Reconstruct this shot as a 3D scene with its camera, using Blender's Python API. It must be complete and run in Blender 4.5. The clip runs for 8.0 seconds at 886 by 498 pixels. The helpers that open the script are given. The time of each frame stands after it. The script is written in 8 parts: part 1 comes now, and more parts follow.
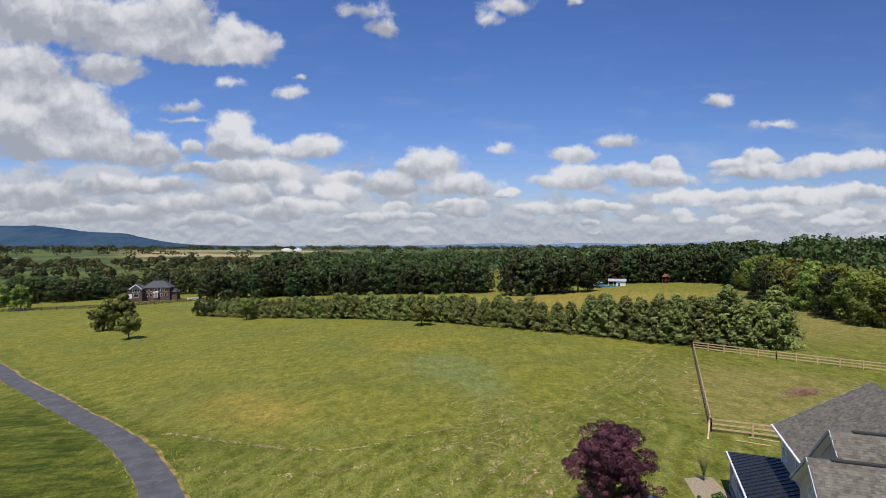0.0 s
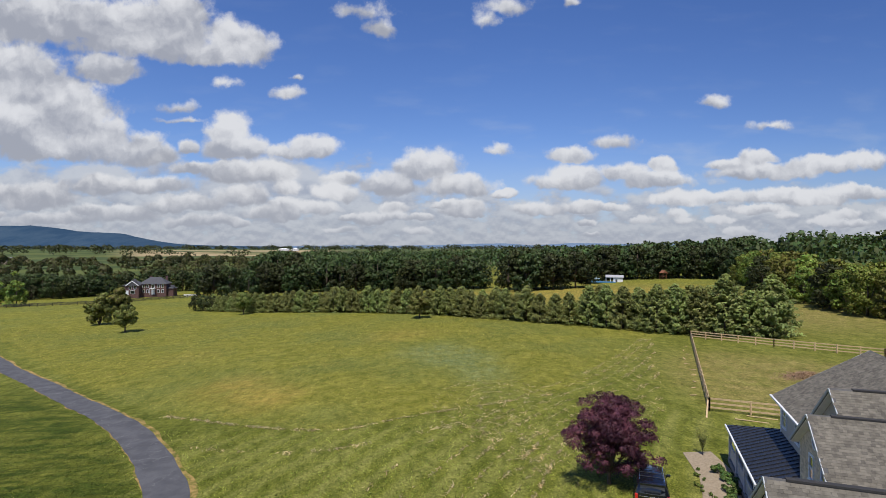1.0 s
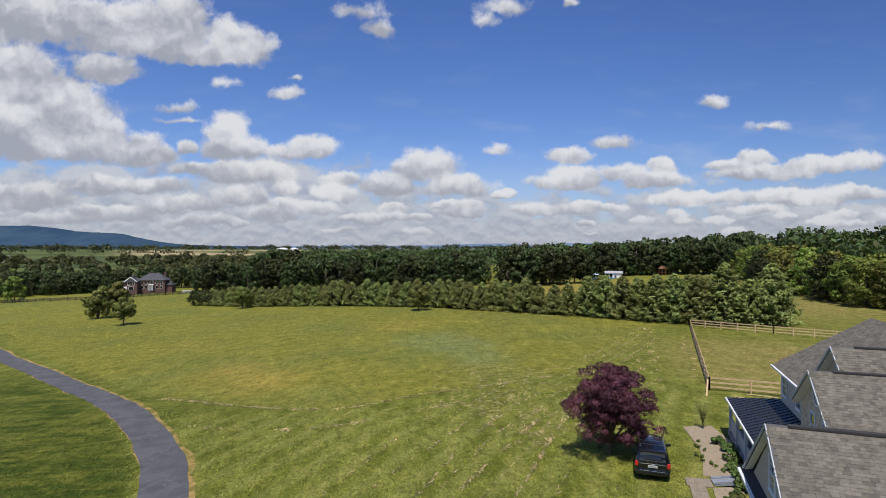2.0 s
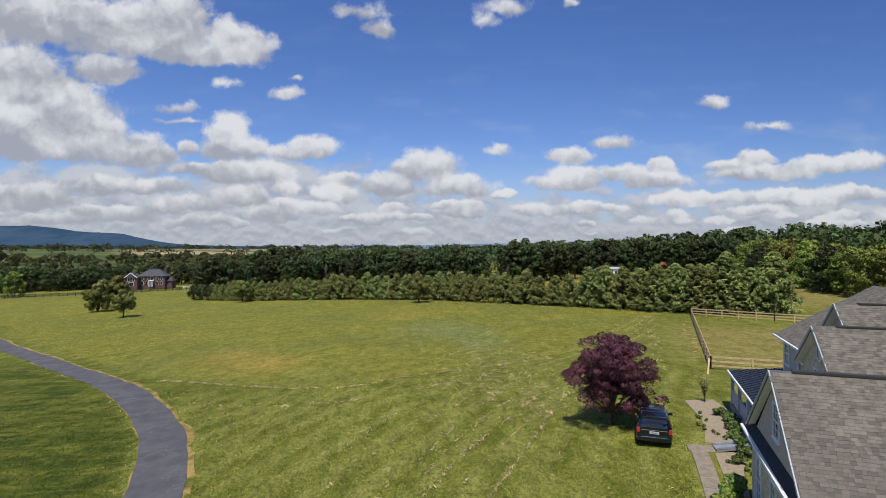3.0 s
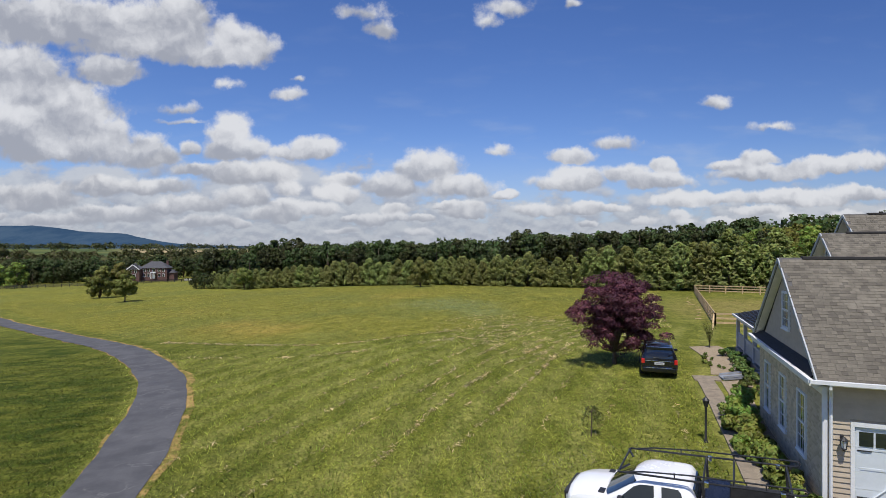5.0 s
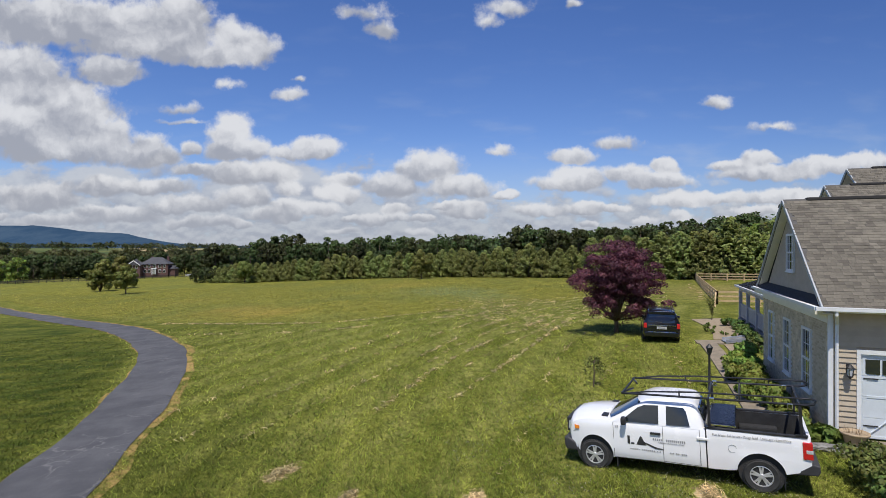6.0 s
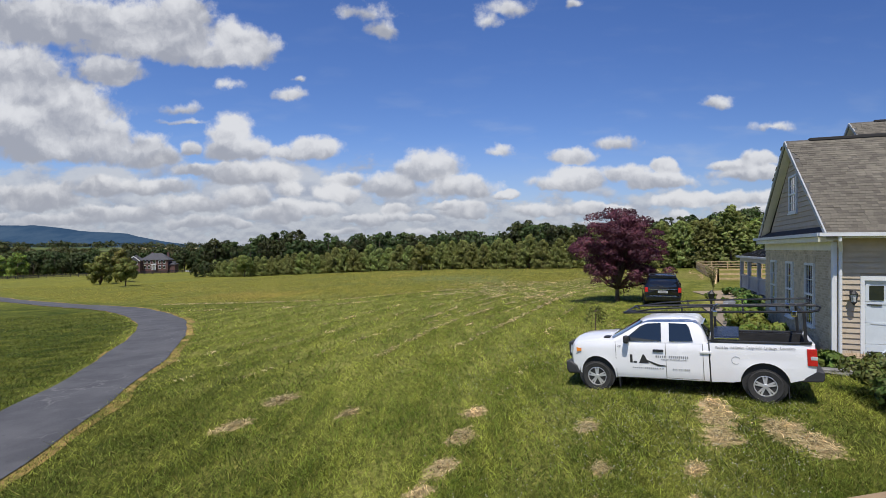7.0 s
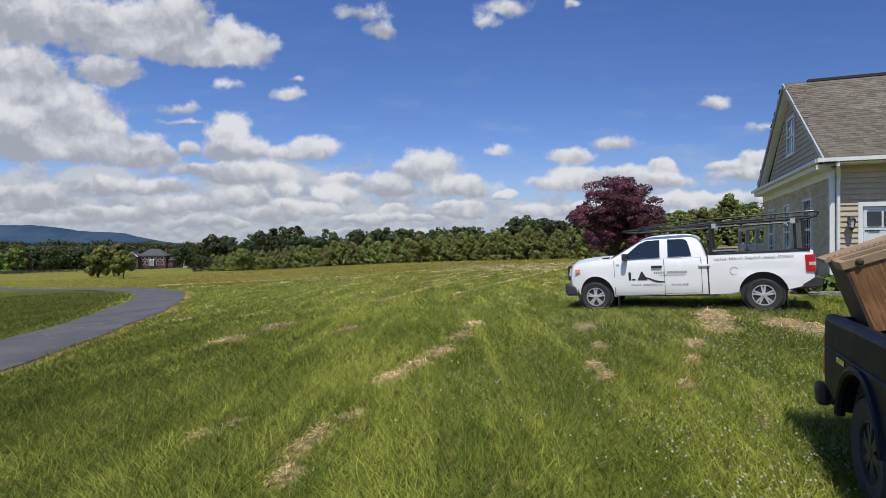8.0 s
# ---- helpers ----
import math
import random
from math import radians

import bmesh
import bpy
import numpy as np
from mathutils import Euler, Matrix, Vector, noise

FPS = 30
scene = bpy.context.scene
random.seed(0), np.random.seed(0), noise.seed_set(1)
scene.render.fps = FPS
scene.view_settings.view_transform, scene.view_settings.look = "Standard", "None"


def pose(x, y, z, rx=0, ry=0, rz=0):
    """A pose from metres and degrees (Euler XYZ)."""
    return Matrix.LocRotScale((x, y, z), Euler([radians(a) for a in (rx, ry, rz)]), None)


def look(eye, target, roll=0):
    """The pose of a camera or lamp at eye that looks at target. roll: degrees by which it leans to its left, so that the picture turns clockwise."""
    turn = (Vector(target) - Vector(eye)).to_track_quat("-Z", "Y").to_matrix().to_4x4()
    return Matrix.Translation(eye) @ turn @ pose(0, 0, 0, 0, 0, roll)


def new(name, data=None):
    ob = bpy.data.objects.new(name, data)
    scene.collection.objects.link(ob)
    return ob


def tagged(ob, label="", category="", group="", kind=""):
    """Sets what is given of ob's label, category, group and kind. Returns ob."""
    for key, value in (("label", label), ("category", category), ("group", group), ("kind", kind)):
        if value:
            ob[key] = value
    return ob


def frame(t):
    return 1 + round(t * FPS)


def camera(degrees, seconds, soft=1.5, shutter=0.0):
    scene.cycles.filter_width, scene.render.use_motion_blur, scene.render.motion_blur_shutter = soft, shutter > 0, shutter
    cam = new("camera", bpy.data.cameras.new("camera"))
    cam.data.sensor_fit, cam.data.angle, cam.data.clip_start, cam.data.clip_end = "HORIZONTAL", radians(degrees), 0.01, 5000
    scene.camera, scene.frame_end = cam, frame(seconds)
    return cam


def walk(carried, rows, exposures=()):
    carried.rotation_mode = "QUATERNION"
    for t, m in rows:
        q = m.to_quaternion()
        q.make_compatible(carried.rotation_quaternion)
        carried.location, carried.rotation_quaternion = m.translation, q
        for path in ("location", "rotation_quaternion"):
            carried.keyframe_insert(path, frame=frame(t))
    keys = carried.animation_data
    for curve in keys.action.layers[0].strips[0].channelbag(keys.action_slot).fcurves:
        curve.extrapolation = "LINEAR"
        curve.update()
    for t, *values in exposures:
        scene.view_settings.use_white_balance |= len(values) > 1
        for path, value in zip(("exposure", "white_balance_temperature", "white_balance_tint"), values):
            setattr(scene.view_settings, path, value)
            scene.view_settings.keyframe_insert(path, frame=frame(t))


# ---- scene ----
cam = camera(80.0, 8.0, soft=0.75)
PATH = [
    (0, 0.032, 0.053, 17.687, -0.21, 0.00, -0.00),
    (0.5, -0.040, 0.089, 16.714, -0.19, 0.00, -0.03),
    (1, -0.083, 0.142, 15.727, -0.17, 0.00, -0.29),
    (1.5, -0.105, 0.210, 14.729, -0.15, 0.00, -0.40),
    (3, -0.109, 0.471, 11.685, -0.11, 0.00, -0.37),
    (3.5, -0.104, 0.568, 10.659, -0.09, 0.00, -0.32),
    (4, -0.102, 0.664, 9.631, -0.08, 0.00, -0.29),
    (4.5, -0.103, 0.758, 8.602, -0.07, 0.00, -0.23),
    (6, -0.136, 0.992, 5.517, -0.04, 0.00, -0.09),
    (6.5, -0.152, 1.044, 4.492, -0.04, 0.00, -0.09),
    (7, -0.167, 1.079, 3.470, -0.03, 0.00, -0.09),
    (7.5, -0.175, 1.093, 2.451, -0.03, 0.00, -0.20),
    (8, -0.173, 1.084, 1.436, -0.03, 0.00, -0.26),
]
walk(cam, [(t, pose(x, y, z, 90 + pitch, roll, yaw)) for t, x, y, z, pitch, roll, yaw in PATH])

# ---- daylight ----
SUN_AZ, SUN_EL = radians(193), radians(64)  # compass way of the sun (from +y, clockwise) and its height
world = bpy.data.worlds.new("world")
scene.world = world
world.use_nodes = True
wn, wl = world.node_tree.nodes, world.node_tree.links
wn.clear()

# Clouds as heaps: sideways and upward place, half width and half height, all in thousandths of a tangent
HEAPS_HIGH_WEST = [
    (-735, 428, 190, 62), (-600, 425, 160, 62), (-560, 400, 150, 55), (-490, 445, 60, 45), (-385, 388, 66, 52), (-430, 368, 62, 30), (-640, 335, 60, 34),
    (-800, 330, 95, 70), (-745, 290, 105, 62), (-790, 235, 150, 62), (-690, 252, 85, 60), (-640, 215, 60, 42), (-720, 190, 120, 35),
]
HEAPS_WEST = [
    (-560, 178, 72, 32), (-475, 190, 26, 20), (-400, 222, 44, 40), (-390, 188, 66, 32), (-300, 180, 34, 20), (-248, 188, 54, 27), (-462, 148, 54, 16),
    (-390, 142, 66, 27), (-325, 138, 66, 26), (-282, 112, 28, 24), (-186, 130, 33, 16), (-200, 105, 50, 20), (-545, 118, 64, 20), (-640, 118, 84, 24),
    (-760, 98, 80, 28), (-480, 84, 68, 20), (-375, 98, 56, 24), (-250, 76, 52, 17), (-730, 54, 84, 15), (-590, 64, 74, 18), (-460, 52, 66, 15), (-320, 66, 54, 15),
]
HEAPS_EAST = [
    (-25, 150, 58, 36), (-98, 118, 56, 24), (30, 118, 74, 24), (62, 114, 34, 22), (242, 176, 46, 19), (258, 134, 56, 29), (225, 124, 56, 19),
    (420, 156, 24, 18), (345, 142, 54, 22), (404, 128, 66, 21), (606, 172, 38, 20), (548, 158, 44, 12), (725, 156, 86, 20), (810, 166, 44, 22), (615, 145, 105, 20),
    (532, 98, 86, 14), (446, 92, 64, 18), (680, 96, 110, 18), (790, 104, 70, 18),
]
HEAPS_LOW = [
    (-133, 56, 32, 16), (-90, 74, 33, 13), (60, 66, 24, 11), (188, 74, 42, 14), (124, 102, 24, 9), (6, 82, 32, 9), (280, 49, 20, 8), (388, 53, 28, 11),
    (462, 51, 22, 8), (532, 53, 33, 9), (746, 49, 44, 9), (670, 104, 34, 11), (-40, 58, 26, 10), (330, 78, 36, 10), (600, 72, 50, 11),
]
# thin torn scraps
WISPS = [
    (-405, 314, 36, 17), (-497, 264, 50, 16), (-486, 240, 68, 9), (-292, 292, 34, 17), (-272, 324, 14, 8), (-145, 453, 74, 28), (-112, 420, 32, 32), (130, 456, 58, 24), (92, 436, 24, 24),
    (108, 184, 32, 15), (328, 202, 56, 18), (521, 278, 38, 15), (632, 232, 46, 13), (250, 462, 20, 12), (-560, 205, 60, 20),
]
HEAPS = [[q / 1000 for q in row] for row in HEAPS_HIGH_WEST + HEAPS_WEST + HEAPS_EAST + HEAPS_LOW]
for k in range(26):
    r = random.Random(900 + k)
    up = 0.022 + 0.06 * r.random()
    HEAPS.append([r.uniform(-0.95, 0.95), up, (0.016 + 0.30 * up) * r.uniform(0.6, 1.3), (0.005 + 0.12 * up) * r.uniform(0.7, 1.3)])
N_FULL = len(HEAPS)
HEAPS += [[q / 1000 for q in row] for row in WISPS]


def cloud_group():
    """Node group: thickness of the heaps at a slope (sideways, upward)."""
    g = bpy.data.node_groups.new("cloud_heaps", "ShaderNodeTree")
    g.interface.new_socket("slope", in_out="INPUT", socket_type="NodeSocketVector")
    g.interface.new_socket("thickness", in_out="OUTPUT", socket_type="NodeSocketFloat")
    g.interface.new_socket("height", in_out="OUTPUT", socket_type="NodeSocketFloat")
    gi, go = g.nodes.new("NodeGroupInput"), g.nodes.new("NodeGroupOutput")

    def fbm(scale, detail, w, at=None, rough=0.62):
        n = g.nodes.new("ShaderNodeTexNoise")
        n.noise_dimensions = "4D"
        n.inputs["W"].default_value, n.inputs["Scale"].default_value = w, scale
        n.inputs["Detail"].default_value, n.inputs["Roughness"].default_value = detail, rough
        g.links.new(at or gi.outputs[0], n.inputs["Vector"])
        return n

    def vec(op, a, b):
        n = g.nodes.new("ShaderNodeVectorMath")
        n.operation = op
        for s, v in zip(n.inputs, (a, b)):
            if isinstance(v, bpy.types.NodeSocket):
                g.links.new(v, s)
            elif v is not None:
                s.default_value = v
        return n

    def num(op, a, b=0.0, c=0.0):
        n = g.nodes.new("ShaderNodeMath")
        n.operation = op
        for s, v in zip(n.inputs, (a, b, c)):
            if isinstance(v, bpy.types.NodeSocket):
                g.links.new(v, s)
            else:
                s.default_value = v
        return n.outputs[0]

    warp = vec("SUBTRACT", fbm(11, 3, 1.3).outputs["Color"], (0.5, 0.5, 0.5))
    curl = vec("SUBTRACT", fbm(38, 3, 6.1).outputs["Color"], (0.5, 0.5, 0.5))
    p = vec("ADD", gi.outputs[0], vec("MULTIPLY", warp.outputs[0], (0.055, 0.032, 0)).outputs[0])
    p = vec("ADD", p.outputs[0], vec("MULTIPLY", curl.outputs[0], (0.020, 0.016, 0)).outputs[0]).outputs[0]
    total, weight, height = None, None, None
    for k, (x, y, rx, ry) in enumerate(HEAPS):
        # round tops, flatter bases
        d = vec("SUBTRACT", p, (x, y - 0.15 * ry, 0)).outputs[0]
        m = vec("MAXIMUM", vec("MULTIPLY", d, (1 / rx, 1 / ry, 0)).outputs[0], vec("MULTIPLY", d, (-1 / rx, -1.6 / ry, 0)).outputs[0])
        e = num("SUBTRACT", 1.12 if k < N_FULL else 0.80, vec("LENGTH", m.outputs[0], None).outputs["Value"])
        if k >= N_FULL:
            e = num("MULTIPLY", e, 0.55)
        rel = vec("DOT_PRODUCT", d, (0, 1 / ry, 0)).outputs["Value"]
        w = num("POWER", num("MAXIMUM", num("ADD", e, 0.35), 0.0), 2.0)
        total = e if total is None else num("SMOOTH_MAX", total, e, 0.12)
        weight = w if weight is None else num("ADD", weight, w)
        height = num("MULTIPLY", rel, w) if height is None else num("MULTIPLY_ADD", rel, w, height)
    puff = num("MULTIPLY_ADD", fbm(22, 6, 4.2, None, 0.6).outputs["Fac"], 1.35, -0.68)
    broad = num("MULTIPLY_ADD", fbm(9, 4, 9.7).outputs["Fac"], 0.8, -0.42)
    g.links.new(num("ADD", total, num("ADD", puff, broad)), go.inputs[0])
    # billows: bright where a puff bulges towards the light above
    over = vec("ADD", p, (0.006, 0.02, 0)).outputs[0]
    bulge = num("SUBTRACT", fbm(13, 5, 4.9, p, 0.52).outputs["Fac"], fbm(13, 5, 4.9, over, 0.52).outputs["Fac"])
    rise = num("DIVIDE", height, num("MAXIMUM", weight, 0.02))
    tone = num("MULTIPLY_ADD", fbm(7, 4, 2.2, p, 0.5).outputs["Fac"], 2.2, -1.08)
    g.links.new(num("ADD", num("MULTIPLY_ADD", bulge, 3.6, rise), tone), go.inputs[1])
    return g


def build_sky():
    def num(op, a, b=0.0, c=0.0):
        n = wn.new("ShaderNodeMath")
        n.operation = op
        for s, v in zip(n.inputs, (a, b, c)):
            if isinstance(v, bpy.types.NodeSocket):
                wl.new(v, s)
            else:
                s.default_value = v
        return n.outputs[0]

    def ramp(v, a, b, c=0.0, d=1.0):
        n = wn.new("ShaderNodeMapRange")
        n.interpolation_type = "SMOOTHSTEP"
        wl.new(v, n.inputs[0])
        for i, q in enumerate((a, b, c, d)):
            n.inputs[i + 1].default_value = q
        return n.outputs[0]

    def mix(f, a, b):
        n = wn.new("ShaderNodeMix")
        n.data_type = "RGBA"
        for v, s in ((f, n.inputs[0]), (a, n.inputs[6]), (b, n.inputs[7])):
            if isinstance(v, bpy.types.NodeSocket):
                wl.new(v, s)
            else:
                s.default_value = v if not isinstance(v, tuple) else (*v, 1)
        return n.outputs[2]

    sky = wn.new("ShaderNodeTexSky")
    sky.sky_type, sky.sun_disc = "NISHITA", False
    sky.sun_elevation, sky.sun_rotation = SUN_EL, SUN_AZ
    sky.altitude, sky.air_density, sky.dust_density, sky.ozone_density = 200, 1.0, 0.3, 4.0
    deep = wn.new("ShaderNodeHueSaturation")
    deep.inputs["Hue"].default_value, deep.inputs["Saturation"].default_value, deep.inputs["Value"].default_value = 0.509, 1.18, 1.09
    wl.new(sky.outputs[0], deep.inputs["Color"])
    tint = wn.new("ShaderNodeMix")
    tint.data_type, tint.blend_type = "RGBA", "MULTIPLY"
    tint.inputs[0].default_value, tint.inputs[7].default_value = 1.0, (1.04, 1.02, 1.15, 1)
    wl.new(deep.outputs[0], tint.inputs[6])
    co = wn.new("ShaderNodeTexCoord")
    sep = wn.new("ShaderNodeSeparateXYZ")
    wl.new(co.outputs["Generated"], sep.inputs[0])
    ahead = num("MAXIMUM", num("ABSOLUTE", sep.outputs[1]), 0.04)
    u, v = num("DIVIDE", sep.outputs[0], ahead), num("DIVIDE", sep.outputs[2], ahead)

    def slope(a, b):
        n = wn.new("ShaderNodeCombineXYZ")
        wl.new(a, n.inputs[0])
        wl.new(b, n.inputs[1])
        return n.outputs[0]

    group = cloud_group()

    clouds = wn.new("ShaderNodeGroup")
    clouds.node_tree = group
    wl.new(slope(u, v), clouds.inputs[0])
    here, rise = clouds.outputs[0], clouds.outputs[1]
    # the crowded low band: heaps that grow smaller and closer towards the horizon
    def band(lift):
        out = None
        for size, a, b in ((8, 0.0, 0.0), (15, 0.14, 0.07), (30, 0.07, 0.02)):
            n = wn.new("ShaderNodeTexNoise")
            n.inputs["Scale"].default_value, n.inputs["Detail"].default_value, n.inputs["Roughness"].default_value = 1.0, 5, 0.55
            wl.new(slope(num("MULTIPLY", u, size), num("MULTIPLY", num("ADD", v, lift / size), size * 1.6)), n.inputs["Vector"])
            if out is None:
                out = n.outputs["Fac"]
            else:
                m = wn.new("ShaderNodeMix")
                wl.new(ramp(v, b, a, 1.0, 0.0), m.inputs[0])
                wl.new(out, m.inputs[2])
                wl.new(n.outputs["Fac"], m.inputs[3])
                out = m.outputs[0]
        return out

    left = ramp(u, -0.30, 0.20, 0.06, 0.0)
    reach = num("SUBTRACT", v, left)
    need = num("ADD", ramp(reach, 0.02, 0.13, 0.36, 0.53), ramp(reach, 0.10, 0.20, 0.0, 0.4))
    here_low = band(0.0)
    low = num("SUBTRACT", here_low, need)
    under = num("SUBTRACT", band(0.22), here_low)
    haze = wn.new("ShaderNodeTexNoise")
    haze.inputs["Scale"].default_value, haze.inputs["Detail"].default_value = 7, 6
    wl.new(slope(u, num("MULTIPLY", v, 3.5)), haze.inputs["Vector"])
    base = mix(ramp(v, 0.0, 0.22, 0.60, 0.0), tint.outputs[2], (3.4, 4.1, 5.6))
    away = wn.new("ShaderNodeMix")
    away.data_type, away.blend_type, away.inputs[0].default_value = "RGBA", "MULTIPLY", 1.0
    wl.new(base, away.inputs[6])
    wl.new(mix(ramp(u, 0.05, 0.95), (1.02, 1.02, 1.02), (0.78, 0.80, 0.84)), away.inputs[7])
    base = away.outputs[2]
    veil = num("MULTIPLY", ramp(haze.outputs["Fac"], 0.5, 0.75, 0.0, 0.25), ramp(v, 0.12, 0.34, 1.0, 0.15))
    base = mix(veil, base, (5.2, 5.7, 6.6))
    white, grey = (7.3, 7.4, 7.7), (3.6, 3.8, 4.4)
    low_lit = mix(ramp(under, -0.16, 0.16), (5.6, 5.8, 6.2), (3.5, 3.75, 4.5))
    c = mix(ramp(low, -0.06, 0.09, 0.0, 0.85), base, low_lit)
    deep_west = ramp(u, -0.75, -0.2, 0.36, 0.0)
    lit = mix(ramp(num("SUBTRACT", rise, deep_west), -0.75, 0.75), grey, white)
    c = mix(ramp(here, -0.15, 0.34, 0.0, 0.96), c, lit)
    c = mix(ramp(v, -0.01, 0.11, 0.5, 0.0), c, (3.9, 4.25, 5.0))
    bg = wn.new("ShaderNodeBackground")
    bg.inputs[1].default_value = 0.1
    wo = wn.new("ShaderNodeOutputWorld")
    wl.new(c, bg.inputs[0])
    wl.new(bg.outputs[0], wo.inputs[0])


build_sky()
sun_data = bpy.data.lights.new("sun", "SUN")
sun_data.energy, sun_data.angle, sun_data.color = 4.4, radians(0.55), (1.0, 0.95, 0.87)
sun = new("sun", sun_data)
sun_way = Vector((math.sin(SUN_AZ) * math.cos(SUN_EL), math.cos(SUN_AZ) * math.cos(SUN_EL), math.sin(SUN_EL)))
sun.matrix_world = look(sun_way * 100, (0, 0, 0))


# ---- materials ----
class Nodes:
    """Short hand for building a node material."""

    def __init__(self, name, rough=0.8, metal=0.0, spec=0.5):
        self.mat = bpy.data.materials.new(name)
        self.mat.use_nodes = True
        self.t = self.mat.node_tree
        self.t.nodes.clear()
        self.out = self.add("ShaderNodeOutputMaterial")
        self.bsdf = self.add("ShaderNodeBsdfPrincipled")
        self.bsdf.inputs["Roughness"].default_value = rough
        self.bsdf.inputs["Metallic"].default_value = metal
        self.bsdf.inputs["Specular IOR Level"].default_value = spec
        self.link(self.bsdf.outputs[0], self.out.inputs[0])
        self._co = None

    def add(self, kind):
        return self.t.nodes.new(kind)

    def link(self, a, b):
        self.t.links.new(a, b)

    def put(self, value, socket):
        if isinstance(value, bpy.types.NodeSocket):
            self.link(value, socket)
        elif isinstance(value, tuple) and len(value) == 3 and socket.type == "RGBA":
            socket.default_value = (*value, 1)
        else:
            socket.default_value = value

    def co(self):
        if self._co is None:
            self._co = self.add("ShaderNodeTexCoord")
        return self._co.outputs["Object"]

    def noise(self, scale, detail=4, rough=0.6, vec=None, stretch=None, distort=0.0):
        n = self.add("ShaderNodeTexNoise")
        vec = vec or self.co()
        if stretch:
            m = self.add("ShaderNodeMapping")
            m.inputs["Rotation"].default_value = (0, 0, radians(stretch[3]) if len(stretch) > 3 else 0)
            m.inputs["Scale"].default_value = stretch[:3]
            self.link(vec, m.inputs[0])
            vec = m.outputs[0]
        self.link(vec, n.inputs["Vector"])
        n.inputs["Scale"].default_value, n.inputs["Detail"].default_value = scale, detail
        n.inputs["Roughness"].default_value, n.inputs["Distortion"].default_value = rough, distort
        return n.outputs["Fac"]

    def rows(self, period, shift=0.0, wander=0.9):
        """0 to 1 across the curved rows that the mower left on the lawn."""
        sep = self.add("ShaderNodeSeparateXYZ")
        self.link(self.co(), sep.inputs[0])
        x, y = sep.outputs[0], sep.outputs[1]
        bend = self.math("MULTIPLY", y, self.math("ADD", self.math("MULTIPLY", y, 0.0045), 0.18))
        c = self.math("ADD", self.math("SUBTRACT", x, bend), self.math("MULTIPLY", self.noise(0.35, 4, 0.65), wander))
        w = self.math("SINE", self.math("MULTIPLY", self.math("ADD", c, shift), 2 * math.pi / period))
        return self.math("MULTIPLY", self.math("ADD", self.math("MULTIPLY", w, 0.5), 0.5), self.remap(y, 44, 58, 1.0, 0.0))

    def remap(self, v, a, b, c=0.0, d=1.0):
        n = self.add("ShaderNodeMapRange")
        n.interpolation_type = "SMOOTHSTEP"
        self.put(v, n.inputs[0])
        for i, q in enumerate((a, b, c, d)):
            self.put(q, n.inputs[i + 1])
        return n.outputs[0]

    def math(self, op, a, b=0.0):
        n = self.add("ShaderNodeMath")
        n.operation = op
        self.put(a, n.inputs[0])
        self.put(b, n.inputs[1])
        return n.outputs[0]

    def mix(self, fac, a, b, blend="MIX"):
        n = self.add("ShaderNodeMix")
        n.data_type, n.blend_type = "RGBA", blend
        self.put(fac, n.inputs[0])
        self.put(a, n.inputs[6])
        self.put(b, n.inputs[7])
        return n.outputs[2]

    def hsv(self, col, h=0.5, s=1.0, v=1.0):
        n = self.add("ShaderNodeHueSaturation")
        self.put(h, n.inputs[0])
        self.put(s, n.inputs[1])
        self.put(v, n.inputs[2])
        self.put(col, n.inputs[4])
        return n.outputs[0]

    def colour(self, c):
        self.put(c, self.bsdf.inputs["Base Color"])

    def bump(self, height, strength=0.3, dist=0.02):
        n = self.add("ShaderNodeBump")
        n.inputs["Strength"].default_value, n.inputs["Distance"].default_value = strength, dist
        self.link(height, n.inputs["Height"])
        self.link(n.outputs[0], self.bsdf.inputs["Normal"])


def plain(name, col, rough=0.7, metal=0.0, vary=0.12, scale=8.0, bump=0.0, coat=0.0, spec=0.5, fine=90.0):
    """A surface of one colour with wear at two scales."""
    n = Nodes(name, rough, metal, spec)
    a, b = n.noise(scale, 4), n.noise(fine, 2)
    v = n.math("ADD", n.remap(a, 0.3, 0.7, 1 - vary, 1 + vary), n.remap(b, 0.3, 0.7, -vary * 0.4, vary * 0.4))
    n.colour(n.hsv(col, 0.5, 1.0, v))
    n.put(n.remap(a, 0.3, 0.7, max(rough - 0.07, 0.02), min(rough + 0.07, 1)), n.bsdf.inputs["Roughness"])
    if bump:
        n.bump(b, bump, 0.01)
    n.bsdf.inputs["Coat Weight"].default_value = coat
    n.bsdf.inputs["Coat Roughness"].default_value = 0.05
    return n.mat


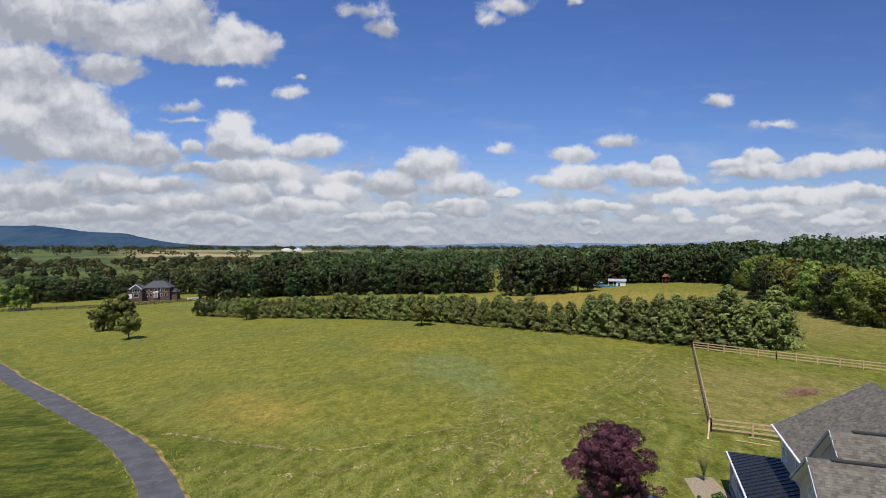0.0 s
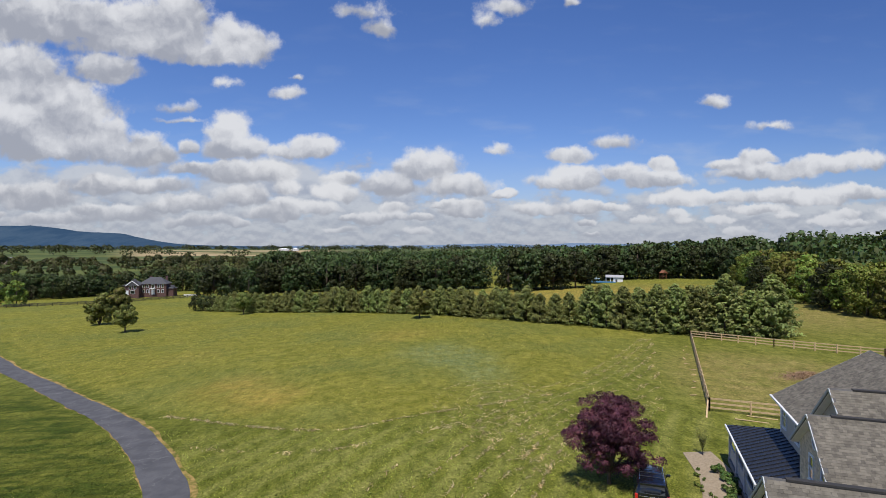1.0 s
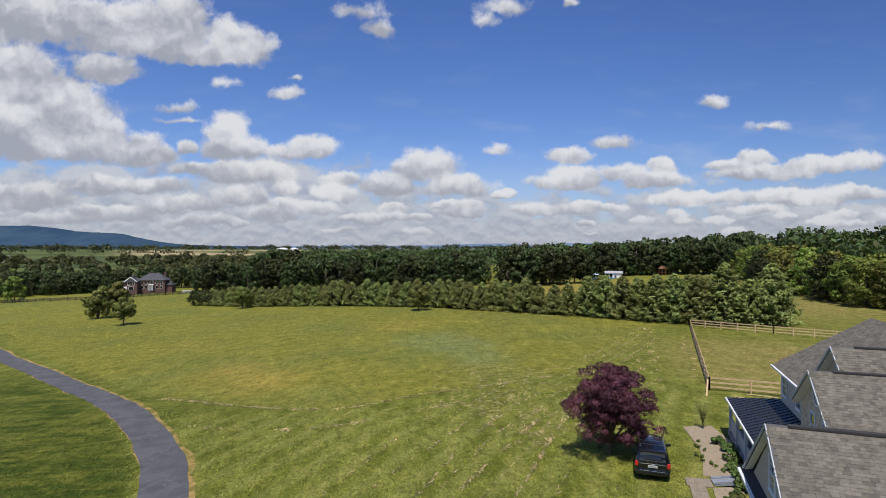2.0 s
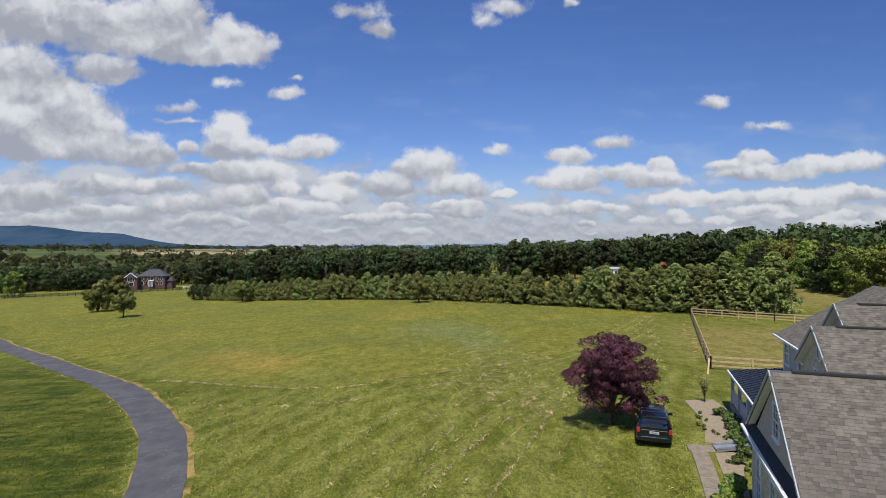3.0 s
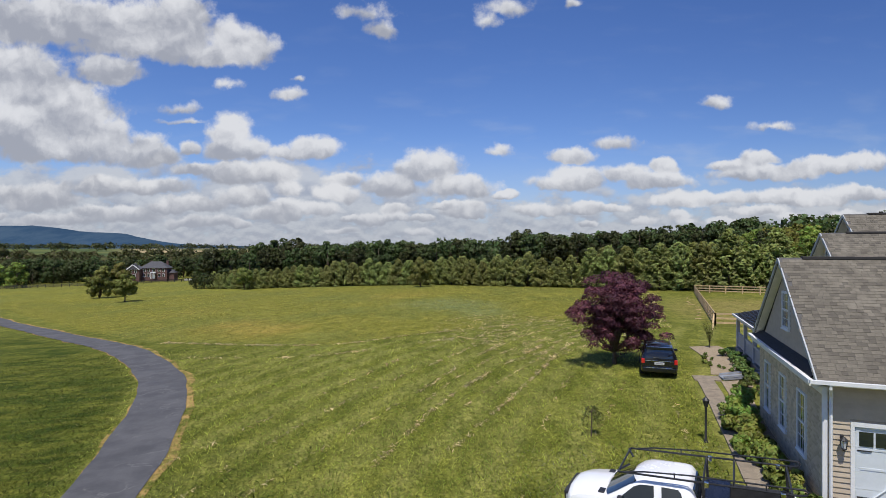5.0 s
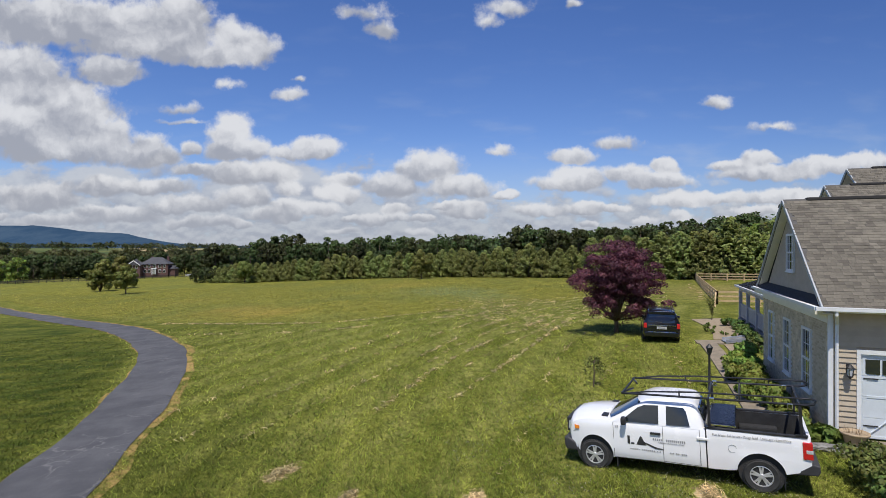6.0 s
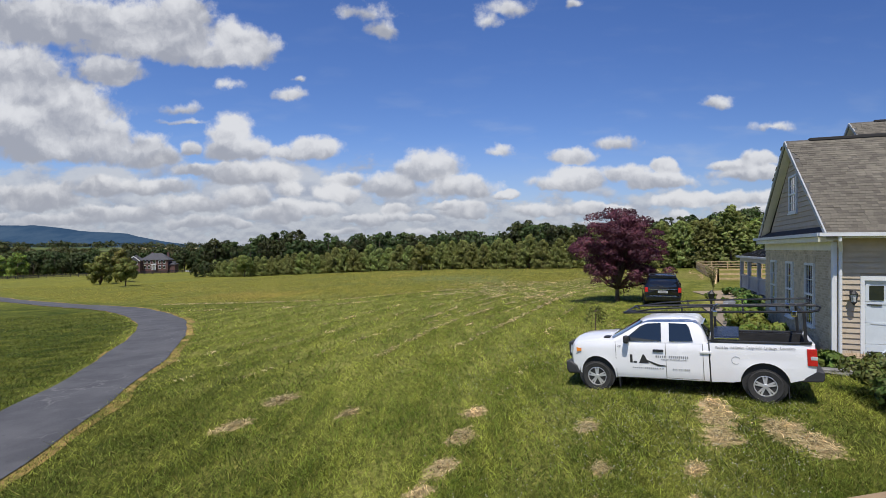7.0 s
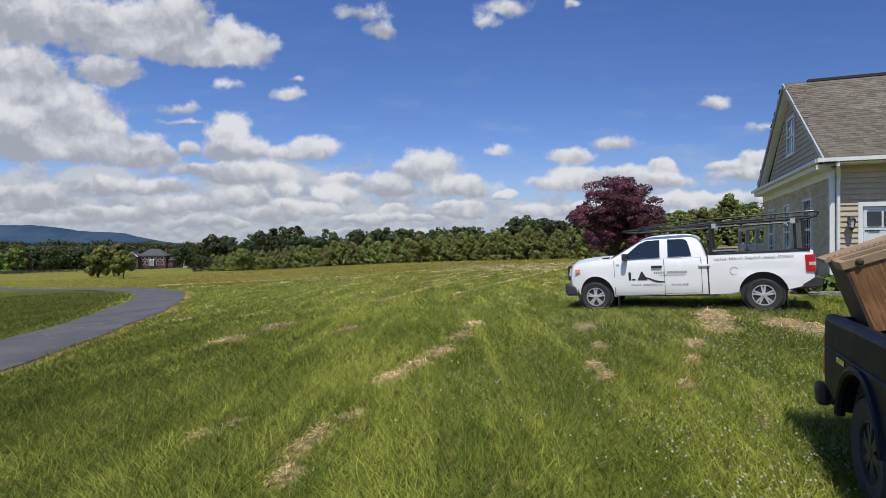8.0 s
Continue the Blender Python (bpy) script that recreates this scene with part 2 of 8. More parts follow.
def leafy(name, dark, light, hue=0.02, trans=0.35, clump=0.35, per_object=0.12):
    """Leaves: colour varies leaf by leaf, clump by clump and tree by tree, and light passes through."""
    n = Nodes(name, 0.55, 0.0, 0.3)
    g, o = n.add("ShaderNodeNewGeometry"), n.add("ShaderNodeObjectInfo")
    c = n.mix(n.remap(n.noise(clump, 3), 0.3, 0.7), dark, light)
    c = n.hsv(c, n.remap(g.outputs["Random Per Island"], 0, 1, 0.5 - hue, 0.5 + hue), 1.0, n.remap(g.outputs["Random Per Island"], 0, 1, 0.7, 1.3))
    c = n.hsv(c, n.remap(o.outputs["Random"], 0, 1, 0.5 - hue, 0.5 + hue), 1.0, n.remap(o.outputs["Random"], 0, 1, 1 - per_object, 1 + per_object))
    n.colour(c)
    t, m = n.add("ShaderNodeBsdfTranslucent"), n.add("ShaderNodeMixShader")
    n.link(c, t.inputs[0])
    m.inputs[0].default_value = trans
    n.link(n.bsdf.outputs[0], m.inputs[1])
    n.link(t.outputs[0], m.inputs[2])
    n.link(m.outputs[0], n.out.inputs[0])
    return n.mat


# ---- shaping helpers ----
def finish(name, bm, material, smooth=False):
    me = bpy.data.meshes.new(name)
    bmesh.ops.recalc_face_normals(bm, faces=bm.faces[:])
    bm.to_mesh(me)
    bm.free()
    me.materials.append(material)
    if smooth:
        me.shade_smooth()
    return me


def part(name, bm, material, parent, label="", smooth=False):
    ob = new(name, finish(name, bm, material, smooth))
    ob.parent = parent
    if label:
        tagged(ob, label)
    return ob


def thing(name, label, category, m=None, group="", kind=""):
    ob = new(name)
    ob.empty_display_size = 0.3
    if m is not None:
        ob.matrix_basis = m
    return tagged(ob, label, category, group, kind)


def solid(name, bm, material, label, category, m=None, group="", kind="", smooth=False):
    ob = new(name, finish(name, bm, material, smooth))
    if m is not None:
        ob.matrix_basis = m
    return tagged(ob, label, category, group, kind)


def box(bm, a, b, bevel=0.0):
    """A box between two corners."""
    lo, hi = [min(p, q) for p, q in zip(a, b)], [max(p, q) for p, q in zip(a, b)]
    r = bmesh.ops.create_cube(bm, size=1.0)
    for v in r["verts"]:
        v.co = Vector([lo[i] + (v.co[i] + 0.5) * (hi[i] - lo[i]) for i in range(3)])
    if bevel:
        edges = list({e for v in r["verts"] for e in v.link_edges})
        bmesh.ops.bevel(bm, geom=edges, offset=bevel, segments=2, affect="EDGES", profile=0.6)
    return bm


def beam(bm, p, q, w, h, up=(0, 0, 1)):
    """A straight bar of w x h from p to q."""
    p, q = Vector(p), Vector(q)
    d = (q - p).normalized()
    s = d.cross(Vector(up))
    s = s.normalized() if s.length > 1e-4 else Vector((1, 0, 0))
    t = s.cross(d)
    ring = [bm.verts.new(e + s * (w / 2 * i) + t * (h / 2 * j)) for e in (p, q) for i, j in ((-1, -1), (1, -1), (1, 1), (-1, 1))]
    for f in ((0, 1, 2, 3), (7, 6, 5, 4), (0, 4, 5, 1), (1, 5, 6, 2), (2, 6, 7, 3), (3, 7, 4, 0)):
        bm.faces.new([ring[i] for i in f])
    return bm


def tube(bm, pts, radii, seg=8, caps=True):
    """A round bar through points; radii is one number or one for each point."""
    pts = [Vector(p) for p in pts]
    if not hasattr(radii, "__len__"):
        radii = [radii] * len(pts)
    rings, side = [], None
    for i, p in enumerate(pts):
        d = (pts[min(i + 1, len(pts) - 1)] - pts[max(i - 1, 0)]).normalized()
        if side is None:
            side = d.orthogonal().normalized()
        side = (side - d * side.dot(d)).normalized()
        u = d.cross(side)
        rings.append([bm.verts.new(p + (side * math.cos(k * 2 * math.pi / seg) + u * math.sin(k * 2 * math.pi / seg)) * radii[i]) for k in range(seg)])
    for a, b in zip(rings, rings[1:]):
        for k in range(seg):
            bm.faces.new((a[k], a[(k + 1) % seg], b[(k + 1) % seg], b[k]))
    if caps:
        bm.faces.new(rings[0][::-1])
        bm.faces.new(rings[-1])
    return bm


def slab(bm, poly, thick):
    """A flat polygon (points in space) given thickness along its own normal, downwards."""
    pts = [Vector(p) for p in poly]
    n = (pts[1] - pts[0]).cross(pts[2] - pts[0]).normalized()
    if n.z < 0:
        pts.reverse()
        n = -n
    top = [bm.verts.new(p) for p in pts]
    low = [bm.verts.new(p - n * thick) for p in pts]
    bm.faces.new(top)
    bm.faces.new(low[::-1])
    for i in range(len(pts)):
        j = (i + 1) % len(pts)
        bm.faces.new((top[i], low[i], low[j], top[j]))
    return bm


def extrude_xz(bm, outline, y0, y1):
    """An outline of (x, z) points drawn out from y0 to y1."""
    a = [bm.verts.new((x, y0, z)) for x, z in outline]
    b = [bm.verts.new((x, y1, z)) for x, z in outline]
    bm.faces.new(a)
    bm.faces.new(b[::-1])
    for i in range(len(a)):
        j = (i + 1) % len(a)
        bm.faces.new((a[j], a[i], b[i], b[j]))
    return bm


def lathe(bm, profile, seg=20, centre=(0, 0, 0), axis="z", caps=True):
    """A turned shape from (radius, height) points."""
    rings = []
    for r, h in profile:
        ring = []
        for k in range(seg):
            c, s = math.cos(2 * math.pi * k / seg) * r, math.sin(2 * math.pi * k / seg) * r
            v = {"z": (c, s, h), "y": (c, h, s), "x": (h, c, s)}[axis]
            ring.append(bm.verts.new(Vector(centre) + Vector(v)))
        rings.append(ring)
    for a, b in zip(rings, rings[1:]):
        for k in range(seg):
            bm.faces.new((a[k], a[(k + 1) % seg], b[(k + 1) % seg], b[k]))
    if caps:
        bm.faces.new(rings[0][::-1])
        bm.faces.new(rings[-1])
    return bm


def raw_mesh(name, verts, faces_per, material, normals=None):
    """A mesh of loose faces, each with faces_per corners of its own. normals: one for each face, to round off the look of a mass of leaves."""
    me = bpy.data.meshes.new(name)
    nv = len(verts)
    nf = nv // faces_per
    me.vertices.add(nv)
    me.vertices.foreach_set("co", np.asarray(verts, dtype=np.float32).ravel())
    me.loops.add(nv)
    me.loops.foreach_set("vertex_index", np.arange(nv, dtype=np.int32))
    me.polygons.add(nf)
    me.polygons.foreach_set("loop_start", np.arange(0, nv, faces_per, dtype=np.int32))
    me.update(calc_edges=True)
    if normals is not None:
        nn = np.repeat(normals / (np.linalg.norm(normals, axis=1, keepdims=True) + 1e-9), faces_per, axis=0)
        me.normals_split_custom_set_from_vertices(nn.tolist())
    me.materials.append(material)
    return me


def hermite(pts, step):
    """A smooth line through plan points."""
    pts = [Vector((*p, 0)) if len(p) == 2 else Vector(p) for p in pts]
    out = []
    for i in range(len(pts) - 1):
        p0, p1, p2, p3 = pts[max(i - 1, 0)], pts[i], pts[i + 1], pts[min(i + 2, len(pts) - 1)]
        k = max(int((p2 - p1).length / step), 1)
        for j in range(k):
            t = j / k
            out.append(0.5 * (2 * p1 + (p2 - p0) * t + (2 * p0 - 5 * p1 + 4 * p2 - p3) * t * t + (3 * p1 - p0 - 3 * p2 + p3) * t ** 3))
    return out + [pts[-1]]


# ---- the lie of the land ----
KNOLLS = [
    (0, 10, 9, 0.12), (-9, 16, 9, -0.12), (10, 20, 12, 0.28), (-22, 40, 16, -0.03), (0, 34, 14, 0.04), (20, 42, 16, 0.28),
    (-14, 62, 22, 0.33), (10, 62, 22, 0.18), (-50, 70, 35, -0.81), (40, 80, 35, -0.08), (-85, 130, 45, -1.3), (-30, 125, 45, 1.02),
    (25, 130, 50, 0.15), (85, 120, 50, -0.96), (-135, 230, 80, 0.32), (-50, 240, 80, -1.08), (60, 240, 80, -1.23),
    (170, 190, 90, 1.13), (-220, 280, 110, 1.16),
]


def smooth01(v, a, b):
    t = np.clip((v - a) / (b - a), 0, 1)
    return t * t * (3 - 2 * t)


def ground_z(x, y):
    x, y = np.asarray(x, float), np.asarray(y, float)
    near = -0.46 + 4.13 * x / 100 - 0.97 * y / 100
    for cx, cy, s, h in KNOLLS:
        near = near + h * np.exp(-((x - cx) ** 2 + (y - cy) ** 2) / (2 * s * s))
    d = np.hypot(x, y)
    side = np.clip(x / np.maximum(d, 1), -1, 1)
    far = -6 + 8 * np.clip(side, 0, 1) + 13 * smooth01(d, 600, 1700)
    w = smooth01(d, 300, 700)
    return near * (1 - w) + far * w


def gz(x, y):
    return float(ground_z(x, y))


ROAD = [(-9.2, -12), (-9.0, 3), (-9.8, 10.6), (-11.3, 16.0), (-13.1, 22.5), (-14.7, 27.0), (-17.2, 33.0), (-21.7, 41.0), (-29.8, 51.3), (-37.6, 59.2), (-46.3, 66.9), (-58.0, 77.4), (-71.5, 88.9), (-80.3, 97.0), (-102, 117), (-134, 147)]
ROAD_WIDTH = 2.85
CUT = [(-100, 122), (-57, 81), (-39, 64), (-29.5, 57.0), (-23.3, 53.9), (-18.4, 51.5), (-11.7, 49.2), (-8.6, 49), (-5.6, 50.5), (-1.9, 52.2), (3.8, 54), (12, 57), (22, 66), (31, 80), (41, 96)]


def beyond(x, y, line):
    """Signed distance to a plan line, positive on its left side as it runs (points far past its ends count by the last stretch)."""
    best, sign = np.full(np.shape(x), 1e9), np.zeros(np.shape(x))
    for (ax, ay), (bx, by) in zip(line, line[1:]):
        dx, dy = bx - ax, by - ay
        t = np.clip(((x - ax) * dx + (y - ay) * dy) / (dx * dx + dy * dy), 0, 1)
        px, py = x - ax - t * dx, y - ay - t * dy
        d = np.hypot(px, py)
        s = np.sign(dx * py - dy * px)
        sign = np.where(d < best - 1e-9, s, sign)
        best = np.minimum(best, d)
    return best * sign


ROAD_FINE = [(p.x, p.y) for p in hermite(ROAD, 2.5)]


def tall_share(x, y):
    """1 where the grass stands uncut, 0 on the mown lawn."""
    field = smooth01(beyond(x, y, CUT), -0.6, 1.2)
    left = smooth01(beyond(x, y, ROAD_FINE), 2.6, 4.2)
    return np.maximum(field, left * 0.7 * smooth01(y, 75, 105))


# Bare and straw-dry spots on the lawn: place and radius
WORN = [(-5.1, 13.5, 0.25), (-4.6, 15.6, 0.28), (5.6, 12.1, 0.33), (5.1, 11.0, 0.28), (6.4, 11.2, 0.35), (6.5, 10.4, 0.30), (5.9, 12.9, 0.25), (2.8, 11.9, 0.20), (-2.4, 13.9, 0.18),
        (-1.46, 5.4, 0.11), (-1.5, 6.0, 0.11), (-1.38, 6.45, 0.12), (-1.2, 6.85, 0.11), (-0.9, 8.6, 0.19), (-0.56, 9.3, 0.18), (-0.17, 10.3, 0.22), (0.24, 11.8, 0.22), (0.6, 13.3, 0.20),
        (-2.65, 6.5, 0.10), (-2.41, 6.85, 0.09), (2.48, 9.9, 0.15), (2.0, 8.6, 0.15), (2.0, 7.95, 0.12), (3.98, 9.65, 0.16), (3.44, 8.6, 0.09), (2.76, 7.4, 0.11), (2.86, 6.0, 0.07)]


def worn_share(x, y):
    w = np.zeros(np.shape(x))
    for cx, cy, r in WORN:
        w = np.maximum(w, 1 - np.hypot((x - cx) * 0.914 - (y - cy) * 0.407, ((x - cx) * 0.407 + (y - cy) * 0.914) * 0.55) / (r * 1.9))
    return np.clip(w, 0, 1)


def lush_share(x, y):
    """1 on the deep green grass across the lane, fading out on its near side."""
    off = beyond(x, y, ROAD_FINE)
    return (smooth01(off, 1.4, 2.4) + 0.6 * smooth01(off, -9, -3) * (1 - smooth01(off, 1.4, 2.4)) * (1 - smooth01(np.asarray(y, float), 14, 34)) + 0.5 * smooth01(off, -16, -3) * (1 - smooth01(off, 1.4, 2.4)) * smooth01(np.asarray(y, float), 30, 60)) * (1 - smooth01(np.asarray(y, float) - 0.25 * np.asarray(x, float), 80, 105)) + 0.55 * np.exp(-((np.asarray(x, float) - 6) / 4.5) ** 2 - ((np.asarray(y, float) - 10.5) / 3.2) ** 2)


# Drifts in the field: place, radius, and ochre (plus) or blue-green (minus)
DRIFTS = [(-2, 87, 7, -0.9), (4, 80, 6, -0.8), (5.5, 68, 5, -0.7), (-20, 62, 5, 0.8), (-28, 70, 6, 0.7), (-8, 104, 9, 0.5), (26, 92, 6, -0.5), (-45, 95, 9, 0.4), (38, 67, 10, 0.8), (33, 55, 7, 0.8), (47, 60, 8, 0.6), (70, 150, 40, 0.7), (40, 190, 50, 0.8), (95, 110, 30, 0.5)]


def drift_share(x, y):
    return sum(a * np.exp(-((x - cx) ** 2 + (y - cy) ** 2 * 0.6) / (r * r)) for cx, cy, r, a in DRIFTS)


def build_ground():
    n = Nodes("meadow_grass", 0.95, 0.0, 0.1)
    at = n.add("ShaderNodeAttribute")
    at.attribute_name = "tall"
    worn_at = n.add("ShaderNodeAttribute")
    worn_at.attribute_name = "worn"
    far_at = n.add("ShaderNodeAttribute")
    far_at.attribute_name = "afar"
    lush_at, drift_at = n.add("ShaderNodeAttribute"), n.add("ShaderNodeAttribute")
    lush_at.attribute_name, drift_at.attribute_name = "lush", "drift"
    big, mid, fine = n.noise(0.05, 4, 0.6), n.noise(0.45, 4, 0.65), n.noise(7.0, 3, 0.7)
    tuft = n.noise(1.7, 4, 0.75, stretch=(1.0, 1.0, 1.0))
    # mown lawn: green with mower stripes, cut hay and worn spots
    lawn = n.mix(n.remap(mid, 0.3, 0.7), (0.102, 0.113, 0.015), (0.160, 0.164, 0.028))
    wave = n.noise(0.16, 2, 0.5, stretch=(3.2, 0.5, 1, 22), distort=1.5)
    lawn = n.mix(n.remap(wave, 0.40, 0.66, 0.0, 0.45), lawn, (0.205, 0.205, 0.048))
    lawn = n.mix(n.remap(n.rows(2.9, 1.0), 0.30, 0.85, 0.0, 0.55), lawn, (0.215, 0.210, 0.055))
    lawn = n.mix(n.remap(n.rows(0.97, 0.3, 0.5), 0.45, 0.9, 0.0, 0.18), lawn, (0.095, 0.115, 0.016))
    hay = n.remap(n.noise(1.1, 5, 0.75, stretch=(1.6, 0.5, 1, 24)), 0.64, 0.74, 0.0, 0.4)
    lawn = n.mix(hay, lawn, (0.34, 0.27, 0.12))
    rough_edge = n.remap(n.noise(0.5, 5, 0.75), 0.25, 0.75, 0.2, 1.4)
    lawn = n.mix(n.math("MULTIPLY", n.remap(drift_at.outputs["Fac"], 0.1, 0.9, 0.0, 0.6), rough_edge), lawn, (0.27, 0.205, 0.075))
    lawn = n.mix(lush_at.outputs["Fac"], lawn, n.mix(n.remap(n.noise(0.3, 4, 0.65, stretch=(0.6, 2.0, 1, -30), distort=1.0), 0.36, 0.68), (0.042, 0.062, 0.007), (0.125, 0.130, 0.020)))
    bare = n.remap(n.math("ADD", worn_at.outputs["Fac"], n.remap(n.noise(3.2, 5, 0.75), 0.2, 0.8, -0.45, 0.45)), 0.28, 0.5)
    lawn = n.mix(bare, lawn, n.mix(n.remap(n.noise(9.0, 4), 0.3, 0.7), (0.30, 0.22, 0.11), (0.44, 0.34, 0.18)))
    # uncut field: yellow-green with seed heads, ochre and blue-green drifts
    field = n.mix(n.remap(mid, 0.3, 0.7), (0.150, 0.150, 0.020), (0.225, 0.210, 0.040))
    field = n.mix(n.remap(big, 0.42, 0.62, 0.0, 0.6), field, (0.135, 0.152, 0.036))
    field = n.mix(n.remap(n.noise(0.11, 5, 0.7, stretch=(0.7, 1.3, 1, -12)), 0.6, 0.72, 0.0, 0.35), field, (0.28, 0.215, 0.055))
    field = n.mix(n.math("MULTIPLY", n.remap(drift_at.outputs["Fac"], 0.1, 0.9, 0.0, 0.7), rough_edge), field, (0.33, 0.235, 0.055))
    field = n.mix(n.math("MULTIPLY", n.remap(drift_at.outputs["Fac"], -0.1, -0.9, 0.0, 0.6), rough_edge), field, (0.165, 0.200, 0.085))
    c = n.mix(n.remap(n.math("ADD", at.outputs["Fac"], n.remap(tuft, 0.2, 0.8, -0.35, 0.35)), 0.3, 0.7), lawn, field)
    c = n.mix(1.0, c, n.mix(n.remap(fine, 0.25, 0.75), (0.5, 0.52, 0.5), (1.5, 1.48, 1.5)), "MULTIPLY")
    c = n.mix(1.0, c, n.mix(n.remap(n.noise(0.9, 6, 0.85, stretch=(1.0, 0.45, 1, -8)), 0.36, 0.64), (0.70, 0.74, 0.62), (1.22, 1.20, 1.25)), "MULTIPLY")
    c = n.mix(1.0, c, n.mix(n.remap(n.noise(2.1, 6, 0.8), 0.3, 0.7), (0.72, 0.75, 0.72), (1.28, 1.25, 1.28)), "MULTIPLY")
    # distant farmland: cornfields, fallow and woods floor
    corn_at = n.add("ShaderNodeAttribute")
    corn_at.attribute_name = "corn"
    strips = n.remap(n.noise(0.004, 2, 0.5, stretch=(0.35, 2.2, 1)), 0.40, 0.50)
    plots = n.mix(n.math("MULTIPLY", corn_at.outputs["Fac"], strips), n.mix(n.remap(n.noise(0.01, 3), 0.4, 0.6), (0.055, 0.080, 0.028), (0.115, 0.135, 0.040)), (0.38, 0.29, 0.16))
    c = n.mix(far_at.outputs["Fac"], c, plots)
    n.colour(c)
    n.bump(n.math("ADD", tuft, fine), 0.6, 0.06)
    k = 330
    u = np.linspace(-1, 1, k)
    gx = np.sinh(u * 7.4) / np.sinh(7.4) * 4700
    gy = np.sinh(u * 7.4) / np.sinh(7.4) * 4700 + 12
    xx, yy = np.meshgrid(gx, gy)
    zz = ground_z(xx, yy)
    me = bpy.data.meshes.new("ground")
    ids = np.arange(k * k).reshape(k, k)
    quads = np.stack([ids[:-1, :-1], ids[:-1, 1:], ids[1:, 1:], ids[1:, :-1]], -1).reshape(-1, 4)
    me.from_pydata(np.stack([xx, yy, zz], -1).reshape(-1, 3).tolist(), [], quads.tolist())
    me.attributes.new("tall", "FLOAT", "POINT").data.foreach_set("value", tall_share(xx, yy).ravel().astype(np.float32))
    me.attributes.new("lush", "FLOAT", "POINT").data.foreach_set("value", lush_share(xx, yy).ravel().astype(np.float32))
    me.attributes.new("drift", "FLOAT", "POINT").data.foreach_set("value", drift_share(xx, yy).ravel().astype(np.float32))
    me.attributes.new("worn", "FLOAT", "POINT").data.foreach_set("value", worn_share(xx, yy).ravel().astype(np.float32))
    me.attributes.new("afar", "FLOAT", "POINT").data.foreach_set("value", smooth01(np.hypot(xx, yy), 420, 620).ravel().astype(np.float32))
    corn = smooth01(yy, 760, 900) * (1 - smooth01(yy, 1650, 1800)) * smooth01(xx / np.maximum(yy, 1), -0.62, -0.56) * (1 - smooth01(xx / np.maximum(yy, 1), -0.24, -0.16))
    me.attributes.new("corn", "FLOAT", "POINT").data.foreach_set("value", corn.ravel().astype(np.float32))
    me.shade_smooth()
    me.materials.append(n.mat)
    tagged(new("ground", me), "rolling meadow with mown lawn and uncut yellow-green grass", "ground", kind="structure")


def ribbon(line, half_l, half_r, lift, wobble=0.0, cols=3):
    """Vertices and quads of a strip laid along a plan line on the ground."""
    verts, faces = [], []
    for i, p in enumerate(line):
        d = (line[min(i + 1, len(line) - 1)] - line[max(i - 1, 0)]).normalized()
        s = Vector((d.y, -d.x, 0))
        wl_ = half_l + wobble * noise.noise((i * 0.35, 1.5, 0))
        wr = half_r + wobble * noise.noise((i * 0.35, 7.5, 0))
        for c in range(cols + 1):
            o = -wl_ + (wl_ + wr) * c / cols
            q = p + s * o
            verts.append((q.x, q.y, gz(q.x, q.y) + lift))
    for i in range(len(line) - 1):
        for c in range(cols):
            a = i * (cols + 1) + c
            faces.append((a, a + 1, a + cols + 2, a + cols + 1))
    return verts, faces


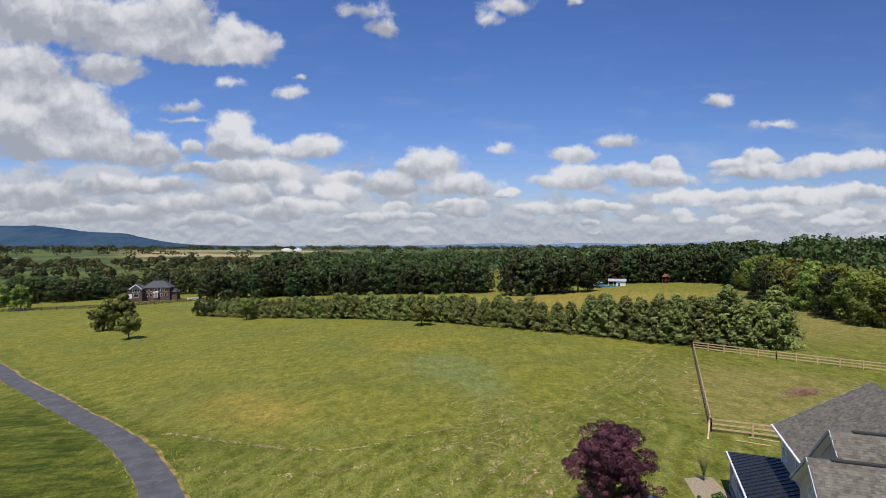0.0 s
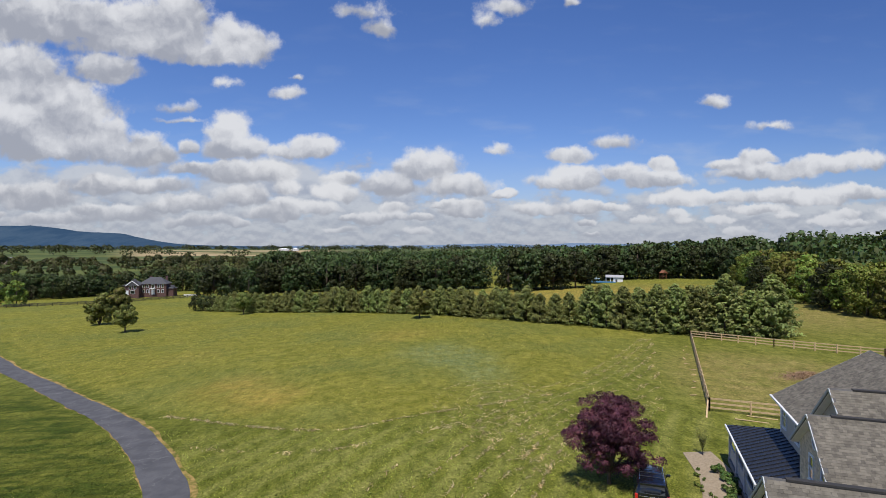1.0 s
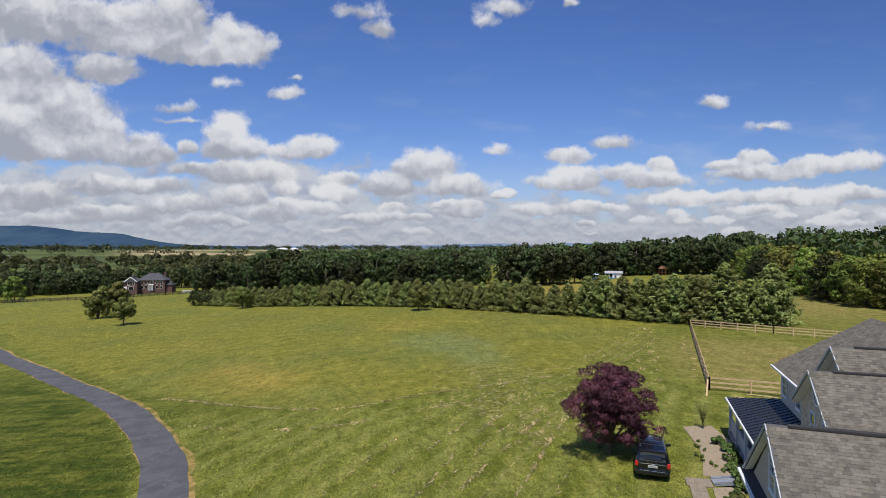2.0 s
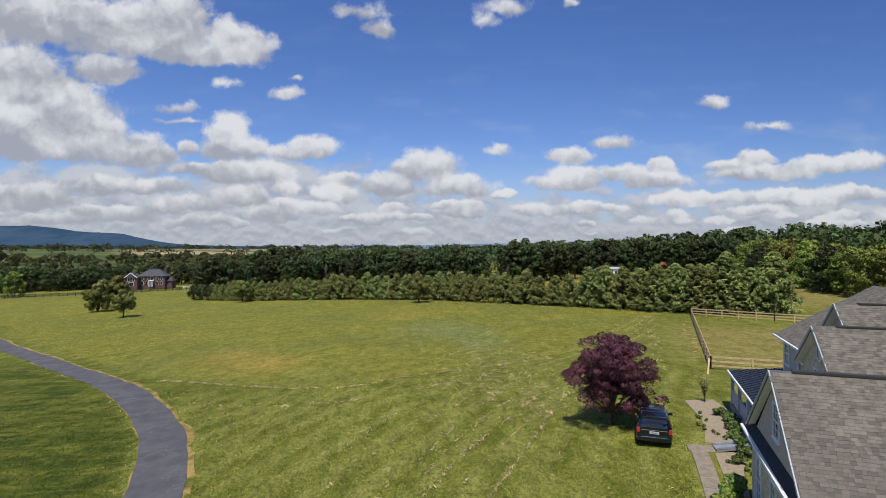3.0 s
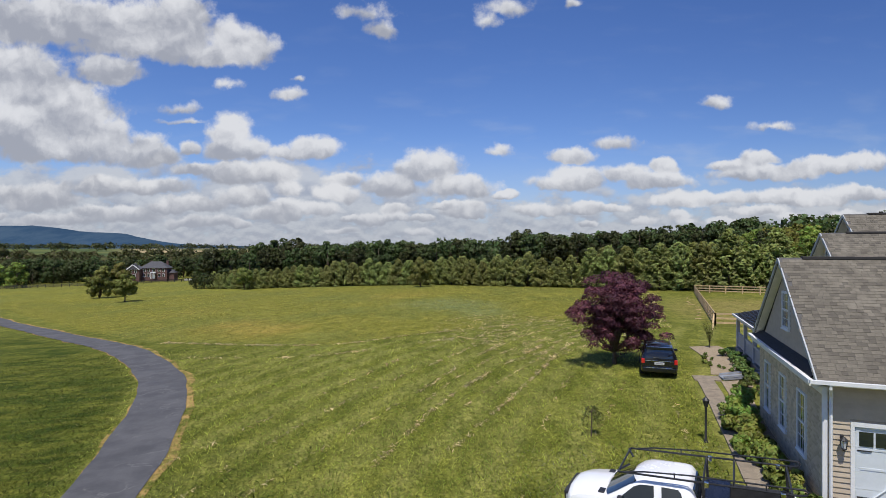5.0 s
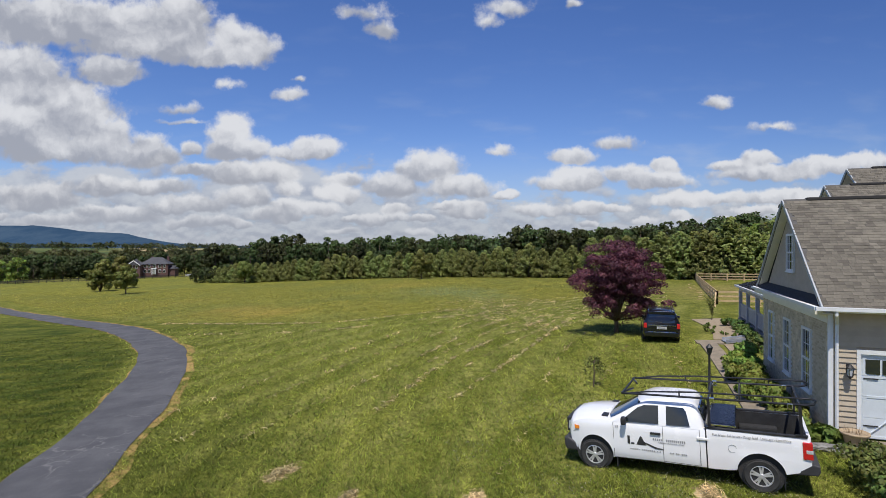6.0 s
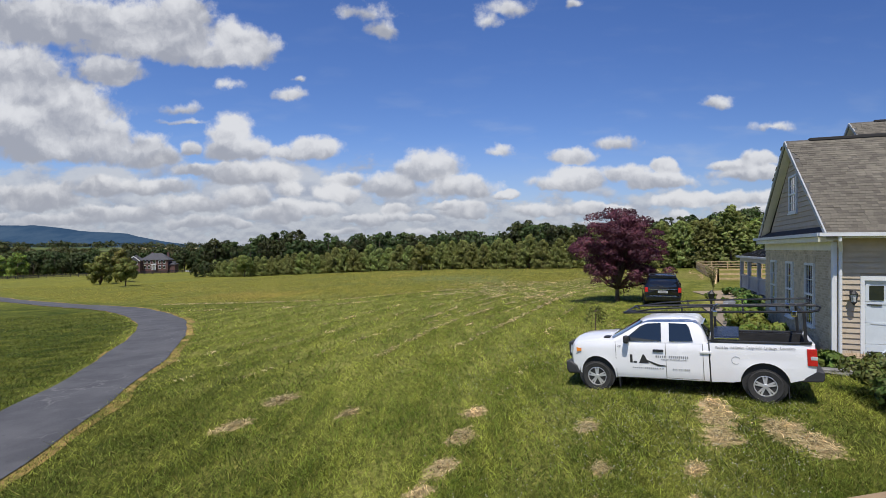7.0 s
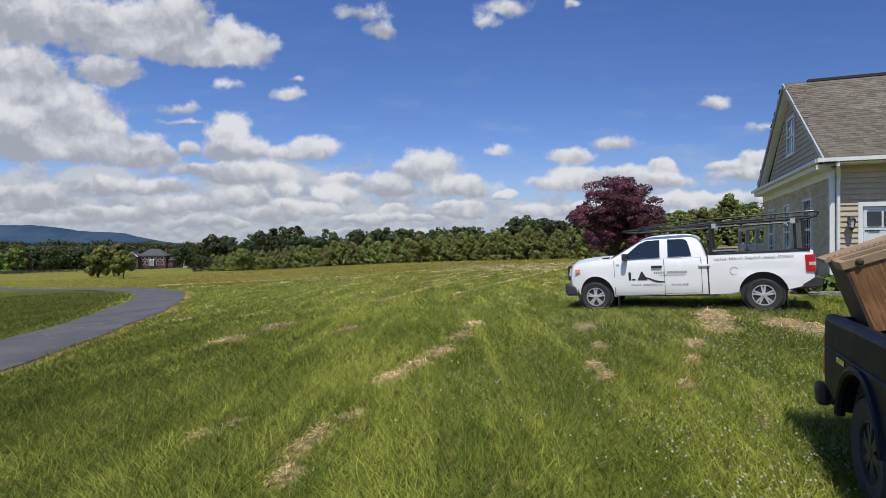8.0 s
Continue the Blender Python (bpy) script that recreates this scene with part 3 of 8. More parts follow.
def build_road():
    n = Nodes("old_asphalt", 0.9, 0.0, 0.3)
    a, b, f = n.noise(0.6, 4), n.noise(4.0, 5, 0.7), n.noise(60, 2)
    c = n.mix(n.remap(a, 0.3, 0.7), (0.070, 0.070, 0.074), (0.108, 0.107, 0.110))
    c = n.mix(n.remap(b, 0.6, 0.7, 0, 0.5), c, (0.05, 0.05, 0.052))
    v = n.add("ShaderNodeTexVoronoi")
    v.feature = "DISTANCE_TO_EDGE"
    v.inputs["Scale"].default_value = 0.75
    wob = n.add("ShaderNodeVectorMath")
    wob.operation = "MULTIPLY_ADD"
    nz = n.add("ShaderNodeTexNoise")
    nz.inputs["Scale"].default_value, nz.inputs["Detail"].default_value = 1.4, 4
    n.link(n.co(), nz.inputs["Vector"])
    n.link(nz.outputs["Color"], wob.inputs[0])
    wob.inputs[1].default_value = (1.6, 1.6, 0)
    n.link(n.co(), wob.inputs[2])
    n.link(wob.outputs[0], v.inputs["Vector"])
    split = n.remap(n.noise(0.35, 3), 0.48, 0.58)
    c = n.mix(n.math("MULTIPLY", n.remap(v.outputs[0], 0.0, 0.035, 0.8, 0.0), split), c, (0.17, 0.165, 0.16))
    c = n.mix(n.remap(n.noise(1.3, 5, 0.8), 0.62, 0.70, 0.0, 0.3), c, (0.16, 0.155, 0.15))
    c = n.mix(1.0, c, n.mix(f, (0.75, 0.75, 0.75), (1.25, 1.25, 1.25)), "MULTIPLY")
    n.colour(c)
    n.bump(f, 0.4, 0.01)
    line = hermite(ROAD, 0.8)
    verts, faces = ribbon(line, ROAD_WIDTH / 2, ROAD_WIDTH / 2, 0.045, 0.16, 4)
    me = bpy.data.meshes.new("road")
    me.from_pydata(verts, [], faces)
    me.materials.append(n.mat)
    me.shade_smooth()
    tagged(new("road", me), "narrow cracked grey asphalt lane curving through grass", "road", kind="structure")
    s = Nodes("dry_verge", 0.95, 0.0, 0.1)
    s.colour(s.mix(s.remap(s.noise(0.5, 6, 0.75), 0.38, 0.58), (0.105, 0.115, 0.020), (0.38, 0.25, 0.09)))
    s.bump(s.noise(12, 3), 0.6, 0.04)
    verts, faces = ribbon(line, ROAD_WIDTH / 2 + 0.03, ROAD_WIDTH / 2 + 0.36, 0.02, 0.4, 4)
    me = bpy.data.meshes.new("road_verge")
    me.from_pydata(verts, [], faces)
    me.materials.append(s.mat)
    me.shade_smooth()
    tagged(new("road_verge", me), "strip of straw-dry grass along the asphalt edge", "verge", kind="structure")


build_ground()
build_road()


# ---- trees ----
bark = plain("bark", (0.10, 0.075, 0.055), 0.95, 0.0, 0.35, 3.0, 0.6)
oak_leaf = leafy("woodland_leaf", (0.040, 0.056, 0.018), (0.088, 0.112, 0.032), 0.03, 0.25, 0.16, 0.3)
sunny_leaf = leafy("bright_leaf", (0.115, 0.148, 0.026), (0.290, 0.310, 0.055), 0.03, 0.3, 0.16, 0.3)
pine_leaf = leafy("pine_needle", (0.200, 0.228, 0.070), (0.395, 0.425, 0.140), 0.02, 0.5, 0.5, 0.16)
maple_leaf = leafy("field_tree_leaf", (0.120, 0.145, 0.030), (0.270, 0.270, 0.065), 0.025, 0.25, 0.5, 0.15)
plum_leaf = leafy("plum_leaf", (0.052, 0.018, 0.034), (0.200, 0.066, 0.116), 0.025, 0.22, 0.7, 0.0)


def cards(rng, centres, normals, size, lean=0.6, narrow=0.6):
    """Small four-cornered leaves at the centres, facing about along the normals."""
    n = normals + rng.normal(0, lean, normals.shape)
    n /= np.linalg.norm(n, axis=1, keepdims=True) + 1e-9
    a = np.cross(n, rng.normal(0, 1, n.shape))
    a /= np.linalg.norm(a, axis=1, keepdims=True) + 1e-9
    b = np.cross(n, a)
    s = size * rng.uniform(0.6, 1.35, (len(n), 1))
    a, b = a * s, b * s * narrow
    return np.stack([centres - a, centres - b * 0.9 + n * s * 0.15, centres + a, centres + b + n * s * 0.15], 1).reshape(-1, 3)


def crown_points(rng, clumps, leaves, shape, flat=0.75, sink=0.0):
    """Leaf places on uneven clumps. clumps: rows of x, y, z, radius."""
    w = clumps[:, 3] ** 2
    pick = rng.choice(len(clumps), leaves, p=w / w.sum())
    d = rng.normal(0, 1, (leaves, 3))
    d[:, 2] = np.where(rng.random(leaves) < 0.72, np.abs(d[:, 2]), d[:, 2])
    d /= np.linalg.norm(d, axis=1, keepdims=True)
    r = clumps[pick, 3:4] * rng.uniform(0.72, 1.06, (leaves, 1))
    p = clumps[pick, :3] + d * r * np.array([1, 1, flat])
    return p, d


def broadleaf(seed, h, spread, bare, n_clump, n_leaf, size, leaf, limbs=7, trunk_r=None, lobe=None):
    """Trunk with limbs, and crown, as two meshes with the foot at the origin."""
    rng = np.random.default_rng(seed)
    crown_h = h - bare
    c = []
    while len(c) < n_clump:
        q = rng.uniform(-1, 1, 3)
        if np.linalg.norm(q) > 1:
            continue
        q = q / max(np.linalg.norm(q), 0.01) * (0.30 + (0.66 if n_clump > 100 else 0.55) * rng.random())
        wide = 1.0 - 0.45 * max(q[2], 0) ** 1.5
        rad = spread * (rng.uniform(0.10, 0.20) if n_clump > 100 else rng.uniform(0.15, 0.29) if n_clump > 50 else rng.uniform(0.22, 0.38))
        c.append((q[0] * spread * wide, q[1] * spread * wide, bare + crown_h * (0.48 + 0.43 * q[2]), rad))
    if lobe:
        for k in range(9):
            o = rng.uniform(-1, 1, 3) * lobe[3]
            c.append((lobe[0] + o[0], lobe[1] + o[1] * 0.7, lobe[2] + o[2] * 0.3, spread * rng.uniform(0.13, 0.2)))
    c = np.array(c)
    p, d = crown_points(rng, c, n_leaf, None)
    crown = raw_mesh("crown", cards(rng, p, d, size), 4, leaf, d + 0.35 * (p - c[:, :3].mean(0)) / spread + rng.normal(0, 0.25, d.shape))
    bm = bmesh.new()
    tr = trunk_r or h * 0.022
    tube(bm, [(0, 0, -0.3), (0.02 * h * rng.normal() * 0.3, 0, bare * 0.6 + 0.2), (0, 0.01 * h, bare + crown_h * 0.35), (0, 0, bare + crown_h * 0.75)], [tr * 1.3, tr, tr * 0.7, tr * 0.2], 8)
    for k in rng.choice(len(c), min(limbs, len(c)), replace=False):
        z0 = bare * rng.uniform(0.7, 1.1) + crown_h * 0.08
        e = Vector(c[k, :3])
        tube(bm, [(0, 0, z0), Vector((0, 0, z0)).lerp(e, 0.5) + Vector((0, 0, -0.03 * h)), e], [tr * 0.5, tr * 0.3, tr * 0.08], 6)
    return finish("trunk", bm, bark, True), crown


def wood_oak(seed, h, spread, n_clump, n_leaf, size, leaf):
    """A forest-edge tree: leafy nearly to the ground, widest at a third of its height, an uneven dome of billows above."""
    rng = np.random.default_rng(seed)
    c = []
    for k in range(n_clump):
        f = rng.uniform(0.06, 0.96) ** 0.9
        wide = (0.72 + 0.28 * min(f / 0.3, 1)) if f < 0.34 else math.sqrt(max(1 - ((f - 0.34) / 0.66) ** 2, 0.02))
        a, q = rng.uniform(0, 2 * math.pi), math.sqrt(rng.uniform(0.25, 1.0))
        c.append((math.cos(a) * q * spread * wide * 0.84, math.sin(a) * q * spread * wide * 0.84, h * 0.93 * f, spread * rng.uniform(0.14, 0.30) * (1 - 0.25 * f)))
    c = np.array(c)
    p, d = crown_points(rng, c, n_leaf, None, 0.85)
    p[:, 2] = np.maximum(p[:, 2], 0.1)
    crown = raw_mesh("crown", cards(rng, p, d, size, 0.8, 0.75), 4, leaf, d + 0.4 * (p - np.array([0, 0, h * 0.4])) / spread + rng.normal(0, 0.3, d.shape))
    bm = bmesh.new()
    tube(bm, [(0, 0, -0.3), (0, 0.1, h * 0.4), (0, 0, h * 0.8)], [h * 0.022, h * 0.016, h * 0.004], 8)
    for k in range(6):
        e = Vector(c[k, :3])
        tube(bm, [(0, 0, h * 0.2), Vector((0, 0, h * 0.25)).lerp(e, 0.55), e], [h * 0.009, h * 0.006, h * 0.002], 6)
    return finish("trunk", bm, bark, True), crown


def pine(seed, h, base_r, n_branch, n_leaf, size, leaf):
    """A young white pine: whorls of upswept branches from near the ground."""
    rng = np.random.default_rng(seed)
    bm = bmesh.new()
    tube(bm, [(0, 0, -0.2), (0, 0, h * 0.5), (0, 0, h * 0.97)], [h * 0.02, h * 0.012, h * 0.003], 6)
    pts, nrm = [], []
    per = n_leaf // n_branch
    for k in range(n_branch):
        f = (k / n_branch) ** 0.9
        z = h * (0.04 + 0.93 * f) + rng.normal(0, 0.05)
        reach = base_r * (1 - f) ** 0.74 * rng.uniform(0.70, 1.15) + 0.06
        a = rng.uniform(0, 2 * math.pi)
        d = np.array([math.cos(a), math.sin(a), 0.0])
        lift = rng.uniform(0.1, 0.4) + 0.5 * f
        t = rng.uniform(0.2, 1.0, per) ** 0.7
        wob = rng.normal(0, 0.15, (per, 3)) * (0.35 + 0.3 * reach) * np.array([1, 1, 0.55])
        p = d * (reach * t)[:, None] + np.array([0, 0, 1.0]) * (z + lift * reach * t * t - 0.1 * reach)[:, None] + wob
        pts.append(p)
        nrm.append(d * 0.55 + np.array([0, 0, 1.1]) + wob * 1.2)
    pts, nrm = np.concatenate(pts), np.concatenate(nrm)
    return finish("trunk", bm, bark, True), raw_mesh("crown", cards(rng, pts, nrm, size, 0.55, 0.42), 4, leaf, nrm + rng.normal(0, 0.3, nrm.shape))


def tree(name, meshes, m, label, category, group=""):
    t = thing(name, label, category, m, group)
    for nm, me in zip(("trunk", "crown"), meshes):
        new(nm, me).parent = t
    return t


def at_ground(x, y, turn=0.0, size=1.0, sink=0.05, tall=1.0):
    return pose(x, y, gz(x, y) - sink, 0, 0, turn) @ Matrix.Diagonal((size, size, size * tall, 1))


rng_t = random.Random(5)

# the planted row of pines
ROW = hermite([(-79, 183), (-58, 172), (-33, 160), (-13, 148), (0, 138), (9, 129.5), (19, 120.5), (27, 113.5), (36, 105.5), (43, 97), (51.5, 92.5), (60, 90)], 0.5)
PINES = [pine(40 + k, 7.0, 3.1, 160, 4500, 0.235, pine_leaf) for k in range(5)]


def build_row():
    along, nxt, prev, first = 0.0, 0.0, ROW[0], []
    for p in ROW[1:]:
        along += (p - prev).length
        d = (p - prev).normalized()
        prev = p
        if along < nxt:
            continue
        u = max(0.0, min(1.0, (p.x + 79) / 141))
        nxt = along + rng_t.uniform(2.4, 3.2) + 0.8 * u
        for row in (0, 1):
            hgt = (5.2 + 1.5 * min(1, max(0, (p.x + 70) / 60)) + 2.0 * smooth01(p.x, 20, 48)) * rng_t.uniform(0.84, 1.14)
            off = row * 3.6 + rng_t.uniform(-0.5, 0.5)
            q = p + Vector((-d.y, d.x, 0)) * off + d * (1.3 * row)
            m = at_ground(q.x, q.y, rng_t.uniform(0, 360), hgt / 7.0 * rng_t.uniform(1.0, 1.15), 0.1)
            k = rng_t.randrange(5)
            tree("pine_tree", PINES[k], m, "bushy young white pine in a planted row" if p.x < 20 else "tall full white pine at the end of a planted row", "tree", "row of pines")


build_row()

# the woods: single trees along their edge, a joined mass behind
WOODS = [wood_oak(60 + k, 15.0, 6.2, 70, 2900, 0.42, oak_leaf) for k in range(5)]
BRIGHT = [wood_oak(80 + k, 15.0, 6.2, 90, 5000, 0.30, sunny_leaf) for k in range(3)] + [wood_oak(85, 15.0, 5.6, 90, 4800, 0.30, oak_leaf)]
BRIGHT_FAR = [wood_oak(90 + k, 15.0, 6.2, 60, 2400, 0.46, sunny_leaf) for k in range(3)]


def wood_tree(x, y, h, kinds, label, group):
    s = h / 15.0
    m = at_ground(x, y, rng_t.uniform(0, 360), s * rng_t.uniform(0.92, 1.12), 0.4)
    tree("woodland_tree", kinds[rng_t.randrange(len(kinds))], m, label, "tree", group)


def build_woods():
    # dark edge behind the pines
    edge = hermite([(-215, 262), (-186, 262), (-165, 285), (-120, 296), (-100, 282), (-84, 262), (-60, 262), (-30, 258), (-10, 252), (4, 250), (15, 249)], 5.0)
    for i, p in enumerate(edge):
        for r in range(2):
            h = (rng_t.uniform(11, 18.5) if p.x > -95 else rng_t.uniform(8.5, 13.5)) + r * 1.2
            wood_tree(p.x + rng_t.uniform(-2, 2), p.y + r * 9 + rng_t.uniform(-3, 3), h, WOODS, "dark full-crowned oak at the edge of the woods", "edge of the woods")
    for x, y, h in ((29, 224, 17), (36, 221, 18), (41, 226, 19), (47, 220, 16), (52, 228, 18), (57, 223, 16), (62, 226, 13), (45, 231, 19), (35, 230, 19), (19, 250, 14)):
        wood_tree(x, y, h, WOODS, "dark full-crowned tree beside the far lawn", "edge of the woods")
    for x, y, h in ((-110, 246, 13), (-104, 243, 15), (-96, 241, 15), (-89, 246, 13)):
        wood_tree(x, y, h, WOODS, "large dark round-crowned tree beside the brick house", "edge of the woods")
    for x, y, h in ((-86, 186, 5.6), (-82.5, 184.5, 6.4), (-78.5, 183, 6.0)):
        wood_tree(x, y, h, WOODS, "dark bushy tree at the end of the pine row", "edge of the woods")
    edge = hermite([(66, 263), (80, 260), (96, 256), (112, 246), (121, 225), (112, 190), (98, 160), (94, 140), (92, 122), (90, 106), (96, 90), (110, 76)], 5.0)
    for i, p in enumerate(edge):
        for r in range(2):
            kinds = WOODS if p.y > 215 else (BRIGHT, BRIGHT_FAR)[r]
            d = Vector((1, 0.3, 0)) if p.y < 240 else Vector((0.2, 1, 0))
            q = p + d * (r * 8 + rng_t.uniform(-2, 2))
            wood_tree(q.x, q.y + rng_t.uniform(-2, 2), rng_t.uniform(9, 12.5) * (1.45 if p.y > 215 else 1.0) + r * 1.5, kinds, "leafy broadleaf tree in green summer foliage at the field edge", "edge of the woods")
    # mass of crowns behind the edge
    rng = np.random.default_rng(9)
    cl, loose = [], []
    while len(cl) < 1250:
        x, y = rng.uniform(-620, 560), rng.uniform(140, 760)
        d = math.hypot(x, y)
        if d < 285 or (x < -120 and d < 330) or (-450 < x < -230 and y < 420):
            if not (x > 125 and y < 330 and x * 0.9 + 30 > y * 0.55):
                continue
        if d > 820 or x < -0.95 * y - 60:
            continue
        if x < -0.30 * y - 20:
            if rng.random() < 0.42:
                loose.append((x, y, gz(x, y) + rng.uniform(2.0, 6.5), rng.uniform(3.0, 6.0)))
            continue
        cl.append((x, y, gz(x, y) + rng.uniform(7.5, 12.5) + 0.5 * smooth01(x, 80, 200), rng.uniform(4.2, 7.0)))
    cl, loose = np.array(cl), np.array(loose)
    p, d = crown_points(rng, loose, 42000, None, 1.1)
    me = raw_mesh("valley_woods", cards(rng, p, d, 0.9, 0.8, 0.75), 4, leafy("valley_leaf", (0.060, 0.085, 0.026), (0.150, 0.175, 0.052), 0.04, 0.3, 0.03, 0.3), d + rng.normal(0, 0.25, d.shape))
    tagged(new("valley_woods", me), "loose mixed green trees down the valley", "woods", kind="stuff")
    p, d = crown_points(rng, cl, 125000, None, 0.95)
    me = raw_mesh("woods", cards(rng, p, d, 0.95, 0.8, 0.75), 4, oak_leaf, d + rng.normal(0, 0.25, d.shape))
    tagged(new("woods", me), "deep mass of dark green broadleaf woodland crowns", "woods", kind="stuff")


build_woods()
FIELD = [broadleaf(101 + k, 6.4, 2.9, 0.55, 56, 8000, 0.20, maple_leaf, limbs=9) for k in range(2)] + [broadleaf(111 + k, 6.4, 2.7, -0.6, 60, 8000, 0.20, maple_leaf, limbs=9) for k in range(2)]
for x, y, h, k, w in ((-81.3, 136.5, 8.3, 0, 0.86), (-99.8, 155, 11.4, 2, 0.90), (-100.5, 166, 12.4, 3, 0.78), (-62.4, 167.5, 7.8, 1, 0.9), (-5.3, 132.4, 7.6, 0, 0.88)):
    tree("field_tree", FIELD[k], at_ground(x, y, 40 * k + h * 20, h / 6.4 * w, 0.05, 1 / w), "small round-crowned tree standing alone in the meadow", "tree", "field trees")
PLUM = broadleaf(7, 6.8, 3.05, 0.35, 210, 42000, 0.064, plum_leaf, limbs=26, trunk_r=0.14, lobe=(1.9, -0.9, 1.9, 1.0))
tree("plum_tree", PLUM, at_ground(11.1, 35.0, 0, 1.0), "purple-leaved plum tree with a dense rounded crown", "tree")


# ---- the house ----
# Local x runs along the garage front, y towards the back, z is height above the datum.
HOUSE = pose(10.75, 15.84, 0, 0, 0, -20.5)
trim_white = plain("white_trim", (0.74, 0.75, 0.74), 0.5, 0.0, 0.05, 3.0)
# rake boards: the blue-grey they take in shade is put into the paint
rake_shade_paint = plain("shade_grey_trim", (0.40, 0.425, 0.43), 0.5, 0.0, 0.05, 3.0)
soffit_white = plain("soffit_white", (0.80, 0.78, 0.70), 0.6, 0.0, 0.05, 3.0)
porch_grey = plain("porch_grey_paint", (0.48, 0.50, 0.52), 0.55, 0.0, 0.06, 3.0)
mortar = plain("pale_mortar", (0.60, 0.52, 0.395), 0.95, 0.0, 0.15, 12.0)
felt = plain("roof_deck", (0.10, 0.095, 0.09), 0.95, 0.0, 0.2, 5.0)
ridge_dark = plain("dark_ridge_vent", (0.035, 0.033, 0.032), 0.9, 0.0, 0.2, 8.0)
skirt_dark = plain("dark_roof_shingle", (0.035, 0.033, 0.034), 0.92, 0.0, 0.3, 6.0, 0.4)
metal_roof = plain("dark_standing_seam_metal", (0.036, 0.036, 0.038), 0.30, 0.4, 0.15, 2.0)
door_white = plain("garage_door_white", (0.62, 0.67, 0.70), 0.5, 0.0, 0.04, 3.0)
truck_white = plain("white_paint", (0.86, 0.86, 0.86), 0.22, 0.0, 0.02, 2.0, coat=0.6)
stone_grey = plain("grey_fieldstone", (0.25, 0.24, 0.22), 0.9, 0.0, 0.35, 6.0, 0.5)
concrete = plain("pale_concrete", (0.25, 0.205, 0.15), 0.92, 0.0, 0.2, 3.0, 0.3)


def piece_material(name, cols, rough, spread=0.18):
    """For shingles, bricks and boards: each piece takes a tone of its own."""
    n = Nodes(name, rough, 0.0, 0.25)
    g, o = n.add("ShaderNodeNewGeometry"), n.add("ShaderNodeObjectInfo")
    r = n.math("FRACT", n.math("ADD", n.math("MULTIPLY", g.outputs["Random Per Island"], 7.31), n.math("MULTIPLY", o.outputs["Random"], 5.77)))
    c = n.mix(n.remap(r, 0.15, 0.6), cols[0], cols[1])
    c = n.mix(n.remap(r, 0.72, 0.80), c, cols[2])
    c = n.hsv(c, 0.5, 1.0, n.remap(n.noise(3.0, 4), 0.3, 0.7, 1 - spread, 1 + spread))
    n.colour(c)
    n.bump(n.noise(160, 2), 0.35, 0.004)
    return n.mat


shingle_mat = piece_material("asphalt_shingle", ((0.142, 0.127, 0.101), (0.172, 0.154, 0.122), (0.116, 0.104, 0.084)), 0.95)
brick_mat = piece_material("pale_brick", ((0.59, 0.495, 0.345), (0.65, 0.55, 0.395), (0.52, 0.43, 0.30)), 0.9)
siding_mat = piece_material("beige_siding_board", ((0.45, 0.375, 0.28), (0.47, 0.395, 0.295), (0.46, 0.385, 0.288)), 0.65, 0.06)


def unit_piece(name, size, material, taper=0.0):
    """A small slab standing on the origin of its face: x width, y height on the face, z out."""
    bm = bmesh.new()
    w, h, d = size
    box(bm, (-w / 2, 0, 0), (w / 2, h, d))
    for v in bm.verts:
        if v.co.y > h * 0.5 and v.co.z > 0:
            v.co.z = max(d - taper, 0.002)
    return finish(name, bm, material)


class PieceBox:
    """Collects pieces on the faces of one thing: the nearest become parts, the rest one joined part."""

    def __init__(self, name, parent, limit, joined_label):
        self.name, self.parent, self.limit, self.label, self.rows = name, parent, limit, joined_label, []

    def put(self, mesh, m, rank):
        self.rows.append((rank, mesh, m))

    def done(self):
        self.rows.sort(key=lambda r: r[0])
        for rank, me, m in self.rows[:self.limit]:
            ob = new(self.name, me)
            ob.parent, ob.matrix_basis = self.parent, m
        rest = self.rows[self.limit:]
        if rest:
            vs, fs, k = [], [], 0
            cache = {}
            for rank, me, m in rest:
                if me.name not in cache:
                    cache[me.name] = (np.array([v.co for v in me.vertices]), [tuple(p.vertices) for p in me.polygons])
                co, polys = cache[me.name]
                a = np.array(m)
                vs.append(co @ a[:3, :3].T + a[:3, 3])
                fs.extend(tuple(i + k for i in p) for p in polys)
                k += len(co)
            me = bpy.data.meshes.new(self.name + "_field")
            me.from_pydata(np.concatenate(vs).tolist(), [], fs)
            me.materials.append(rest[0][1].materials[0])
            ob = new(self.name + "_field", me)
            ob.parent = self.parent
            tagged(ob, self.label, kind="stuff")


def face_frame(origin, right, up):
    """A frame with x to the right and y up on a face, z out of it."""
    r, u = Vector(right).normalized(), Vector(up).normalized()
    n = r.cross(u)
    return Matrix(((r.x, u.x, n.x, origin[0]), (r.y, u.y, n.y, origin[1]), (r.z, u.z, n.z, origin[2]), (0, 0, 0, 1)))


SHINGLE = [unit_piece("shingle", (w, 0.185, 0.012), shingle_mat, 0.008) for w in (0.14, 0.20, 0.26, 0.17)]


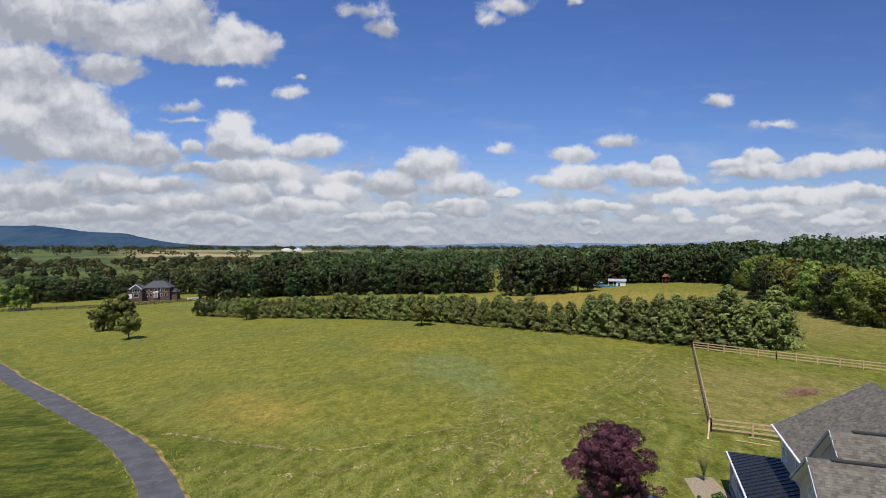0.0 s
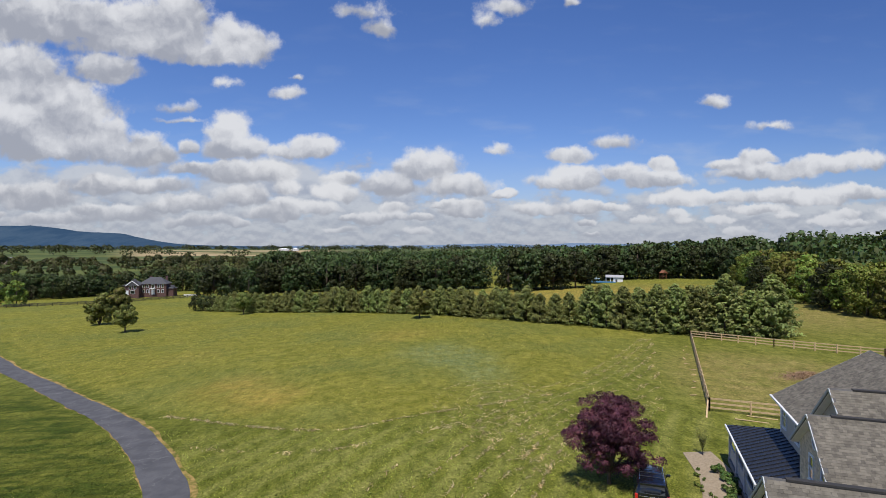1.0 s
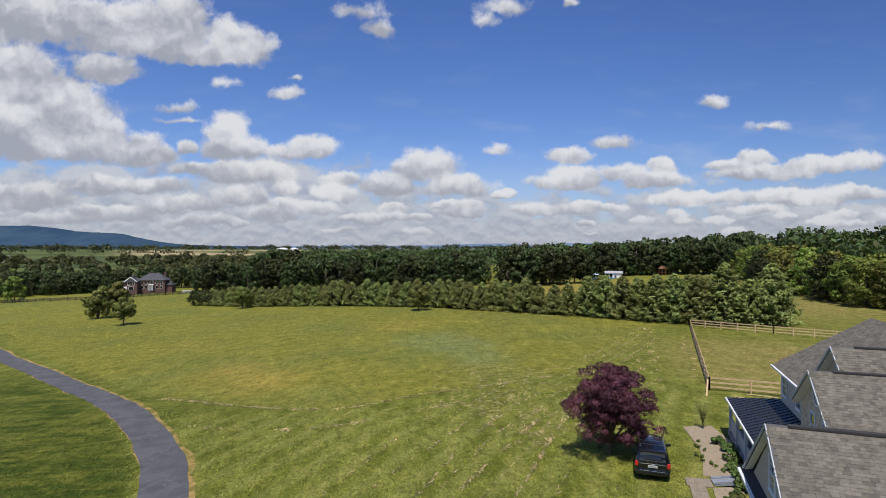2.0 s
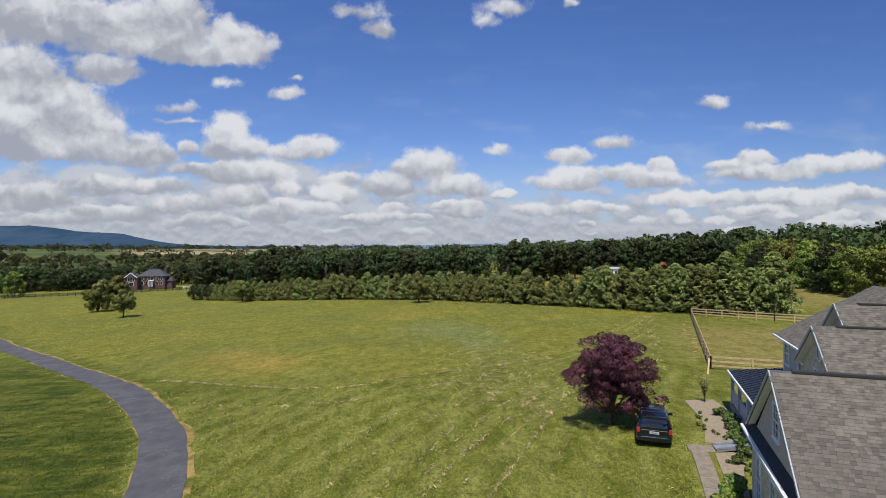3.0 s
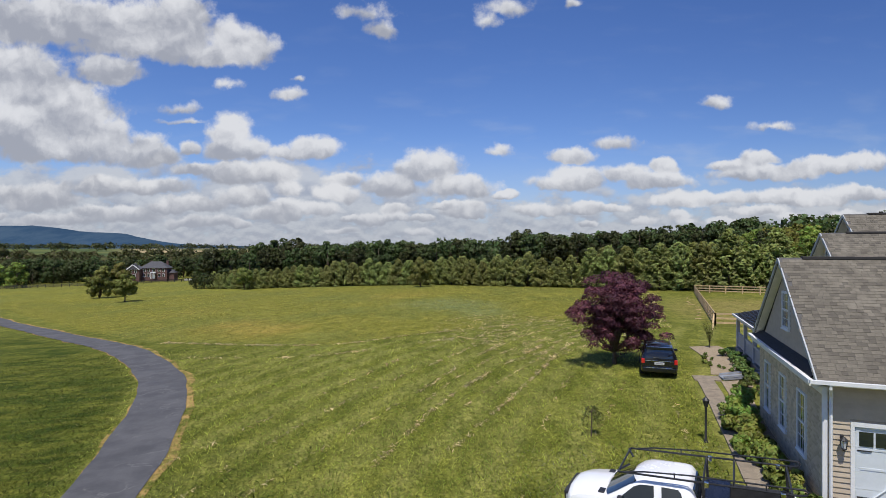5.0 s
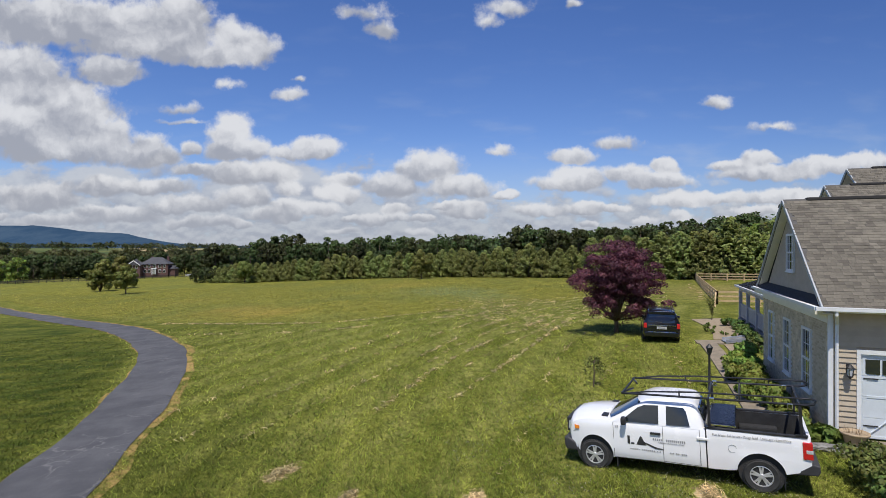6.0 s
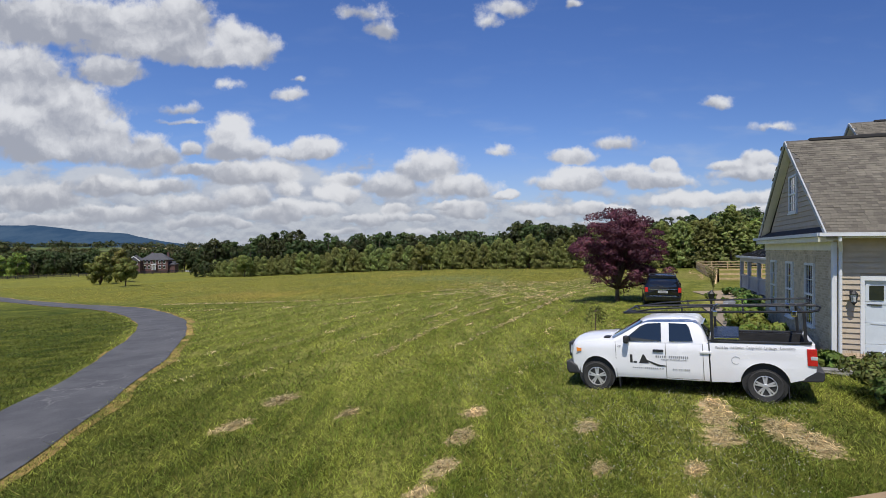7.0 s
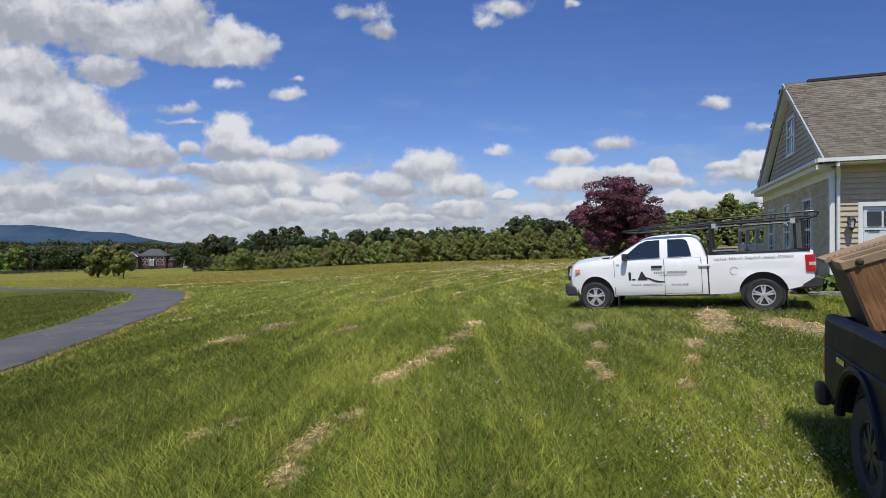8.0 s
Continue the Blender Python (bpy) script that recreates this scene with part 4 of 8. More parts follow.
def shingle_roof(bag, corner, right, up, width, height, cut=None, rank0=0.0):
    """Courses of shingle tabs over one roof plane. cut(x, y) says which part of the plane is there."""
    rng = random.Random(int(width * 100 + height * 10))
    f = face_frame(corner, right, up)
    rows = int(height / 0.142)
    for j in range(rows):
        x = -rng.uniform(0, 0.2)
        while x < width:
            k = rng.randrange(4)
            w = (0.14, 0.20, 0.26, 0.17)[k]
            if x >= -0.05 and x + w <= width + 0.05 and (cut is None or cut(x + w / 2, j * 0.142)):
                bag.put(SHINGLE[k], f @ Matrix.Translation((x + w / 2, j * 0.142, 0.004 + rng.uniform(0, 0.004))), rank0 + x + 0.5 * j * 0.142)
            x += w + 0.006


def gable_rakes(h, x, apex, low_near, low_far, w=0.12, d=0.04):
    """White boards along the two slopes of a gable at plane x; ends as (y, z)."""
    for end in (low_near, low_far):
        bm = bmesh.new()
        beam(bm, (x - d / 2, apex[0], apex[1] - 0.06), (x - d / 2, end[0], end[1] - 0.06), d, w, (0, 0, 1))
        part("rake_board", bm, rake_shade_paint, h, "rake board, pale blue-grey of shade in its colour")


def roof_slab(h, pts, label="", mat=None):
    bm = bmesh.new()
    slab(bm, pts, 0.13)
    return part("roof", bm, mat or felt, h, label)


def window(h, origin, right, up, w, z, kind="sash", recess=0.06):
    """A white framed window on a wall face: frame, sill, panes, bars."""
    f = face_frame(origin, right, up)
    win = new("window")
    win.parent, win.matrix_basis = h, f
    t = 0.075
    bm = bmesh.new()
    for a, b in (((0, 0, -0.03), (t, z, 0.035)), ((w - t, 0, -0.03), (w, z, 0.035)), ((t, z - t, -0.03), (w - t, z, 0.035)), ((t, 0, -0.03), (w - t, t, 0.035))):
        box(bm, a, b)
    fr = part("frame", bm, trim_white, win)
    bm = bmesh.new()
    box(bm, (-0.03, -0.05, -0.02), (w + 0.03, 0.0, 0.06))
    part("sill", bm, trim_white, win)
    if kind == "sash":
        bm = bmesh.new()
        box(bm, (t, z / 2 - 0.03, -0.02), (w - t, z / 2 + 0.03, 0.025))
        part("meeting_rail", bm, trim_white, win)
        for y0, y1 in ((t, z / 2 - 0.03), (z / 2 + 0.03, z - t)):
            bm = bmesh.new()
            box(bm, (t, y0, -0.015), (w - t, y1, -0.005))
            part("pane", bm, tinted, win)
            if w > 0.75:
                for k in (1, 2):
                    bm = bmesh.new()
                    box(bm, (t + (w - 2 * t) * k / 3 - 0.009, y0, -0.004), (t + (w - 2 * t) * k / 3 + 0.009, y1, 0.006))
                    part("glazing_bar", bm, trim_white, win)
                bm = bmesh.new()
                box(bm, (t, (y0 + y1) / 2 - 0.009, -0.004), (w - t, (y0 + y1) / 2 + 0.009, 0.007))
                part("glazing_bar", bm, trim_white, win)
    else:
        bm = bmesh.new()
        box(bm, (t, t, -0.015), (w - t, z - t, -0.005))
        part("pane", bm, tinted, win)
    return win


def glass_material():
    n = Nodes("tinted_glass", 0.04, 0.0, 0.6)
    n.colour((0.012, 0.018, 0.022))
    n.bsdf.inputs["Coat Weight"].default_value = 1.0
    n.bsdf.inputs["Coat Roughness"].default_value = 0.02
    return n.mat


tinted = glass_material()
BACK = (0, -1, 0)  # on the west walls the view from outside has the house's front to the right


def build_house():
    h = thing("house", "beige house with pale brick walls, steep shingled gables and white trim", "house", HOUSE)
    shingles = PieceBox("shingle", h, 300, "courses of grey-brown asphalt shingles")
    boards = PieceBox("board", h, 300, "beige lap siding boards")
    E0, A0, YA = 3.90, 7.25, 3.95
    # garage wing: core walls
    bm = bmesh.new()
    box(bm, (0.0, 0.05, -0.6), (0.25, 8.3, 3.72))
    west = part("wall", bm, mortar, h, "pale brick side wall")
    bm = bmesh.new()
    box(bm, (0.25, 0.0, 2.70), (12, 0.2, 3.80))
    box(bm, (0.25, 0.0, -0.6), (0.64, 0.2, 2.70))
    box(bm, (3.48, 0.0, -0.6), (12, 0.2, 2.70))
    part("wall", bm, plain("sheathing", (0.33, 0.28, 0.22), 0.8), h)
    bm = bmesh.new()
    box(bm, (11.8, 0.2, -0.6), (12, 8.3, 3.8))
    box(bm, (0.25, 8.1, -0.6), (11.8, 8.3, 3.8))
    part("wall", bm, plain("rear_wall", (0.42, 0.36, 0.29), 0.8), h)
    # gable wall over the skirt roof
    bm = bmesh.new()
    vs = [(0.02, 0.15, 3.72), (0.02, 7.75, 3.72), (0.02, YA, 6.95)]
    a = [bm.verts.new(p) for p in vs]
    b = [bm.verts.new((0.2, y, z)) for x, y, z in vs]
    bm.faces.new(a)
    bm.faces.new(b[::-1])
    for i in range(3):
        bm.faces.new((a[i], b[i], b[(i + 1) % 3], a[(i + 1) % 3]))
    part("gable_wall", bm, plain("gable_sheathing", (0.33, 0.28, 0.22), 0.8), h)
    for k in range(17):
        z = 4.02 + k * 0.17
        half_w = 3.80 * (6.95 - z) / (6.95 - 3.72) - 0.02
        if half_w < 0.15:
            break
        runs = [(YA - half_w, YA + half_w)]
        if z + 0.17 > 4.70 and z < 6.05:
            runs = [(YA - half_w, 3.44), (4.44, YA + half_w)]
        for y0, y1 in runs:
            if y1 - y0 < 0.1:
                continue
            bm = bmesh.new()
            beam(bm, (0.008, y0, z + 0.085), (0.008, y1, z + 0.085), 0.044, 0.176, (0, 0, 1))
            for v in bm.verts:
                if v.co.z > z + 0.1 and v.co.x < 0.008:
                    v.co.x += 0.034
            boards.put(finish("board", bm, siding_mat), Matrix(), k)
    window(h, (-0.02, 4.42, 4.72), BACK, (0, 0, 1), 0.95, 1.32, "sash")
    # garage roof
    roof_slab(h, [(-0.25, -0.42, E0), (12, -0.42, E0), (12, YA, A0), (-0.25, YA, A0)])
    roof_slab(h, [(-0.25, 8.32, E0), (12, 8.32, E0), (12, YA, A0), (-0.25, YA, A0)])
    run = math.hypot(YA + 0.42, A0 - E0)
    shingle_roof(shingles, (-0.27, -0.46, E0 - 0.03), (1, 0, 0), (0, YA + 0.42, A0 - E0), 9.0, run + 0.02)
    shingle_roof(shingles, (8.72, 8.36, E0 - 0.03), (-1, 0, 0), (0, -(8.32 - YA), A0 - E0), 9.0, run + 0.02, rank0=40)
    bm = bmesh.new()
    box(bm, (0.45, YA - 0.13, A0 - 0.06), (11.8, YA + 0.13, A0 + 0.045), 0.02)
    part("ridge_vent", bm, ridge_dark, h, "dark ridge vent")
    gable_rakes(h, -0.25, (YA, A0), (-0.44, E0), (8.34, E0))
    for y0, z0 in ((-0.40, E0), (8.30, E0)):
        bm = bmesh.new()
        slab(bm, [(-0.24, y0, z0 - 0.19), (0.02, y0, z0 - 0.19), (0.02, YA, A0 - 0.19), (-0.24, YA, A0 - 0.19)], 0.012)
        part("soffit", bm, soffit_white, h, "cream soffit under the gable")
    # skirt roof and its gutter along the brick side
    bm = bmesh.new()
    slab(bm, [(-0.36, -0.1, 3.90), (-0.36, 8.3, 3.90), (0.03, 8.1, 4.14), (0.03, 0.0, 4.14)], 0.05)
    part("skirt_roof", bm, skirt_dark, h, "dark shingled skirt roof below the gable")
    for p, q, nm in (((-0.41, -0.44, 3.86), (-0.41, 8.34, 3.86), "gutter"), ((-0.45, -0.50, 3.86), (9.0, -0.50, 3.86), "gutter")):
        bm = bmesh.new()
        beam(bm, p, q, 0.12, 0.10)
        part(nm, bm, trim_white, h, "white gutter")
    bm = bmesh.new()
    box(bm, (-0.36, -0.1, 3.66), (0.0, 8.28, 3.80))
    part("eave_box", bm, soffit_white, h)
    bm = bmesh.new()
    box(bm, (0.0, -0.44, 3.76), (9.0, 0.0, 3.80))
    part("eave_soffit", bm, soffit_white, h)
    bm = bmesh.new()
    box(bm, (-0.035, 0.0, 3.42), (0.0, 8.3, 3.66))
    part("frieze_board", bm, soffit_white, h, "cream frieze board")
    # bricks of the side wall, with window gaps
    gaps = [(1.50, 2.46, 1.05, 3.02), (3.88, 4.80, 1.05, 3.02), (6.30, 7.18, 1.05, 3.02)]
    bricks = PieceBox("brick", west, 300, "courses of pale brick")
    full = unit_piece("brick", (0.20, 0.060, 0.018), brick_mat)
    f = face_frame((0.0, 8.0, 0), BACK, (0, 0, 1))
    rb = random.Random(3)
    for j in range(46):
        z = 0.06 + j * 0.0735
        for i in range(41):
            y = 0.10 + (0.5 if j % 2 else 0.0) * 0.2105 + i * 0.2105
            if y > 8.22 or any(g[0] - 0.06 < y < g[1] + 0.06 and g[2] - 0.06 < z + 0.03 < g[3] + 0.0 for g in gaps):
                continue
            bricks.put(full, f @ Matrix.Translation((8.0 - y, z, -0.004 + rb.uniform(0, 0.005))), y + abs(z - 2) * 0.3)
    bricks.done()
    # soldier course heads, then windows
    for y0, y1, z0, z1 in gaps:
        for k in range(int((y1 - y0 + 0.16) / 0.072)):
            bm = bmesh.new()
            y = y0 - 0.06 + k * 0.072
            box(bm, (-0.022, y, z1 + 0.01), (0.0, y + 0.062, z1 + 0.22))
            part("brick", bm, brick_mat, west)
        window(h, (-0.03, y1, z0), BACK, (0, 0, 1), y1 - y0, z1 - z0)
    # garage front: corner boards, siding, door
    bm = bmesh.new()
    box(bm, (-0.02, -0.03, 0.1), (0.10, 0.05, 3.66))
    part("corner_board", bm, trim_white, h, "white corner board")
    bm = bmesh.new()
    for k in range(30):
        box(bm, (-0.022 - 0.003 * (k % 2), 0.06, 0.1 + 0.11 * k), (0.0, 0.16 + 0.07 * (k % 2), 0.2 + 0.11 * k))
    part("quoin", bm, brick_mat, h, "toothed pale brick corner")
    bm = bmesh.new()
    tube(bm, [(0.04, -0.50, 3.82), (0.04, -0.50, 3.70), (0.17, -0.10, 3.42), (0.17, -0.075, 3.3), (0.17, -0.075, 0.35), (0.10, -0.20, 0.28)], 0.045, 8)
    part("downspout", bm, trim_white, h, "white downspout")
    for k in range(24):
        z = 0.25 + k * 0.15
        runs = [(0.22, 9.0)] if z > 2.72 else [(0.22, 0.64), (3.48, 9.0)]
        for x0, x1 in runs:
            bm = bmesh.new()
            beam(bm, (x0, -0.012, z + 0.075), (x1, -0.012, z + 0.075), 0.044, 0.156, (0, 0, 1))
            for v in bm.verts:
                if v.co.z > z + 0.1 and v.co.y < -0.012:
                    v.co.y += 0.034
            boards.put(finish("board", bm, siding_mat), Matrix(), k + 20)
    door = new("garage_door")
    door.parent, door.matrix_basis = h, pose(0.28, 0, 0)
    tagged(door, "white carriage-style garage door with small windows")
    bm = bmesh.new()
    for a, b in (((0.36, -0.045, 0.20), (0.46, 0.06, 2.72)), ((3.10, -0.045, 0.20), (3.20, 0.06, 2.72)), ((0.46, -0.045, 2.60), (3.10, 0.06, 2.72))):
        box(bm, a, b)
    part("frame", bm, trim_white, door)
    for k in range(4):
        z0, z1 = 0.28 + k * 0.58, 0.28 + (k + 1) * 0.58 - 0.008
        bm = bmesh.new()
        box(bm, (0.46, 0.02, z0), (3.10, 0.06, z1))
        for x0, x1 in ((0.50, 0.60), (1.68, 1.78), (1.79, 1.89), (2.96, 3.06)):
            box(bm, (x0, 0.004, z0), (x1, 0.02, z1))
        part("panel", bm, door_white, door)
    for x0 in (0.60, 1.89):
        bm = bmesh.new()
        for z0 in (0.30, 1.40, 1.95, 2.52):
            box(bm, (x0, 0.006, z0), (x0 + 1.08, 0.02, z0 + 0.06))
        beam(bm, (x0, 0.012, 0.36), (x0 + 1.08, 0.012, 1.40), 0.016, 0.07, (0, -1, 0))
        part("door_trim", bm, door_white, door)
    for k in range(6):
        x0 = 0.57 + (k % 3) * 0.385 + (k // 3) * 1.28
        bm = bmesh.new()
        box(bm, (x0, 0.0, 2.06), (x0 + 0.33, 0.018, 2.46))
        part("pane", bm, tinted, door)
    for x0, x1 in ((0.52, 0.86), (2.70, 3.04)):
        for z in (1.92, 0.62):
            bm = bmesh.new()
            box(bm, (x0, -0.012, z), (x1, 0.004, z + 0.03))
            part("strap_hinge", bm, black_plastic, door, "black strap hinge")
    # wall lantern
    lamp = new("wall_lantern")
    lamp.parent, lamp.matrix_basis = h, pose(0.16, 0, 0)
    tagged(lamp, "black carriage lantern beside the garage door")
    bm = bmesh.new()
    box(bm, (0.235, -0.055, 2.06), (0.325, -0.02, 2.32), 0.01)
    tube(bm, [(0.28, -0.05, 2.27), (0.28, -0.16, 2.33), (0.28, -0.20, 2.29)], 0.012, 6)
    part("bracket", bm, black_plastic, lamp)
    bm = bmesh.new()
    lathe(bm, [(0.025, 2.33), (0.05, 2.30), (0.105, 2.235), (0.10, 2.22)], 8, (0.28, -0.20, 0))
    lathe(bm, [(0.07, 2.02), (0.075, 2.0), (0.03, 1.95), (0.01, 1.92)], 8, (0.28, -0.20, 0))
    for k in range(6):
        a = k * math.pi / 3
        beam(bm, (0.28 + 0.088 * math.cos(a), -0.20 + 0.088 * math.sin(a), 2.23), (0.28 + 0.068 * math.cos(a), -0.20 + 0.068 * math.sin(a), 2.01), 0.01, 0.01)
    part("cage", bm, black_plastic, lamp)
    bm = bmesh.new()
    lathe(bm, [(0.062, 2.02), (0.082, 2.22)], 6, (0.28, -0.20, 0))
    part("glass", bm, clear_lens, lamp)
    # middle wing with the round window
    bm = bmesh.new()
    box(bm, (2.85, 7.0, 0.0), (10, 11.85, 6.28))
    w2 = part("wall", bm, mortar, h, "pale brick wall of the middle wing")
    bm = bmesh.new()
    vs = [(2.85, 7.0, 6.28), (2.85, 11.85, 6.28), (2.85, 9.4, 8.02)]
    a, b = [bm.verts.new(p) for p in vs], [bm.verts.new((3.1, p[1], p[2])) for p in vs]
    bm.faces.new(a)
    bm.faces.new(b[::-1])
    for i in range(3):
        bm.faces.new((a[i], b[i], b[(i + 1) % 3], a[(i + 1) % 3]))
    part("gable_wall", bm, mortar, h)
    f2 = face_frame((2.85, 11.85, 0), BACK, (0, 0, 1))
    bag = PieceBox("brick", w2, 300, "courses of pale brick")
    for j in range(58):
        z = 3.75 + j * 0.0735
        lim = 2.42 if z < 6.25 else 2.42 * (8.0 - z) / 1.75
        for i in range(24):
            y = 7.05 + (j % 2) * 0.105 + i * 0.2105
            if abs(y - 9.42) > lim - 0.06 or math.hypot((y - 9.42) / 0.42, (z - 7.15) / 0.52) < 1.1 or (5.0 < z < 6.3 and (9.5 < y < 10.4 or 7.9 < y < 8.7)):
                continue
            bag.put(full, f2 @ Matrix.Translation((11.85 - y, z, -0.004)), y)
    bag.done()
    for y1 in (10.3, 8.62):
        window(h, (2.83, y1, 5.05), BACK, (0, 0, 1), 0.72, 1.2)
    bm = bmesh.new()
    lathe(bm, [(0.36, -0.03), (0.43, -0.03), (0.43, 0.04), (0.36, 0.04)], 24, (2.82, 0, 0), "x", False)
    for v in bm.verts:
        v.co.y, v.co.z = 9.42 + v.co.y, 7.15 + v.co.z * 1.2
    oval = part("oval_window", bm, trim_white, h, "white oval window in the gable")
    bm = bmesh.new()
    lathe(bm, [(0.37, 0.0), (0.37, 0.02)], 24, (2.82, 0, 0), "x")
    for v in bm.verts:
        v.co.y, v.co.z = 9.42 + v.co.y, 7.15 + v.co.z * 1.2
    part("pane", bm, clear_lens, oval)
    # upper roofs
    for x0, ya, za, yn, yf, ze, x1 in ((2.5, 9.4, 8.25, 6.7, 12.1, 6.28, 9.5), (3.8, 11.0, 9.13, 7.15, 14.8, 6.28, 9.5)):
        for ye in (yn, yf):
            roof_slab(h, [(x0, ye, ze), (x1, ye, ze), (x1, ya, za), (x0, ya, za)])
        run = math.hypot(ya - yn, za - ze)
        shingle_roof(shingles, (x0 - 0.02, yn - 0.04, ze - 0.03), (1, 0, 0), (0, ya - yn, za - ze), 6.5, run + 0.02, rank0=20)
        shingle_roof(shingles, (x0 + 6.5, yf + 0.04, ze - 0.03), (-1, 0, 0), (0, ya - yf, za - ze), 6.5, run + 0.02, rank0=60)
        gable_rakes(h, x0, (ya, za), (yn, ze), (yf, ze), 0.12)
        for ye in (yn, yf):
            bm = bmesh.new()
            slab(bm, [(x0 + 0.01, ye, ze - 0.18), (x0 + 0.36, ye, ze - 0.18), (x0 + 0.36, ya, za - 0.18), (x0 + 0.01, ya, za - 0.18)], 0.012)
            part("soffit", bm, soffit_white, h)
        bm = bmesh.new()
        box(bm, (x0 + 0.9, ya - 0.12, za - 0.05), (x1 - 0.2, ya + 0.12, za + 0.04), 0.02)
        part("ridge_vent", bm, ridge_dark, h)
    bm = bmesh.new()
    beam(bm, (2.5, 6.66, 6.24), (9.5, 6.66, 6.24), 0.12, 0.10)
    part("gutter", bm, trim_white, h)
    bm = bmesh.new()
    vs = [(4.15, 7.5, 6.28), (4.15, 14.5, 6.28), (4.15, 11.0, 8.9)]
    a, b = [bm.verts.new(p) for p in vs], [bm.verts.new((4.3, p[1], p[2])) for p in vs]
    bm.faces.new(a)
    bm.faces.new(b[::-1])
    for i in range(3):
        bm.faces.new((a[i], b[i], b[(i + 1) % 3], a[(i + 1) % 3]))
    part("gable_wall", bm, plain("gable_siding", (0.40, 0.35, 0.28), 0.7), h)
    # main block
    bm = bmesh.new()
    box(bm, (4.0, 11.85, 0.0), (13.6, 20.7, 6.12))
    part("wall", bm, plain("main_siding", (0.47, 0.44, 0.39), 0.7, 0.0, 0.06, 2.0), h, "beige sided main wall")
    roof_slab(h, [(3.55, 10.0, 6.15), (3.55, 21.05, 6.15), (8.8, 21.05, 9.4), (8.8, 10.0, 9.4)])
    roof_slab(h, [(14.05, 10.0, 6.15), (14.05, 21.05, 6.15), (8.8, 21.05, 9.4), (8.8, 10.0, 9.4)])
    shingle_roof(shingles, (3.5, 21.07, 6.12), (0, -1, 0), (5.25, 0, 3.25), 11.0, 6.2, rank0=30)
    bm = bmesh.new()
    beam(bm, (3.5, 11.9, 6.12), (3.5, 21.1, 6.12), 0.12, 0.10)
    part("gutter", bm, trim_white, h)
    for p, q in (((3.55, 21.06, 6.1), (8.8, 21.06, 9.35)), ((14.05, 21.06, 6.1), (8.8, 21.06, 9.35))):
        bm = bmesh.new()
        beam(bm, p, q, 0.05, 0.15, (0, 1, 0))
        part("rake_board", bm, rake_shade_paint, h)
    window(h, (3.98, 20.3, 4.45), BACK, (0, 0, 1), 1.0, 1.4)
    window(h, (3.98, 17.4, 4.45), BACK, (0, 0, 1), 1.0, 1.4)
    for y in (11.9, 20.68):
        bm = bmesh.new()
        box(bm, (3.97, y - 0.08, 0.8), (4.0, y + 0.06, 6.1))
        part("corner_board", bm, trim_white, h)
    # porch
    bm = bmesh.new()
    slab(bm, [(1.35, 8.5, 2.98), (1.35, 24.2, 2.98), (4.02, 21.2, 3.95), (4.02, 8.5, 3.95)], 0.07)
    pr = part("porch_roof", bm, metal_roof, h, "dark standing-seam metal porch roof")
    bm = bmesh.new()
    slab(bm, [(1.35, 24.2, 2.98), (9.0, 24.2, 2.98), (9.0, 21.2, 3.95), (4.02, 21.2, 3.95)], 0.07)
    part("porch_roof", bm, metal_roof, h)
    for k in range(30):
        y = 9.0 + k * 0.5
        bm = bmesh.new()
        x1 = 4.02 if y < 21.2 else 4.02 - (y - 21.2) / 3.0 * 2.67
        beam(bm, (1.36, y, 3.0), (x1, y, 3.0 + (x1 - 1.35) / 2.67 * 0.97), 0.025, 0.04)
        part("seam", bm, metal_roof, pr)
    bm = bmesh.new()
    beam(bm, (1.32, 8.5, 2.93), (1.32, 24.25, 2.93), 0.10, 0.12)
    part("porch_gutter", bm, trim_white, h, "white porch gutter")
    bm = bmesh.new()
    box(bm, (1.50, 8.5, 2.62), (1.66, 23.9, 2.86))
    part("porch_beam", bm, porch_grey, h)
    bm = bmesh.new()
    box(bm, (1.45, 8.5, -0.2), (4.0, 24.0, 0.72))
    part("porch_floor", bm, stone_grey, h, "raised porch with stone base")
    for y in (23.8, 21.1, 18.2, 15.3, 12.4):
        bm = bmesh.new()
        box(bm, (1.48, y - 0.10, 0.72), (1.68, y + 0.10, 2.64), 0.01)
        part("porch_column", bm, porch_grey, h, "square painted porch column")
    for y0, y1 in ((21.2, 23.7), (18.3, 21.0), (15.4, 18.1), (12.5, 15.2)):
        bm = bmesh.new()
        box(bm, (1.54, y0, 1.66), (1.64, y1, 1.74))
        box(bm, (1.55, y0, 0.84), (1.62, y1, 0.92))
        part("porch_rail", bm, porch_grey, h)
        for k in range(int((y1 - y0) / 0.13)):
            y = y0 + 0.07 + k * 0.13
            bm = bmesh.new()
            box(bm, (1.565, y - 0.04, 0.92), (1.605, y + 0.04, 1.66))
            part("baluster", bm, porch_grey, h)
    shingles.done()
    boards.done()




# ---- vehicles ----
black_plastic = plain("black_plastic", (0.025, 0.025, 0.027), 0.55, 0.0, 0.2, 6.0)
grey_plastic = plain("grey_plastic", (0.038, 0.038, 0.041), 0.6, 0.0, 0.15, 6.0)
rubber = plain("tyre_rubber", (0.035, 0.034, 0.033), 0.85, 0.0, 0.3, 14.0, 0.3)
alloy = plain("alloy_wheel", (0.66, 0.66, 0.67), 0.38, 0.55, 0.08, 9.0)
chrome = plain("chrome", (0.8, 0.8, 0.8), 0.12, 1.0, 0.03, 5.0)
rack_steel = plain("black_rack_steel", (0.02, 0.02, 0.022), 0.35, 0.0, 0.2, 5.0)
